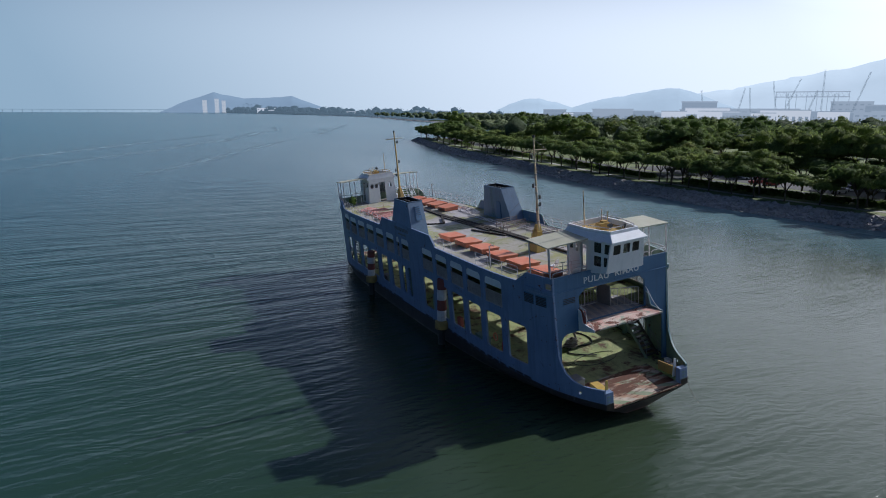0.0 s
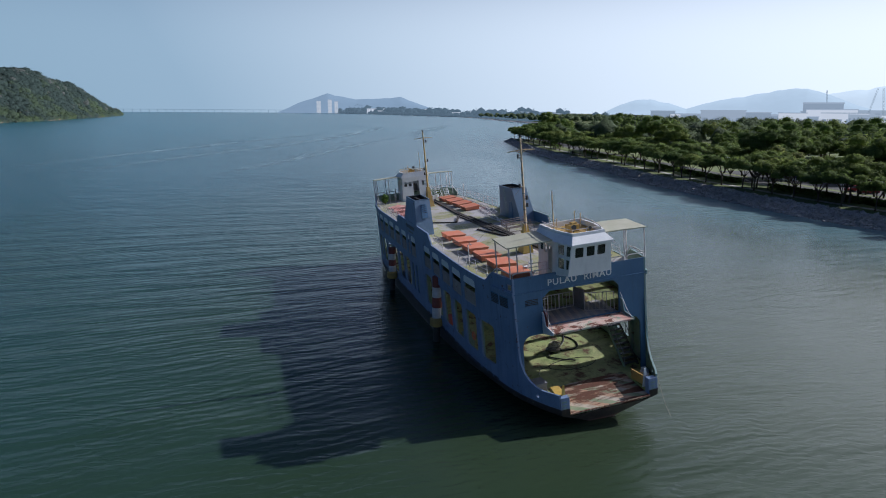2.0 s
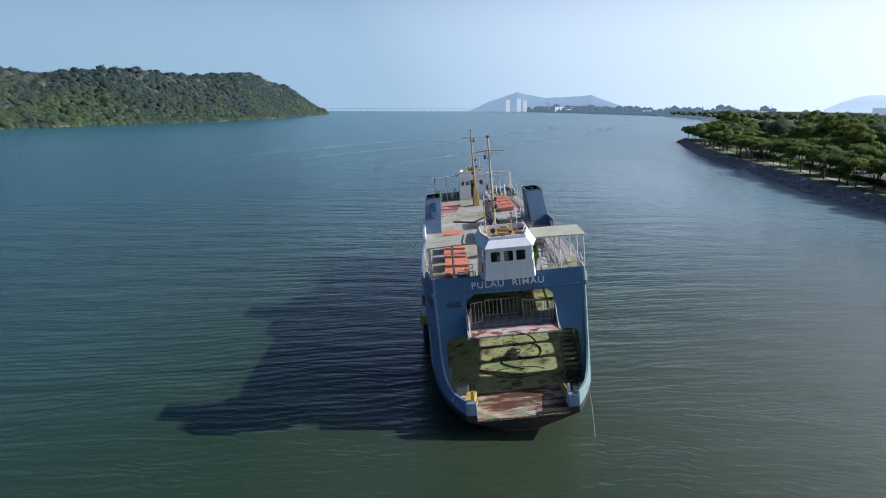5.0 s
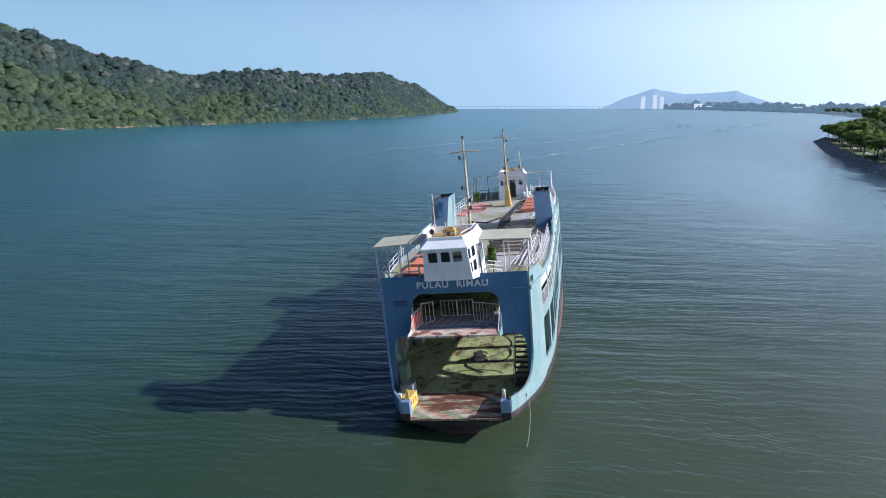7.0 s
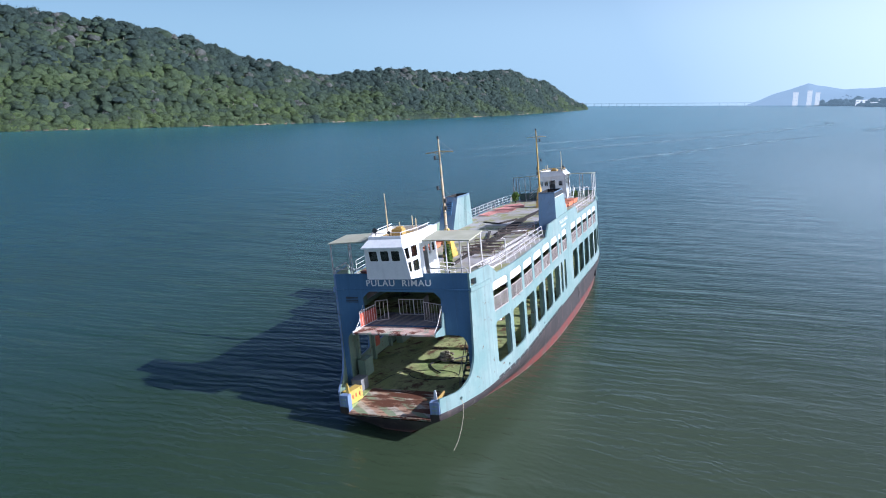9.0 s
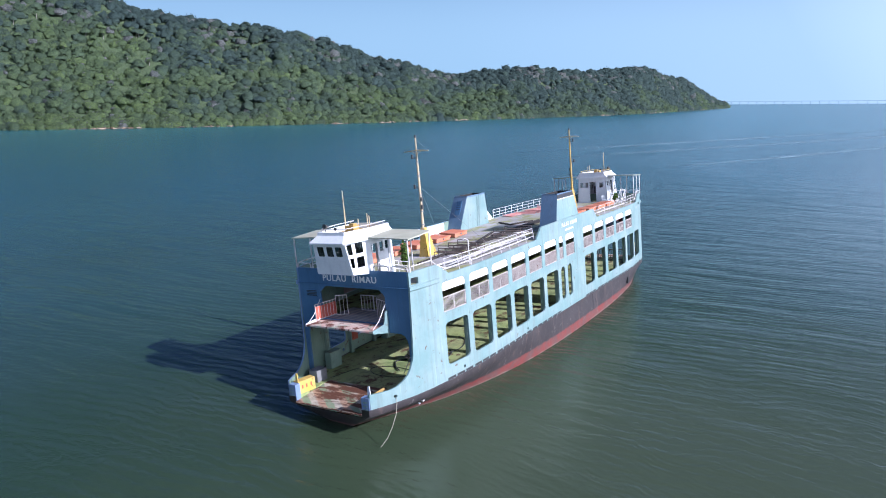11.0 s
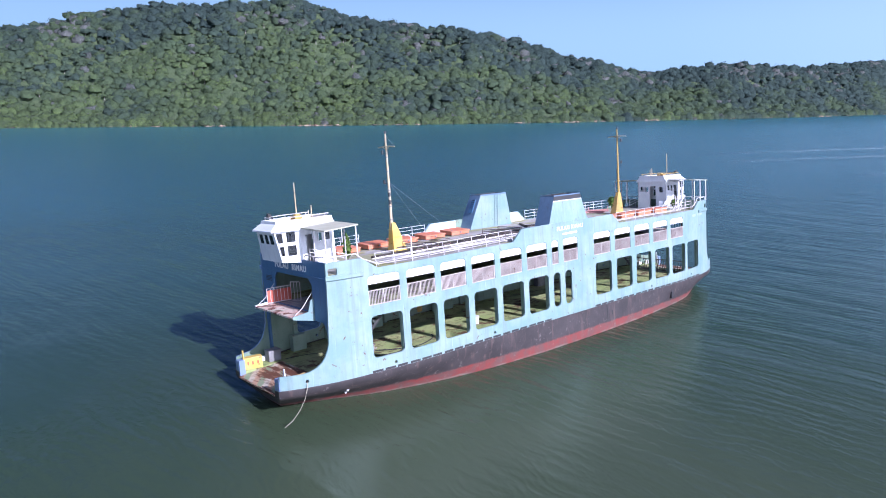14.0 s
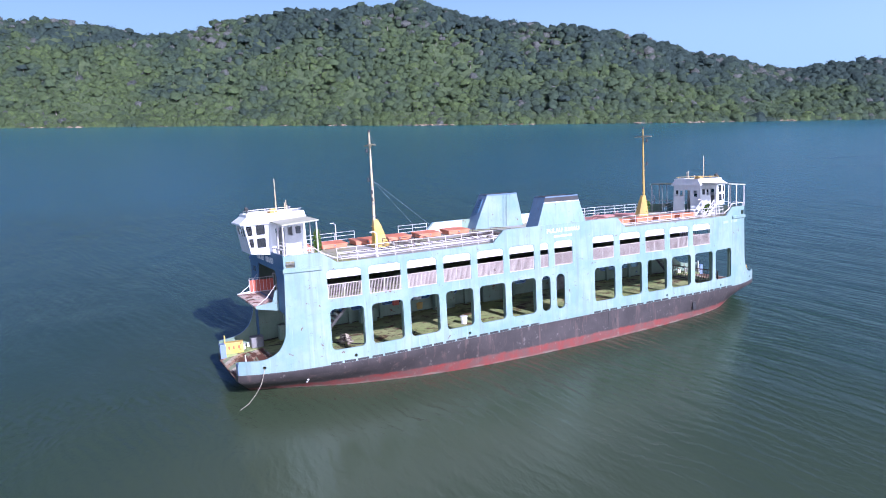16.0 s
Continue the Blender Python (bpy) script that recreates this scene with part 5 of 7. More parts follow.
first = thing("life_raft_locker", aboard(-3.35, 6.9, Z_ROOF), "sun-faded orange life-jacket locker on the roof deck", "locker", "orange deck lockers")
part("box", build_locker_lid(), ORANGE, first)
for x in (-0.7, 0.7):
    for y in (-0.95, 0.95):
        part("foot", Shape().box(x - 0.08, x + 0.08, y - 0.08, y + 0.08, 0, 0.07), GREYM, first)
part("hasp", Shape().box(0.81, 0.90, -0.08, 0.08, 0.2, 0.36), GREYM, first)
for k in range(1, 6):
    copy_thing(first, aboard(-3.35 + 0.04 * math.sin(k * 2), 6.9 + 3.03 * k, Z_ROOF, 1.5 * math.sin(k * 3)))
for k in range(4):
    copy_thing(first, aboard(3.0 + 0.05 * math.sin(k), 36.1 + 3.0 * k, Z_ROOF, 180 + 2 * math.sin(k * 2)))

# bare seat frames on the sunny side
def build_seat_frame():
    s = Shape()
    for x in (-1.3, 1.3):
        for y in (-0.3, 0.3):
            s.tube([(x, y, 0), (x, y, 0.45 if y < 0 else 0.85)], 0.03, 5)
        s.tube([(x, -0.3, 0.45), (x, 0.3, 0.45)], 0.03, 5)
    for y, z in ((-0.3, 0.45), (0.3, 0.45), (0.3, 0.85), (0.3, 0.65), (0, 0.45), (-0.3, 0.1)):
        s.tube([(-1.3, y, z), (1.3, y, z)], 0.03, 5)
    return s


seat = thing("seat_frame", aboard(2.5, 12.4, Z_ROOF), "bare rusted steel bench frame without its slats", "bench", "rusted bench frames")
part("frame", build_seat_frame(), BROWNM, seat)
for x, y, r in ((2.6, 13.8, 2), (2.5, 15.2, -3), (2.9, 20.8, 4), (3.1, 22.6, 8)):
    copy_thing(seat, aboard(x, y, Z_ROOF, r))
# collapsed red seat frames at the far end
fal = thing("fallen_seat", aboard(-3.9, 38.2, Z_ROOF, 20), "faded red seat frame lying collapsed on the deck", "bench", "fallen red seats")
for y in (-0.5, -0.15, 0.2, 0.5):
    s = Shape().box(-1.2, 1.2, y, y + 0.16, 0.10 + 0.1 * y, 0.16 + 0.1 * y)
    part("slat", s, PINK, fal)
for x in (-1.1, 1.1):
    s = Shape().tube([(x, -0.6, 0.03), (x, 0.7, 0.1), (x + 0.1, 0.8, 0.5)], 0.03, 5)
    part("side_frame", s, PINK, fal)
for x, y, r in ((-3.6, 39.8, -15), (-4.2, 41.5, 65), (-3.2, 42.6, 8), (-3.9, 44.35, 40), (-4.6, 36.8, 80)):
    copy_thing(fal, aboard(x, y, Z_ROOF, r))
# long dark timbers down the middle of the roof deck
random.seed(3)
for k, (x0, y0, x1, y1) in enumerate(((1.75, 46.9, 1.0, 35.0), (1.35, 45.9, 0.75, 33.6), (1.15, 35.9, 0.85, 23.7), (0.75, 34.0, 1.2, 20.6), (1.3, 31.2, 1.55, 18.4), (0.45, 32.6, 0.75, 22.2), (1.7, 26.0, 1.7, 13.0), (1.2, 20.5, 1.5, 9.5), (-0.3, 24.0, 0.9, 19.5), (-3.1, 30.6, -0.9, 29.0), (-0.9, 29.0, 0.2, 31.7))):
    tm = thing("timber", SHIP @ pose(0, 0, Z_ROOF + 0.012), "long dark weathered timber lying on the deck", "timber", "loose deck timbers")
    d = Vector((x1 - x0, y1 - y0, 0)).normalized()
    nn = Vector((-d.y, d.x, 0)) * 0.11
    h0, h1 = (RISE * (1 - ((y - MID) / MID) ** 2) for y in (y0, y1))
    part("beam", Shape().prism([(x0 + nn.x, y0 + nn.y, h0), (x1 + nn.x, y1 + nn.y, h1), (x1 - nn.x, y1 - nn.y, h1), (x0 - nn.x, y0 - nn.y, h0)], (0, 0, 0.10 + 0.06 * random.random())), TIMBER, tm)

# rope heap, hoses and drum on the car deck
heap = thing("rope_heap", aboard(0.35, 9.2, Z_CAR), "heap of coiled mooring rope and dark hose on the car deck", "rope")
random.seed(21)
for k in range(13):
    r = random.uniform(0.34, 0.60) * (1 - 0.035 * k)
    ox, oy, tx, ty = (random.uniform(-0.14, 0.14) for _ in range(4))
    z = 0.07 + 0.055 * k
    s = Shape().tube([(ox + r * (1 + 0.12 * math.sin(2 * a + k)) * math.cos(a), oy + r * (1 + 0.12 * math.sin(3 * a + k)) * math.sin(a), max(0.06, z + 2.2 * tx * r * math.cos(a) + 2.2 * ty * r * math.sin(a))) for a in np.linspace(0, random.uniform(4.6, 6.2), 16)], 0.06, 6)
    part("coil", s, (ROPE, BROWNM, ROPE)[k % 3], heap)
for k, pts3 in enumerate((((0.5, 0.3), (1.6, 1.6), (2.2, 3.4), (1.4, 5.4), (0.2, 6.2)), ((-0.3, -0.3), (-0.9, -0.9), (-0.2, -1.9), (0.7, -2.6)), ((0.4, -0.2), (1.6, -0.4), (2.3, 0.6), (2.2, 2.1), (1.5, 2.9)))):
    s = Shape()
    pl = [Vector((*p, 0.05)) for p in pts3]
    fine = []
    for i in range(len(pl) - 1):
        a, b, c2, d2 = pl[max(i - 1, 0)], pl[i], pl[i + 1], pl[min(i + 2, len(pl) - 1)]
        fine += [0.5 * ((2 * b) + (c2 - a) * t + (2 * a - 5 * b + 4 * c2 - d2) * t * t + (3 * b - a - 3 * c2 + d2) * t ** 3) for t in (0, 0.2, 0.4, 0.6, 0.8)]
    part("hose", s.tube(fine, 0.05, 6), RUBBER, heap)
hose = thing("deck_hose", aboard(0.5, 6.3, Z_CAR), "long black hose lying in loose loops on the car deck", "hose")
for k, (rx, ry, ox, oy) in enumerate(((1.9, 0.95, 0.0, 0.0),)):
    part("loop", Shape().tube([(ox + rx * math.cos(a) * (1 + 0.05 * math.sin(3 * a)), oy + ry * math.sin(a), 0.045 + 0.06 * k) for a in np.linspace(0.3, 6.1, 28)], 0.022, 6), RUBBER, hose)
part("tail", Shape().tube([(-1.8, 0.3, 0.05), (-2.6, 0.2, 0.05), (-3.1, -0.6, 0.05), (-3.35, -1.6, 0.05), (-3.5, -2.5, 0.05)], 0.022, 6), RUBBER, hose)
bx = thing("generator_box", aboard(-3.75, 3.1, 2.015), "dark grey steel box on the bow deck", "box")
part("body", Shape().box(-0.4, 0.4, -0.5, 0.5, 0, 0.82, bevel=0.04), GREYM, bx)
part("lid", Shape().box(-0.43, 0.43, -0.53, 0.53, 0.82, 0.87, bevel=0.02), GREYM, bx)
yb = thing("mooring_locker", aboard(-3.28, 1.15, 2.015, -8), "yellow steel mooring locker with red rust stains on the bow", "locker")
part("body", Shape().box(-0.3, 0.34, -0.62, 0.75, 0, 0.88, bevel=0.03), YELLOW, yb)
for y in (-0.35, 0.0, 0.4):
    part("latch", Shape().box(0.34, 0.37, y - 0.05, y + 0.05, 0.35, 0.6), REDP, yb)
yp = thing("mooring_plate", aboard(3.12, 1.2, 2.015, 4), "dull yellow steel guard plate standing on the bow deck", "plate")
part("plate", Shape().box(-0.05, 0.05, -0.7, 1.1, 0, 0.7, bevel=0.02), OCHRE, yp)
for y in (-0.5, 0.2, 0.9):
    part("bracket", Shape().prism([(0.05, y, 0), (0.4, y, 0), (0.05, y, 0.5)], (0, 0.03, 0)), OCHRE, yp)
wb = thing("white_bin", aboard(1.3, 19.9, Z_CAR), "white plastic bin on the car deck", "bin")
part("body", Shape().loft([[(0.31 * k * math.cos(a), 0.31 * k * math.sin(a), z) for a in np.linspace(0, 2 * math.pi, 14)[:-1]] for k, z in ((0.8, 0), (1.0, 0.6), (1.06, 0.61), (1.06, 0.68), (0.9, 0.68))], closed=True, caps=True), WHITE, wb)
# white chairs by the far wheelhouse
ch = thing("plastic_chair", aboard(1.9, 48.2, Z_ROOF, 30), "white plastic garden chair", "chair", "white chairs by the wheelhouse")
part("seat", Shape().box(-0.25, 0.25, -0.25, 0.25, 0.42, 0.46, bevel=0.01), WHITE, ch)
part("backrest", Shape().prism([(-0.24, 0.24, 0.46), (0.24, 0.24, 0.46), (0.22, 0.36, 0.95), (-0.22, 0.36, 0.95)], (0, 0.03, 0)), WHITE, ch)
for x in (-0.22, 0.22):
    for y in (-0.22, 0.22):
        part("leg", Shape().tube([(x, y, 0.42), (x * 1.15, y * 1.15, 0)], 0.025, 5), WHITE, ch)
copy_thing(ch, aboard(2.6, 48.6, Z_ROOF, 80))
copy_thing(ch, aboard(-2.3, 7.3, Z_ROOF, 200))

# white rope hanging from the hawse hole into the water
s = Shape().tube([(4.47, 1.72, 2.5), (4.62, 1.6, 2.2), (4.66, 1.35, 1.5), (4.62, 0.9, 0.8), (4.55, 0.4, 0.25), (4.45, -0.2, -0.1)], 0.018, 6)
part("mooring_line", s, ROPE, ferry, "pale mooring line hanging to the water")

# self-sown shrubs and potted plants aboard


def shrub(x, y, z, w, h, label, n=420, seed=1):
    g = np.random.default_rng(seed)
    t = thing("shrub", aboard(x, y, z), label, "plant")
    s = Shape()
    for k in range(7):
        a = 2 * math.pi * k / 7
        s.tube([(0, 0, 0), (0.35 * w * math.cos(a), 0.35 * w * math.sin(a), 0.5 * h), (0.7 * w * math.cos(a + 0.4), 0.7 * w * math.sin(a + 0.4), 0.92 * h)], 0.03, 5, r1=0.01)
    part("stem", s, BARK, t)
    d = g.normal(size=(n, 3))
    d /= np.linalg.norm(d, axis=1)[:, None]
    c = d * (g.uniform(0.3, 1.0, n) ** 0.5)[:, None] * [w * 0.75, w * 0.75, h * 0.42] + [0, 0, h * 0.6]
    part("leaves", leaves_mesh("leaves", c, d + g.normal(size=d.shape) * 0.6, g.uniform(0.10, 0.22, n), g.uniform(0, 0.9, n), LEAF_POT), (), t)


shrub(2.3, 6.9, Z_ROOF, 0.42, 2.3, "green climber growing up beside the wheelhouse", 210, 2)
shrub(-4.6, 48.0, Z_ROOF, 0.7, 1.5, "bushy green plant beside the far canopy", 200, 3)
shrub(3.0, 49.0, Z_ROOF, 0.55, 1.2, "low green plant by the far wheelhouse", 140, 4)

# ---- banded fender piles standing in the water ----
for y, x, top in ((19.3, -6.75, 6.2), (37.6, -6.95, 5.2)):
    p = thing("fender_pile", Matrix.Translation((x, y, 0)), "red and white banded fender pile standing in the water", "fender pile", "banded piles")
    part("core", Shape().tube([(0, 0, -3), (0, 0, 1.6)], 0.32, 12), RUBBER, p)
    part("collar", Shape().loft([[(r * math.cos(a), r * math.sin(a), z) for a in np.linspace(0, 2 * math.pi, 15)[:-1]] for r, z in ((0.5, 1.55), (0.62, 1.65), (0.62, 2.25), (0.45, 2.35))], closed=True, caps=True), OCHRE, p, "ochre collar")
    n = 4
    for k in range(n):
        z0 = 2.35 + (top - 2.35) * k / n
        z1 = 2.35 + (top - 2.35) * (k + 1) / n
        part("band", Shape().loft([[(r * math.cos(a), r * math.sin(a), z) for a in np.linspace(0, 2 * math.pi, 17)[:-1]] for r, z in ((0.40, z0), (0.42, z0 + 0.04), (0.42, z1 - 0.04), (0.40, z1))], closed=True, caps=True), (RAILW, PILER)[k % 2], p)
    for k in range(2):
        part("hanger", Shape().tube([(0.35, -0.25 + 0.5 * k, top - 0.1), (1.0, -0.25 + 0.5 * k, top + 1.3)], 0.03, 5), GREYM, p)

# ---- water, island, shores ----
WATER_Z = 0.1
s = Shape()
s.add([(-4800, -4800, WATER_Z), (4800, -4800, WATER_Z), (4800, 4800, WATER_Z), (-4800, 4800, WATER_Z)], [(0, 1, 2, 3)])
water_sheet = part("water", s, WATER, None)
tagged(water_sheet, "calm green-grey estuary water with small wind ripples", "water", kind="structure")


def smooth_line(pts, per=6):
    """A smooth curve through points."""
    out = []
    p = [Vector((*q, 0)) for q in pts]
    for i in range(len(p) - 1):
        a, b, c2, d = p[max(i - 1, 0)], p[i], p[i + 1], p[min(i + 2, len(p) - 1)]
        for k in range(per):
            t = k / per
            out.append(0.5 * ((2 * b) + (c2 - a) * t + (2 * a - 5 * b + 4 * c2 - d) * t * t + (3 * b - a - 3 * c2 + d) * t ** 3))
    return out + [p[-1]]


def tide_line(pts, w):
    """A ribbon of painted slick sheen that lies along a line of points."""
    rows, thick = [], []
    fine = smooth_line(pts, 12)
    for i, p in enumerate(fine):
        d = (fine[min(i + 1, len(fine) - 1)] - fine[max(i - 1, 0)]).normalized()
        end = math.sin(math.pi * (i + 0.5) / len(fine)) ** 0.7
        k = w * (0.3 + 0.7 * end) * (1 + 0.5 * noise.noise(p * 0.02))
        side = Vector((d.y, -d.x, 0)) * k
        sway = 0.5 * noise.noise(p * 0.011)
        rows.append([tuple(p + side * (f + sway) + Vector((0, 0, WATER_Z + 0.02))) for f in (-1.0, -0.5, 0.0, 0.5, 1.0)])
        thick += [end * f for f in (0.0, 0.55, 1.0, 0.35, 0.0)]
    ob = part("tide_line", Shape().loft(rows), SLICK_SHEEN, None, smooth=True)
    ob.data.attributes.new("cover", "FLOAT", "POINT").data.foreach_set("value", thick)
    tagged(ob, "thin pale line painting the sky sheen of a slick on the water", "froth", kind="stuff")


def ico(level, low=-0.2):
    """An open-bottomed ball of triangles: its points and faces."""
    b = bmesh.new()
    bmesh.ops.create_icosphere(b, subdivisions=level, radius=1.0)
    b.verts.index_update()
    v, f = np.array([p.co[:] for p in b.verts]), np.array([[q.index for q in t.verts] for t in b.faces])
    b.free()
    return v, f[v[f].mean(1)[:, 2] > low]


def woods(name, places, radii, heights, per, size, tint, mat, level=1, stand_off=1.22, side=3, lift=0.3, low=-0.2, flutter=0.10):
    """Many tree crowns as one mesh: a lumpy leafy body each, with loose sprays of leaves standing off it."""
    n = len(places)
    ICO_V, ICO_F = ico(level, low)
    k1 = rng.normal(size=(n, 3, 3)) * 2.2
    lump = sum(np.sin((ICO_V @ k1[:, i].T).T * 1.6 + rng.uniform(0, 6.3, (n, 1))) for i in range(3))
    r = 0.88 + 0.13 * lump + rng.uniform(-0.10, 0.10, (n, len(ICO_V)))
    v1 = (places[:, None] + ICO_V[None] * r[..., None] * np.stack([radii, radii, heights], 1)[:, None]).reshape(-1, 3)
    f1 = (ICO_F[None] + (np.arange(n) * len(ICO_V))[:, None, None]).reshape(-1, 3)
    t1 = np.repeat(tint, len(ICO_F))
    k = np.repeat(np.arange(n), per)
    q = rng.normal(size=(n * per, 3))
    q /= np.linalg.norm(q, axis=1)[:, None]
    q[:, 2] = np.where(q[:, 2] < -0.15, -q[:, 2], q[:, 2])
    c = places[k] + q * np.stack([radii[k], radii[k], heights[k]], 1) * rng.uniform(0.85, stand_off, n * per)[:, None]
    nn = q + rng.normal(size=q.shape) * 0.45 + [0, 0, 0.2]
    nn /= np.linalg.norm(nn, axis=1)[:, None]
    sz = size * radii[k] * rng.uniform(0.55, 1.25, n * per)
    a = np.cross(nn, rng.normal(size=nn.shape))
    a /= np.linalg.norm(a, axis=1)[:, None] + 1e-9
    b = np.cross(nn, a)
    a, b = a * sz[:, None] * 0.5, b * sz[:, None] * 0.4
    v2 = np.stack([c - a - b, c + a * 1.1 - b * 0.7, c + a * 0.9 + b, c - a * 0.8 + b * 1.1][:side], 1).reshape(-1, 3)
    t2 = np.clip(tint[k] + rng.normal(size=n * per) * (0.02 + 0.3 * flutter), 0, 0.98)
    n1, n2 = len(f1), len(c)
    me = bpy.data.meshes.new(name)
    me.vertices.add(len(v1) + len(v2))
    me.vertices.foreach_set("co", np.concatenate([v1, v2]).astype(np.float32).ravel())
    me.loops.add(3 * n1 + side * n2)
    me.loops.foreach_set("vertex_index", np.concatenate([f1.ravel(), len(v1) + np.arange(side * n2)]).astype(np.int32))
    me.polygons.add(n1 + n2)
    me.polygons.foreach_set("loop_start", np.concatenate([np.arange(n1) * 3, 3 * n1 + np.arange(n2) * side]).astype(np.int32))
    me.update(calc_edges=True)
    at = me.attributes.new("tint", "FLOAT", "FACE")
    at.data.foreach_set("value", np.concatenate([t1, t2]).astype(np.float32))
    me.materials.append(mat)
    me.polygons.foreach_set("use_smooth", np.ones(n1 + n2, bool))
    out = np.repeat(q * 0.8 + [0, 0, 0.15 + lift] + rng.normal(size=q.shape) * flutter, side, axis=0)      # leaves take the light as the whole crown does
    out = np.concatenate([np.tile(ICO_V, (n, 1)) + [0, 0, lift], out])
    out /= np.linalg.norm(out, axis=1)[:, None]
    soft = me.attributes.new("custom_normal", "FLOAT_VECTOR", "POINT")
    soft.data.foreach_set("vector", out.astype(np.float32).ravel())
    return me


tide_line([(-80, 205), (-42, 290), (16, 412), (66, 545), (118, 690), (122, 800), (60, 900)], 9.0)
tide_line([(-30, 195), (0, 262), (45, 370), (90, 470)], 5.0)
tide_line([(-104, 230), (-62, 335), (-24, 415), (60, 600)], 6.0)
tide_line([(113, 507), (169, 665), (253, 877)], 13.0)

# island: rows of shore point, ridge point and ridge height
ISLAND = [(-1163, -527, -1498, -526, 172), (-1012, -303, -1346, -263, 166), (-890, -92, -1194, -23, 158), (-809, 66, -1094, 144, 134), (-725, 194, -975, 301, 148), (-671, 247, -912, 384, 173),
          (-622, 291, -850, 457, 163), (-560, 370, -724, 546, 119), (-520, 450, -660, 645, 119), (-484, 524, -630, 728, 100), (-450, 600, -590, 816, 86), (-425, 696, -581, 926, 64),
          (-388, 822, -522, 1044, 76), (-355, 1002, -490, 1203, 76), (-340, 1220, -450, 1390, 88), (-345, 1500, -455, 1610, 95), (-362, 1850, -440, 1920, 66), (-378, 2090, -430, 2140, 34), (-395, 2290, -420, 2310, 8)]


def island_point(a, b):
    """A place on the island: a along the shore (0..1), b from the shore (0) over the ridge (1) to the back (2)."""
    x = a * (len(ISLAND) - 1)
    i = min(int(x), len(ISLAND) - 2)
    f = x - i
    f = f * f * (3 - 2 * f)
    row = [p + (q - p) * f for p, q in zip(ISLAND[i], ISLAND[i + 1])]
    sx, sy, rx, ry, h = row
    h *= 0.945
    px, py = sx + (rx - sx) * b, sy + (ry - sy) * b
    k = math.sin(min(b, 2.0) * math.pi / 2)
    up = h * (0.30 * k + 0.70 * k * k) if b < 1 else h * k
    bumps = noise.fractal(Vector((px * 0.006, py * 0.006, 3.0)), 0.9, 2.1, 5)
    return px, py, max(-2.0, up * (1 + 0.10 * bumps) + 9.0 * bumps * k * (1 - 0.6 * k) + 1.2)


s = Shape()
NA, NB = 120, 16
s.add([island_point(i / (NA - 1), 2.0 * j / (NB - 1)) for i in range(NA) for j in range(NB)],
      [(i * NB + j, (i + 1) * NB + j, (i + 1) * NB + j + 1, i * NB + j + 1) for i in range(NA - 1) for j in range(NB - 1)])
s.add([p for i in range(NA) for q in [island_point(i / (NA - 1), 0)] for p in ((q[0], q[1], q[2]), (q[0] + 2.5, q[1] - 1.5, -1.5))],
      [(2 * i, 2 * i + 1, 2 * i + 3, 2 * i + 2) for i in range(NA - 1)], 1)
island = part("island_ground", s, (SOIL, SHADY), None, smooth=True)
tagged(island, "steep wooded island hillside rising from a rocky shore", "island", kind="structure")

pts, rad, hei, tin, poles = [], [], [], [], Shape()
random.seed(11)
span = [math.dist(p[:2], q[:2]) ** 0.75 * math.dist(p[:2], p[2:4]) ** 0.5 / (0.4 + math.dist(p[:2], (20, -20)) / 1000) for p, q in zip(ISLAND, ISLAND[1:])]
span = np.cumsum([0] + span) / sum(span)
for k in range(23000):
    a, b = float(np.interp(0.06 + 0.94 * random.random(), span, np.linspace(0, 1, len(span)))), random.random() ** 0.9 * 1.04
    shore = k % 12 == 0                                   # scrub hangs over the water's edge
    if shore:
        b = random.uniform(-0.012, 0.03)
    x, y, z = island_point(a, max(b, 0.0))
    r = (2.7 + 4.6 * random.random() ** 1.6) * (0.8 + 0.35 * math.hypot(x, y) / 1000) * (0.7 if shore else 1.0)
    tall = b > 0.12 and random.random() < 0.06
    if tall:
        r *= 1.1
    pts.append((x, y, z + (random.uniform(4.0, 7.5) if tall else random.uniform(-1.0, 2.0) * (0.4 if shore else 1.0))))
    rad.append(r), hei.append(r * (random.uniform(0.6, 0.8) if tall else random.uniform(0.7, 1.05)))
    if tall:
        poles.tube([(x, y, z - 1), (x + random.uniform(-1, 1), y, pts[-1][2])], random.uniform(0.3, 0.5), 4, r1=0.2, cap=False)
    stand = noise.fractal(Vector((x * 0.011, y * 0.011, z * 0.02)), 0.8, 2.0, 3)      # kinds of tree stand together
    # tint falls uphill; towards the far tip it also paints in distance haze
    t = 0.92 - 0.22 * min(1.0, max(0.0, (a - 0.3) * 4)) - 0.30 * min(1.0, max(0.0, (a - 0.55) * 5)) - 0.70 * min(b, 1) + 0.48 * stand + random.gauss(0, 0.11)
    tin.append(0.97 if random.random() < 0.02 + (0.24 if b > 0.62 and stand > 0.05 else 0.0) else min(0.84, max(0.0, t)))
pts, rad, hei, tin = (np.array(v) for v in (pts, rad, hei, tin))
near = np.hypot(pts[:, 0], pts[:, 1]) < 1050
for which, sprays, leaf_size, level in ((near, 30, 0.25, 2), (~near, 10, 0.3, 1)):
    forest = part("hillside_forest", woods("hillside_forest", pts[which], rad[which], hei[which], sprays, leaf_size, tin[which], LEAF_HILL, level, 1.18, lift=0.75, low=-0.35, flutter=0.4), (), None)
    tagged(forest, "dense tropical forest covering the island slopes, mixed dark and bright greens", "forest", kind="stuff")
tagged(part("forest_trunks", poles, PALEBARK, None), "pale bare trunks of tall trees standing out of the forest", "tree trunks", kind="stuff")

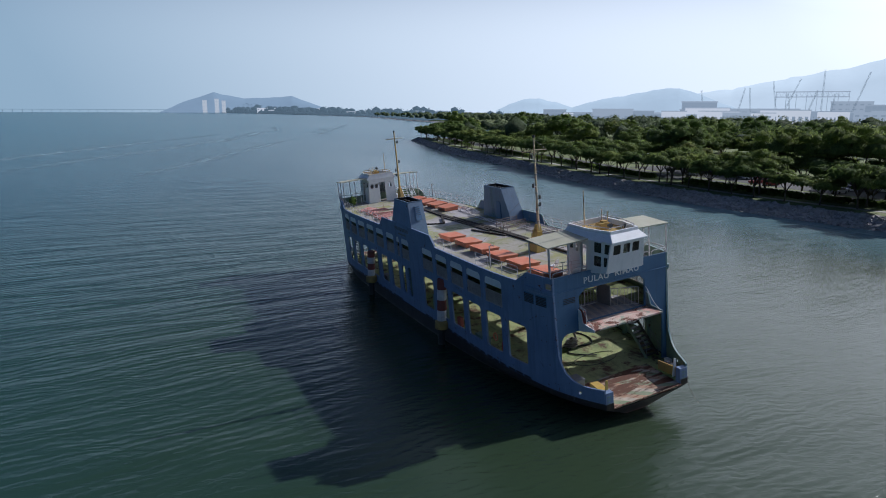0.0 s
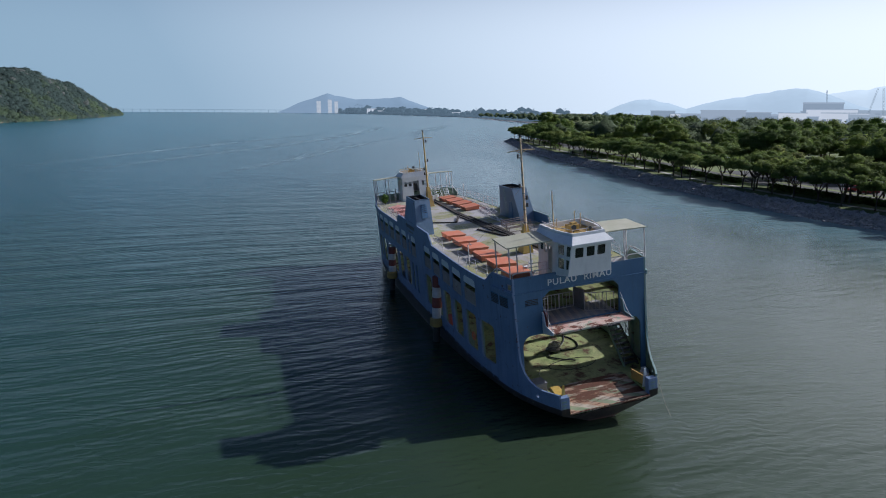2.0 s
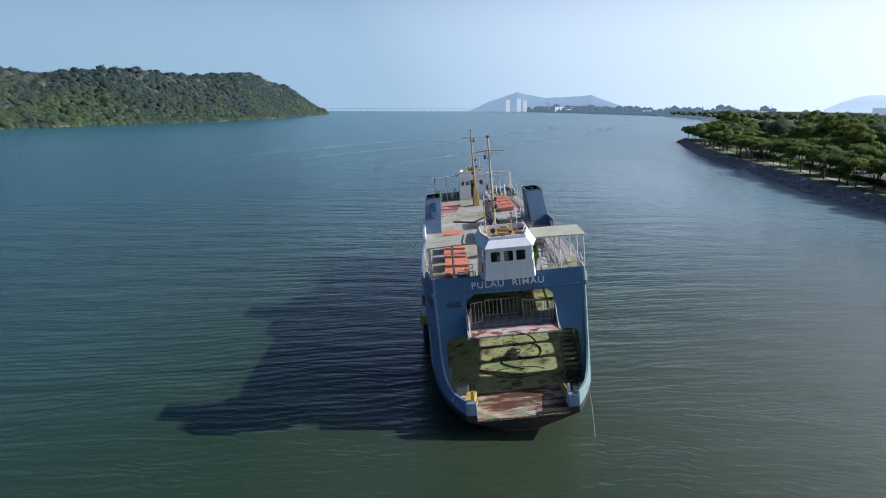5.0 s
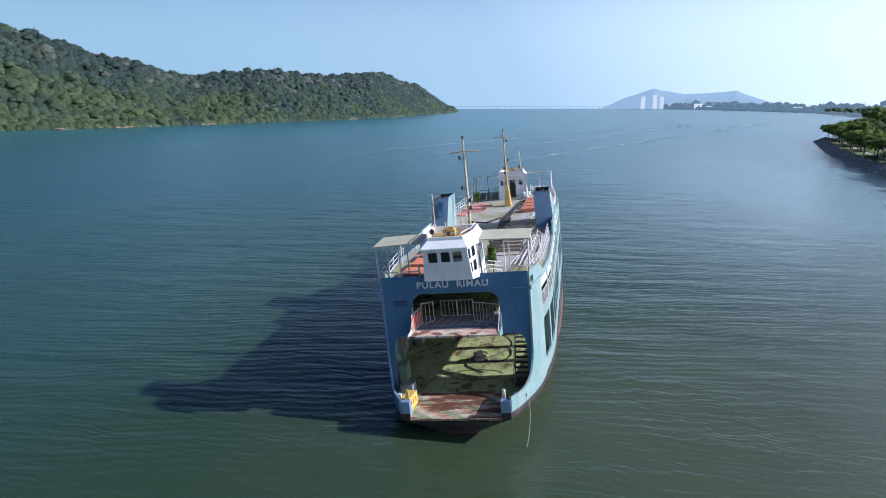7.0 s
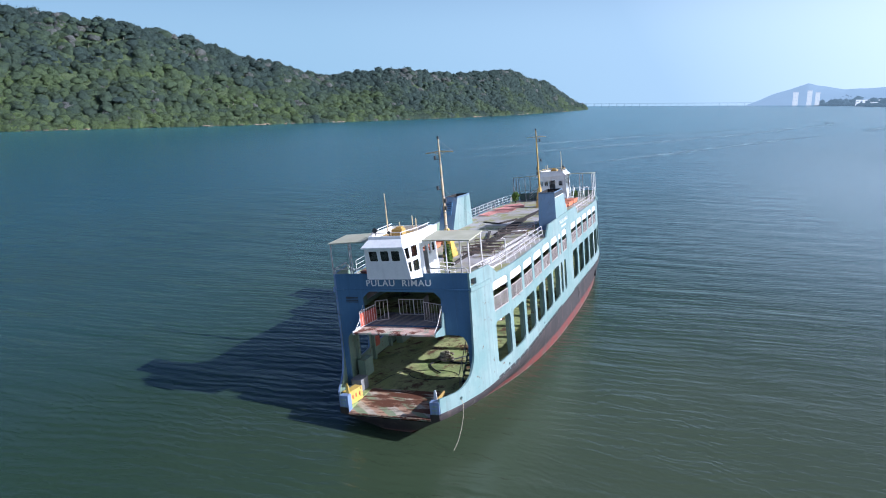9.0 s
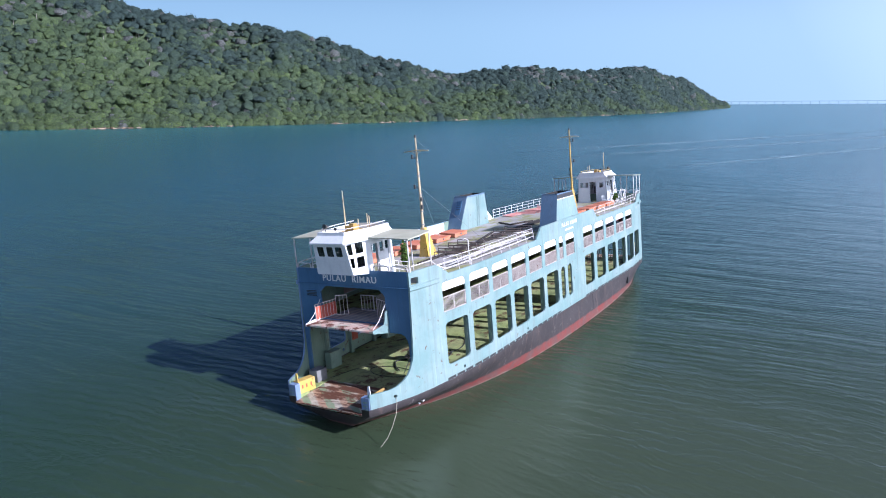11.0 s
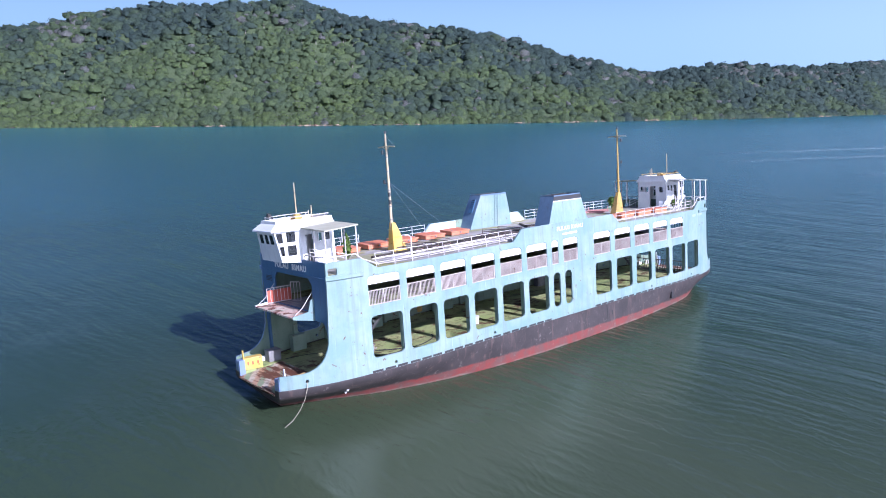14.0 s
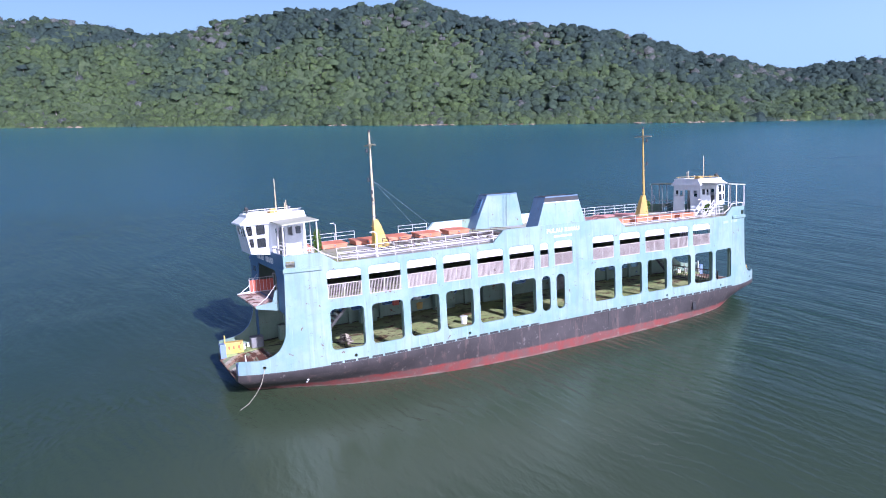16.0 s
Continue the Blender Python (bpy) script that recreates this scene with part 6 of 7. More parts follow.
# pale boulders along the island's foot
s = Shape()
for _ in range(260):
    a = random.uniform(0.05, 0.98)
    if noise.noise(Vector((a * 40, 0, 0))) < 0.08:
        continue
    x, y, z = island_point(a, 0)
    bm = bmesh.new()
    bmesh.ops.create_icosphere(bm, subdivisions=1, radius=random.uniform(0.8, 2.6))
    for v in bm.verts:
        v.co = Vector((v.co.x * 1.5, v.co.y * 1.3, v.co.z * 0.7)) * random.uniform(0.8, 1.2) + Vector((x + random.uniform(0, 6), y + random.uniform(-4, 2), 0.3))
    s.take(bm)
tagged(part("shore_boulders", s, SANDR, None), "pale sandy boulders along the island's shore", "boulders", kind="stuff")

# ---- the mainland ----
SHORE = [(150, -260), (128, -120), (105.7, -30.8), (92, 20), (86, 55), (85, 78), (87, 104), (89.5, 132), (100, 184), (114, 264), (146, 384), (158, 402), (182, 392)]
COAST = SHORE + [(334, 521), (439, 800), (456, 1010), (491, 1250), (632, 1931), (643, 2604), (635, 3157), (560, 3914), (520, 4700)]


line = smooth_line(COAST)
bank = []
for i, p in enumerate(line):
    d = (line[min(i + 1, len(line) - 1)] - line[max(i - 1, 0)]).normalized()
    bank.append((p, Vector((d.y, -d.x, 0))))
s = Shape()
prof = [(-1.5, -1.2), (0, WATER_Z), (2.6, 0.95), (4.8, 1.9), (5.6, 2.05)]
s.loft([[tuple(p + nrm * d + Vector((0, 0, z))) for d, z in prof] for p, nrm in bank])
s.f = [f[::-1] for f in s.f]
inner = [tuple(p + nrm * 5.6 + Vector((0, 0, 2.05))) for p, nrm in bank]
bm = bmesh.new()
ring = inner + [(4700, 4700, 2.05), (4700, -2500, 2.05), (150, -2500, 2.05)]
vs = [bm.verts.new(p) for p in ring]
bmesh.ops.triangle_fill(bm, use_beauty=True, edges=[bm.edges.new((vs[i], vs[(i + 1) % len(vs)])) for i in range(len(vs))], normal=(0, 0, 1))
s.take(bm, 1)
ground = part("ground", s, (ROCK, GRASS), None)
tagged(ground, "flat green shoreland behind a stone embankment", "ground", kind="structure")


def shore_at(u):
    """A place on the near shore line, u from 0 (this end) to 1 (the point), and its way inland."""
    n = 12 * 6
    x = u * n
    i = min(int(x), n - 1)
    (p, a), (q, b) = bank[i], bank[i + 1]
    f = x - i
    return p + (q - p) * f, (a + (b - a) * f).normalized()

# stone embankment: loose boulders along the water
random.seed(31)
s = Shape()
for _ in range(3600):
    u = 0.10 + 0.88 * random.random()
    p, nrm = shore_at(u)
    d = random.uniform(-0.5, 5.2)
    z = float(np.interp(d, [0, 2.6, 4.8, 5.6], [WATER_Z, 0.95, 1.9, 2.05]))
    c = p + nrm * d
    r = random.uniform(0.22, 0.62)
    v = []
    for i in range(8):
        v.append(Vector((((i & 1) * 2 - 1) * r * random.uniform(0.6, 1.2), ((i >> 1 & 1) * 2 - 1) * r * random.uniform(0.6, 1.1), ((i >> 2) * 2 - 1) * r * random.uniform(0.35, 0.75))))
    m = Euler((random.uniform(-0.5, 0.5), random.uniform(-0.5, 0.5), random.uniform(0, 6.3))).to_matrix()
    s.add([m @ q + c + Vector((0, 0, z)) for q in v], [(0, 2, 3, 1), (4, 5, 7, 6), (0, 1, 5, 4), (2, 6, 7, 3), (0, 4, 6, 2), (1, 3, 7, 5)])
tagged(part("embankment_stones", s, ROCK, None), "grey broken stone revetment along the shore", "stones", kind="stuff")


def strip(name, d0, d1, z, mat, label, category, u0=0.05, u1=0.86, n=90):
    """A band that follows the shore, d0 to d1 inland."""
    rows = []
    for k in range(n + 1):
        p, nrm = shore_at(u0 + (u1 - u0) * k / n)
        rows.append([tuple(p + nrm * d0 + Vector((0, 0, 2.0))), tuple(p + nrm * d0 + Vector((0, 0, z))), tuple(p + nrm * d1 + Vector((0, 0, z))), tuple(p + nrm * d1 + Vector((0, 0, 2.0)))])
    return tagged(part(name, Shape().loft(rows, closed=True, caps=True), mat, None), label, category, kind="structure")


strip("footpath", 10.4, 12.2, 2.09, CONCRETE, "pale concrete footpath along the shore", "footpath")
strip("road", 21.0, 29.0, 2.07, ASPHALT, "grey asphalt road behind the trees", "road")
strip("parking_lot", 31.5, 52.0, 2.065, ASPHALT, "asphalt parking lot among the trees", "parking lot", 0.05, 0.62)
strip("kerb", 20.7, 21.0, 2.18, CONCRETE, "concrete kerb beside the road", "kerb")

# clipped hedge in lengths
for k in range(20):
    if k % 7 == 4:
        continue
    u0 = 0.12 + 0.034 * k
    h = thing("hedge", Matrix(), "dark clipped hedge beside the footpath", "hedge", "hedge lengths")
    cs, ns = [], []
    for _ in range(900):
        p, nrm = shore_at(u0 + 0.031 * random.random())
        q = p + nrm * random.uniform(16.2, 17.8) + Vector((0, 0, 2.05 + 1.25 * random.random() ** 0.6))
        cs.append(q[:])
        ns.append((random.gauss(0, 1), random.gauss(0, 1), random.gauss(0.5, 1)))
    ns = np.array(ns)
    ns /= np.linalg.norm(ns, axis=1)[:, None]
    part("foliage", leaves_mesh("hedge", np.array(cs), ns, rng.uniform(0.35, 0.6, 900), rng.uniform(0, 0.3, 900), LEAF_PARK), (), h)

# ---- park trees ----


def tree_meshes(seed, height, spread, flat, leaves, size, level=2):
    """Trunk with limbs, and a crown of clustered leaves with gaps."""
    r = random.Random(seed)
    g = np.random.default_rng(seed)
    s = Shape()
    fork = height * r.uniform(0.26, 0.34)
    lean = Vector((r.uniform(-0.3, 0.3), r.uniform(-0.3, 0.3), 0))
    s.tube([(0, 0, -0.3), lean * 0.4 + Vector((0, 0, fork * 0.5)), lean + Vector((0, 0, fork))], 0.20, 8, r1=0.14)
    tips = []
    for k in range(7):
        a = 2 * math.pi * (k + r.uniform(-0.3, 0.3)) / 7
        out = spread * r.uniform(0.35, 0.8)
        z = height * r.uniform(0.62, 0.86)
        mid = lean + Vector((0.45 * out * math.cos(a), 0.45 * out * math.sin(a), fork + 0.62 * (z - fork)))
        tip = lean + Vector((out * math.cos(a), out * math.sin(a), z))
        s.tube([lean + Vector((0, 0, fork * 0.95)), mid, tip], 0.10, 6, r1=0.03)
        tips += [tip, mid + Vector((0, 0, 0.8))]
        for j in range(2):
            b = a + r.uniform(-0.9, 0.9)
            t2 = mid + Vector((0.4 * spread * math.cos(b), 0.4 * spread * math.sin(b), r.uniform(0.2, 1.2)))
            s.tube([mid, t2], 0.05, 5, r1=0.015)
            tips.append(t2)
    tips.append(lean + Vector((0, 0, height * 0.88)))
    tp = np.array([t[:] for t in tips])
    rad = spread * 0.27 * g.uniform(0.75, 1.2, len(tp))
    tint = np.clip(g.uniform(0.25, 0.6) + g.normal(size=len(tp)) * 0.10, 0, 0.85)
    return s.mesh("trunk", BARK, smooth=True), woods("crown", tp, rad, rad * flat, leaves, size, tint, LEAF_PARK, level, 1.30, flutter=0.3)


FRONT = [tree_meshes(100 + k, 7.6 + 0.6 * (k % 3), 5.0 + 0.4 * (k % 4), 0.55, 70, 0.30) for k in range(6)]
TALL = [tree_meshes(200 + k, 13.8 + 1.6 * (k % 4), 6.6 + 0.7 * (k % 3), 0.72, 78, 0.26, 1) for k in range(6)]
random.seed(77)


def plant(mesh, p, scale, label, group):
    t = thing("tree", Matrix.LocRotScale(p, Euler((0, 0, random.uniform(0, 6.3))), (scale, scale, scale * random.uniform(0.92, 1.08))), label, "tree", group)
    part("trunk", mesh[0], (), t)
    part("crown", mesh[1], (), t)


k = 0
dist = 0.0
prev = shore_at(0.10)[0]
for i in range(1, 900):
    u = 0.10 + 0.82 * i / 900
    p, nrm = shore_at(u)
    dist += (p - prev).length
    prev = p
    if dist > 6.9:
        dist = random.uniform(-0.8, 0.8)
        plant(FRONT[k % 6], p + nrm * (9.5 + random.uniform(-1.0, 1.2)) + Vector((0, 0, 2.05)), random.uniform(0.85, 1.15), "spreading shade tree on the grass beside the footpath", "row of shore trees")
        k += 1
for i in range(165):
    u = 0.08 + 0.84 * random.random()
    p, nrm = shore_at(u)
    d = random.choice((18.8, 30.2, 41.0, 53.0, 62.0, 70.0, 78.0, 88.0, 100.0, 112.0, 124.0)) + random.uniform(-0.9, 0.9)
    far_ok = d < 60 or u < 0.86
    if not far_ok:
        continue
    plant(TALL[i % 6] if d > 25 else FRONT[i % 6], p + nrm * d + Vector((0, 0, 2.05)), random.uniform(0.72, 1.08), "tall broad shade tree behind the road", "park trees")

for i in range(64):
    p, nrm = shore_at(0.10 + 0.80 * random.random())
    d = random.choice((14.5, 19.2, 30.4, 30.2)) + random.uniform(-0.5, 0.5)
    plant(FRONT[i % 6], p + nrm * d + Vector((0, 0, 2.05)), random.uniform(0.95, 1.3), "broad shade tree between the path and the road", "park trees")

# woods further inland and along the bay
pts, rad, tin = [], [], []
for _ in range(2300):
    if random.random() < 0.65:
        p, nrm = shore_at(0.02 + 0.93 * random.random())
        d = 70 + 390 * random.random() ** 1.4 if p.y > 200 else random.uniform(125, 460)
    else:
        j = random.randint(72, 100)
        p, nrm = bank[j]
        p = p + (bank[j + 1][0] - p) * random.random()
        d = random.uniform(10, 200)
    c = p + nrm * d
    if c.x < np.interp(c.y, [q[1] for q in COAST[:11]] + [392, 520, 800, 1010], [q[0] for q in COAST[:11]] + [180, 330, 430, 441]) + 14:
        continue
    r = random.uniform(3.5, 7.0)
    pts.append((c.x, c.y, 2.0 + random.uniform(5.0, 9.5)))
    rad.append(r)
    tin.append(min(0.85, max(0, random.gauss(0.4, 0.2))))
rad = np.array(rad)
tagged(part("inland_woods", woods("inland_woods", np.array(pts), rad, rad * rng.uniform(0.7, 1.0, len(rad)), 44, 0.24, np.array(tin), LEAF_FAR, 1), (), None), "broad band of trees behind the park", "woods", kind="stuff")

# far wooded shore in haze
pts, rad = [], []
for k in range(1500):
    j = random.randint(96, len(bank) - 2)
    p, nrm = bank[j]
    edge = k % 2                                           # scrub at the water, taller clumps behind
    p = p + (bank[j + 1][0] - p) * random.random()
    c = p + nrm * (random.uniform(4, 22) if edge else random.uniform(20, 260))
    clump = 1.0 + 0.9 * noise.noise(Vector((p.x * 0.006, p.y * 0.006, 4.0)))
    r = math.hypot(c.x, c.y) * random.uniform(0.0026, 0.0058) * (0.6 if edge else clump)
    pts.append((c.x, c.y, r * random.uniform(0.3, 0.6 if edge else 1.3)))
    rad.append(r)
rad = np.array(rad)
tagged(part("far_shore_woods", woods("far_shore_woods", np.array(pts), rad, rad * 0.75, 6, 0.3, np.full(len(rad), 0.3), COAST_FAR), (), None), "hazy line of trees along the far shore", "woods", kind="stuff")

# low unbroken belt of trees and scrub behind the far waterline
s, sec = Shape(), []
far_line = [bank[j][0] + (bank[j + 1][0] - bank[j][0]) * (k / 8) for j in range(92, len(bank) - 1) for k in range(8)]
for i, p in enumerate(far_line):
    nrm = bank[min(92 + i // 8, len(bank) - 1)][1]
    d = math.hypot(p.x, p.y)
    h = d * 0.0030 * (1.0 + 0.55 * noise.fractal(Vector((p.x * 0.008, p.y * 0.008, 2.0)), 0.7, 2.1, 5))
    sec.append([tuple(p + nrm * a + Vector((0, 0, z))) for a, z in ((2, 0.3), (6, h * 0.55), (14, h), (40, h * 1.15), (70, 1.5))])
s.loft(sec)
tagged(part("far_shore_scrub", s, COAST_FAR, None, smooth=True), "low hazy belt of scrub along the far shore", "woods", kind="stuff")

# ---- hills beyond ----


def ridge(name, rows, depth, mat, label):
    """A range of hills from rows of bearing (degrees from +y to the right), distance and height."""
    s = Shape()
    sec = []
    n = len(rows)
    for i in range(n * 6 - 5):
        x = i / 6
        j = min(int(x), n - 2)
        f = x - j
        f = f * f * (3 - 2 * f)
        b, d, h = [p + (q - p) * f for p, q in zip(rows[j], rows[j + 1])]
        h *= 1 + 0.07 * noise.noise(Vector((b * 1.3, h * 0.01, 0)))
        e = Vector((math.sin(radians(b)), math.cos(radians(b)), 0))
        o = Vector((-12, -38, 0))
        sec.append([tuple(o + e * (d - depth) + Vector((0, 0, 0.5))), tuple(o + e * (d - depth * 0.55) + Vector((0, 0, h * 0.55))), tuple(o + e * d + Vector((0, 0, h))), tuple(o + e * (d + depth * 0.5) + Vector((0, 0, 0.5)))])
    s.loft(sec)
    tagged(part(name, s, mat, None, smooth=True), label, "hills", kind="structure")


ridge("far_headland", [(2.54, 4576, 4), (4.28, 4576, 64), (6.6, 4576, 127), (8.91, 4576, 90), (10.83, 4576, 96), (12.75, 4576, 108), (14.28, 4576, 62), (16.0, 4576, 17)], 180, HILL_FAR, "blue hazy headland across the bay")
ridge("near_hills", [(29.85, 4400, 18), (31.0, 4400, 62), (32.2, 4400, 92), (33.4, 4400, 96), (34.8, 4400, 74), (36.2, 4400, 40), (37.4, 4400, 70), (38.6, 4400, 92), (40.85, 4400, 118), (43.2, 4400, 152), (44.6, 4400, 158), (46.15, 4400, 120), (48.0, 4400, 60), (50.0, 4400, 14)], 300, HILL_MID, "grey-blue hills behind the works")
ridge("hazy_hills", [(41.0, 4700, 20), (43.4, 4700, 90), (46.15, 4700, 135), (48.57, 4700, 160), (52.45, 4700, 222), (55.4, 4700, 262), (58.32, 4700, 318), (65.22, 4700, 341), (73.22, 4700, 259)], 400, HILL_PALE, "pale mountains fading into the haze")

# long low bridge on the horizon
# pale glow stands in for the haze over the bridge
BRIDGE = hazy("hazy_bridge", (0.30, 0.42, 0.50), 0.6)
bridge = thing("sea_bridge", Matrix.Translation((-12, -38, 0)), "long low road bridge far off on the horizon", "bridge")
way_out = [Vector((4500 * math.sin(radians(b)), 4500 * math.cos(radians(b)), 0)) for b in np.linspace(-11.5, 3.0, 25)]
s = Shape().loft([[tuple(p * k + Vector((0, 0, z))) for k, z in ((1.0, 16.6), (1.0, 19.2), (1.006, 19.2), (1.006, 16.6))] for p in way_out], closed=True, caps=True)
part("deck", s, BRIDGE, bridge)
for p in way_out:
    part("pier", Shape().box(p.x - 1.2, p.x + 1.2, p.y + 2, p.y + 20, -1, 16.8), BRIDGE, bridge)

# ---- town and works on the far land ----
# walls, panes and jibs glow faintly as painted haze, none is lit
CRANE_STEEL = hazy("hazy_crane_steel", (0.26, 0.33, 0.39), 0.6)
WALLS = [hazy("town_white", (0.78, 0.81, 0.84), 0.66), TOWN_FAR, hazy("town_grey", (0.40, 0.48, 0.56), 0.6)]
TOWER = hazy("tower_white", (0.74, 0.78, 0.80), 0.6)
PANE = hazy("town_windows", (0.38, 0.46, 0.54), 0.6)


def block(name, bearing, d, w, depth, h, mat, floors, bays, label, roof=None, base=2.0):
    """A building facing the water, with its storeys of windows set into the wall."""
    a = radians(bearing)
    m = Matrix.Translation((d * math.sin(a) - 20, d * math.cos(a) - 36, base)) @ Matrix.Rotation(-a, 4, "Z")
    t = thing(name, m, label, "building")
    part("wall", Shape().box(-w / 2, w / 2, 0, depth, 0, h), mat, t)
    part("roof", Shape().box(-w / 2 - 0.8, w / 2 + 0.8, -0.8, depth + 0.8, h, h + max(0.6, h * 0.05)), roof or TOWN_FAR, t)
    for f in range(floors):
        z = h * (f + 0.35) / floors
        for b in range(bays):
            x = -w / 2 + w * (b + 0.18) / bays
            part("window", Shape().box(x, x + w * 0.5 / bays, -0.12, 0.05, z, z + h * 0.3 / floors), PANE if mat is not TOWER else TOWN_FAR, t)
    return t


for b, h, w in ((5.97, 70, 26), (6.89, 78, 24), (7.42, 68, 22)):
    block("tower_block", b, 4250, w, 24, h, TOWER, 9, 3, "white high-rise tower on the hazy headland")
for b, d, w, h, mt, fl, by, lb in ((18.49, 2600, 120, 12, 0, 1, 8, "long white factory shed on the far shore"),
              (21.36, 2300, 160, 15, 1, 2, 9, "long grey factory on the far shore"),
              (24.7, 2100, 130, 16, 1, 1, 8, "low industrial hall in the haze"),
              (10.83, 3600, 110, 26, 0, 2, 7, "pale low-rise blocks on the far shore"),
              (15.34, 3100, 60, 24, 0, 3, 4, "white block on the far shore"),
              (34.44, 1150, 38, 20, 2, 4, 6, "grey office block beyond the trees"),
              (36.16, 1180, 60, 13, 0, 1, 6, "white hall with a pale roof"),
              (40.47, 1350, 130, 15, 1, 2, 10, "long works building in the haze"),
              (46.35, 900, 52, 22, 0, 1, 3, "white box-shaped plant building"),
              (45.77, 960, 44, 30, 2, 2, 4, "plant building with a dark top storey"),
              (49.64, 1250, 150, 22, 1, 2, 10, "wide grey factory hall"),
              (53.53, 1300, 140, 17, 1, 2, 9, "large construction hall in the haze"),
              (56.46, 1500, 70, 36, 1, 4, 6, "tall pale block in the haze"),
              (58.02, 1250, 34, 28, 2, 4, 4, "grey tower block in the haze")):
    block("works_building", b, d, w, 40, h, WALLS[mt], fl, by, lb)
town = random.Random(19)
for k in range(20):
    mt = town.choice((0, 1, 1, 2, 2))
    block("works_building", 36.0 + 1.25 * k + town.uniform(-0.5, 0.5), town.uniform(760, 1000), town.uniform(24, 56), 30, town.uniform(13, 21), WALLS[mt], town.choice((1, 2, 3)), town.choice((4, 6, 8)),
          ("white", "pale blue-grey", "grey")[mt] + " low works building beyond the park trees", TOWN_FAR if mt else WALLS[2])


def crane(bearing, d, h, lean):
    a = radians(bearing)
    t = thing("crane", Matrix.Translation((d * math.sin(a) - 20, d * math.cos(a) - 36, 2.0)) @ Matrix.Rotation(-a, 4, "Z"), "lattice crane jib raised over the works", "crane", "cranes at the works")
    part("cab", Shape().box(-2.5, 2.5, -2.5, 2.5, 0, 6, bevel=0.4), WALLS[2], t)
    s = Shape()
    n = 9
    for i in range(n):
        p, q = Vector((lean * i / n, 0, 5 + (h - 5) * i / n)), Vector((lean * (i + 1) / n, 0, 5 + (h - 5) * (i + 1) / n))
        for dx, dy in ((-0.7, -0.7), (0.7, -0.7), (0.7, 0.7), (-0.7, 0.7)):
            s.tube([p + Vector((dx, dy, 0)), q + Vector((dx, dy, 0))], 0.16, 4)
        s.tube([p + Vector((-0.7, -0.7, 0)), q + Vector((0.7, -0.7, 0))], 0.13, 4)
    part("jib", s, CRANE_STEEL, t)


for b, h, l in ((46.21, 49, -6), (48.52, 51, 10), (49.65, 51, -5), (51.47, 60, -9), (51.60, 63, 23), (53.29, 47, 13), (54.36, 74, 0), (56.14, 70, 20), (54.92, 43, 5), (52.39, 43, -6)):
    crane(b, 1050, h, l)
part_frame = thing("steel_frame", Matrix.Translation((1080 * math.sin(radians(54.1)) - 29, 1080 * math.cos(radians(54.1)) - 33, 2.0)) @ Matrix.Rotation(-radians(54.1), 4, "Z"), "open steel frame of a hall under construction", "steel frame")
for i in range(8):
    part("column", Shape().box(-45 + 90 * i / 7 - 0.4, -45 + 90 * i / 7 + 0.4, 0, 1, 0, 46), WALLS[1], part_frame)
for z in (38, 45):
    part("beam", Shape().box(-46, 46, -0.4, 1.4, z, z + 1.3), WALLS[1], part_frame)
s = Shape()
for i in range(14):
    x = -45 + 90 * i / 14
    s.tube([(x, 0.5, 38.6), (x + 45 / 14, 0.5, 45.6), (x + 90 / 14, 0.5, 38.6)], 0.3, 4)
part("lattice", s, WALLS[1], part_frame)

# ---- along the promenade: lamp masts, shelters, cars ----


def lamp_mast(u, d, h):
    p, nrm = shore_at(u)
    t = thing("lamp_mast", Matrix.Translation(p + nrm * d + Vector((0, 0, 2.05))), "tall grey floodlight mast among the trees", "lamp mast", "floodlight masts")
    part("pole", Shape().tube([(0, 0, 0), (0, 0, h)], 0.16, 8, r1=0.08), GREYM, t)
    part("bracket", Shape().tube([(-0.9, 0, h - 0.1), (0.9, 0, h - 0.1)], 0.07, 6), GREYM, t)
    for x in (-0.8, 0, 0.8):
        part("lamp", Shape().box(x - 0.3, x + 0.3, -0.25, 0.25, h - 0.15, h + 0.35, bevel=0.06), BLACKM, t)


lamp_mast(0.30, 26, 18.5)
lamp_mast(0.77, 58, 16.6)


def tent(u, d, w):
    p, nrm = shore_at(u)
    t = thing("tent", Matrix.Translation(p + nrm * d + Vector((0, 0, 2.05))), "white peaked tent canopy among the trees", "tent", "white tents")
    part("canopy", Shape().add([(-w, -w, 2.6), (w, -w, 2.6), (w, w, 2.6), (-w, w, 2.6), (0, 0, 5.0)], [(0, 1, 4), (1, 2, 4), (2, 3, 4), (3, 0, 4)]), WHITE, t)
    for x in (-w, w):
        for y in (-w, w):
            part("leg", Shape().tube([(x, y, 0), (x, y, 2.6)], 0.05, 6), RAILW, t)


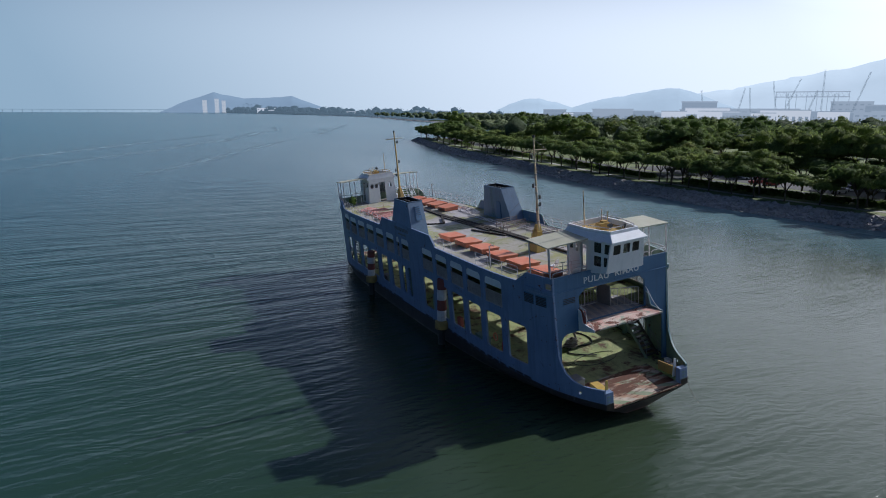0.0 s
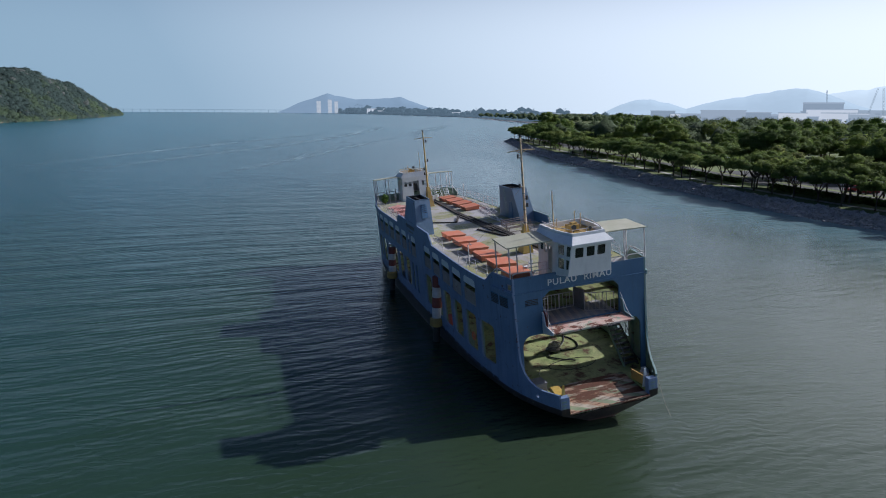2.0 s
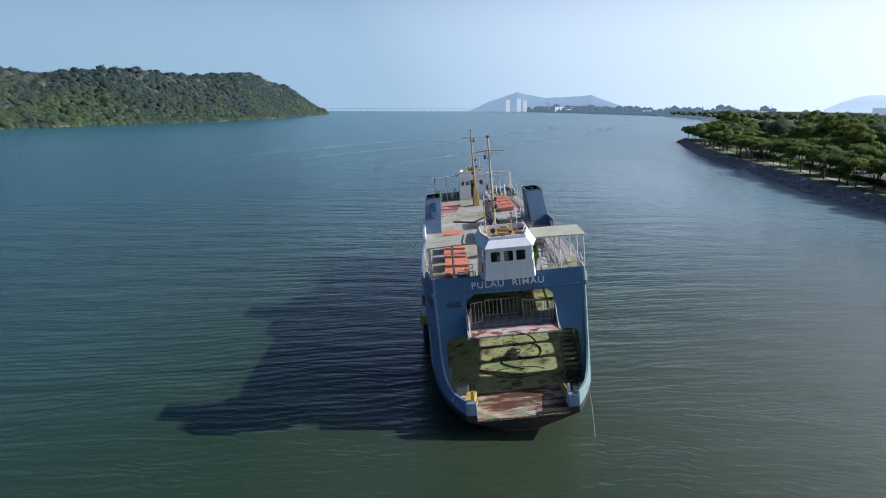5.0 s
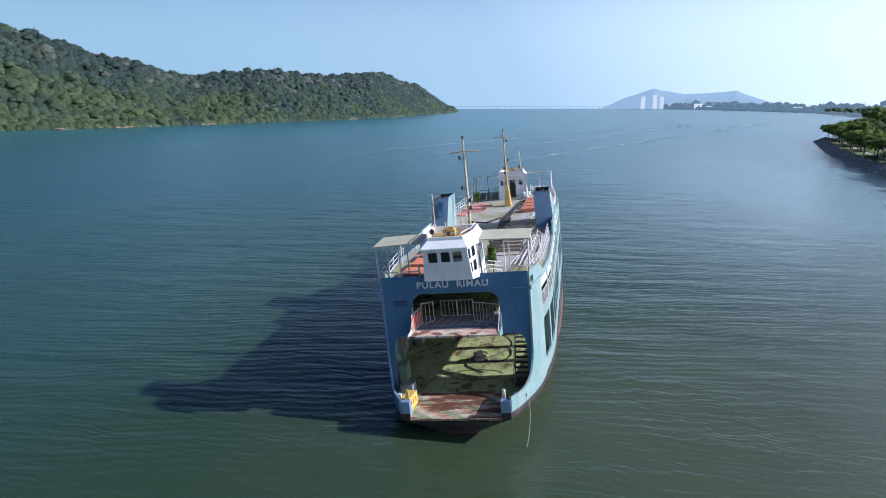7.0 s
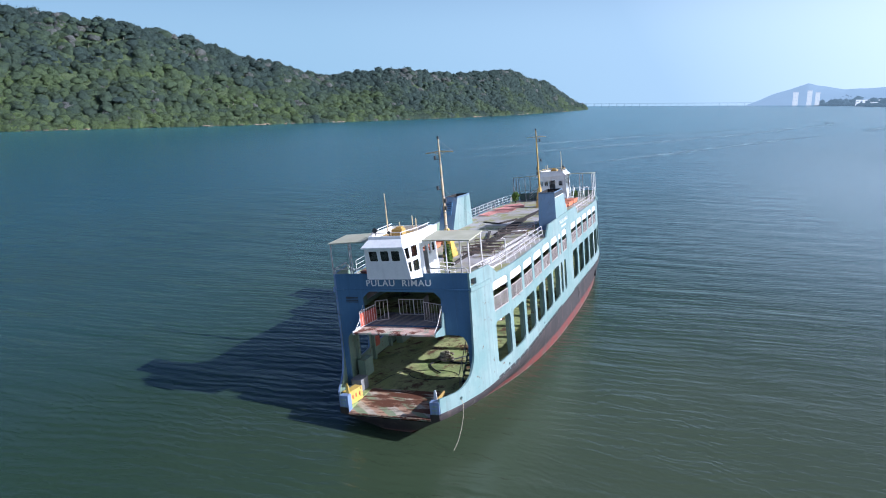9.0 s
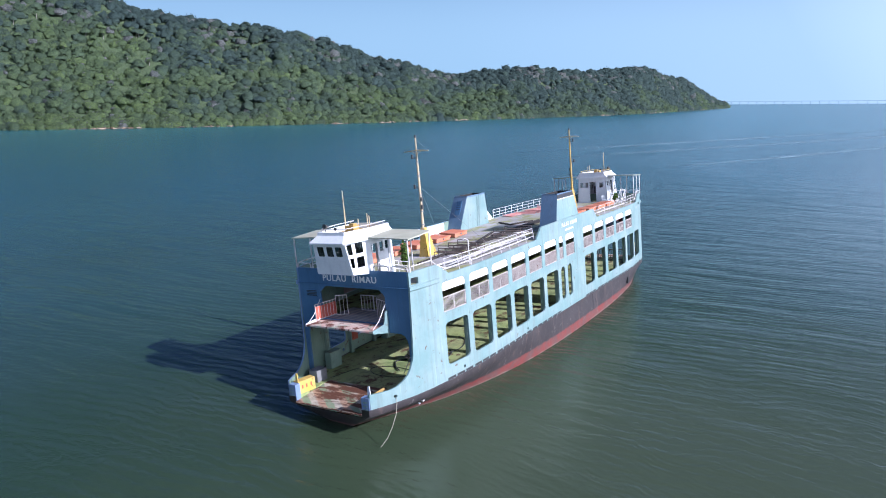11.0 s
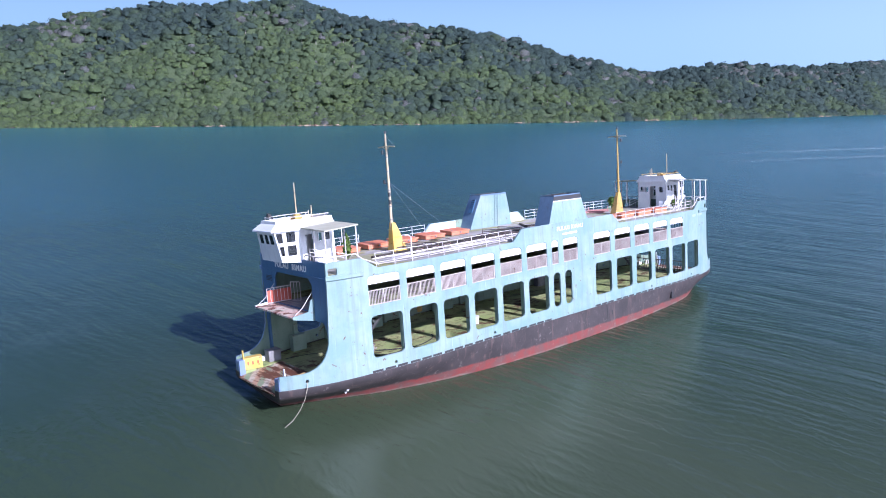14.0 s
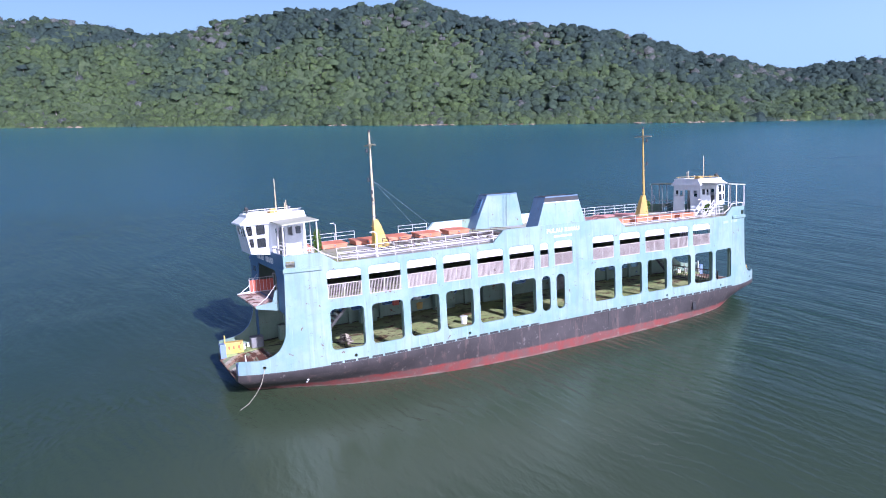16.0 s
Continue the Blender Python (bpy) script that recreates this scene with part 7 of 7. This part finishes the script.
for u, d, w in ((0.64, 46, 2.3), (0.66, 50, 2.3), (0.68, 46, 2.2), (0.50, 50, 2.4), (0.70, 55, 2.4), (0.81, 80, 2.6), (0.83, 86, 2.6), (0.80, 92, 2.6)):
    tent(u, d, w)

CAR_COLOURS = [paint("car_" + n, c, tuple(v * 0.9 for v in c), 0.0, 0.5, 0.3, streak=False) for n, c in (("white", (0.75, 0.75, 0.75)), ("silver", (0.42, 0.43, 0.45)), ("dark", (0.04, 0.045, 0.05)), ("red", (0.35, 0.03, 0.03)))]


def parked_car(u, d, turn, colour, label):
    p, nrm = shore_at(u)
    a = math.atan2(nrm.y, nrm.x) + turn
    t = thing("parked_car", Matrix.Translation(p + nrm * d + Vector((0, 0, 2.07))) @ Matrix.Rotation(a, 4, "Z"), label, "car", "parked cars")
    s = Shape().loft([[(x, -0.85, z0), (x, 0.85, z0), (x, 0.88, z1), (x, -0.88, z1)] for x, z0, z1 in ((-2.1, 0.4, 0.75), (-1.9, 0.25, 0.95), (1.2, 0.25, 0.95), (2.0, 0.25, 0.78), (2.15, 0.4, 0.65))], closed=True, caps=True)
    part("body", s, colour, t)
    s = Shape().loft([[(-1.7, -0.8, 0.94), (1.1, -0.8, 0.94), (1.1, 0.8, 0.94), (-1.7, 0.8, 0.94)], [(-1.2, -0.65, 1.45), (0.4, -0.65, 1.45), (0.4, 0.65, 1.45), (-1.2, 0.65, 1.45)]], closed=True, caps=True)
    part("cabin", s, BLACKM, t)
    part("roof", Shape().box(-1.2, 0.4, -0.65, 0.65, 1.45, 1.49), colour, t)
    for x in (-1.3, 1.3):
        for y in (-0.86, 0.86):
            w = part("wheel", Shape().tube([(x, y - 0.1, 0.31), (x, y + 0.1, 0.31)], 0.31, 12), RUBBER, t)


for i in range(26):
    c = random.choice((0, 0, 1, 1, 2, 3))
    parked_car(0.14 + 0.017 * i + random.uniform(-0.004, 0.004), random.choice((33.5, 40.0, 46.5)), random.choice((0, math.pi)), CAR_COLOURS[c], ("white", "silver", "dark grey", "red")[c] + " car parked on the asphalt lot under the trees")
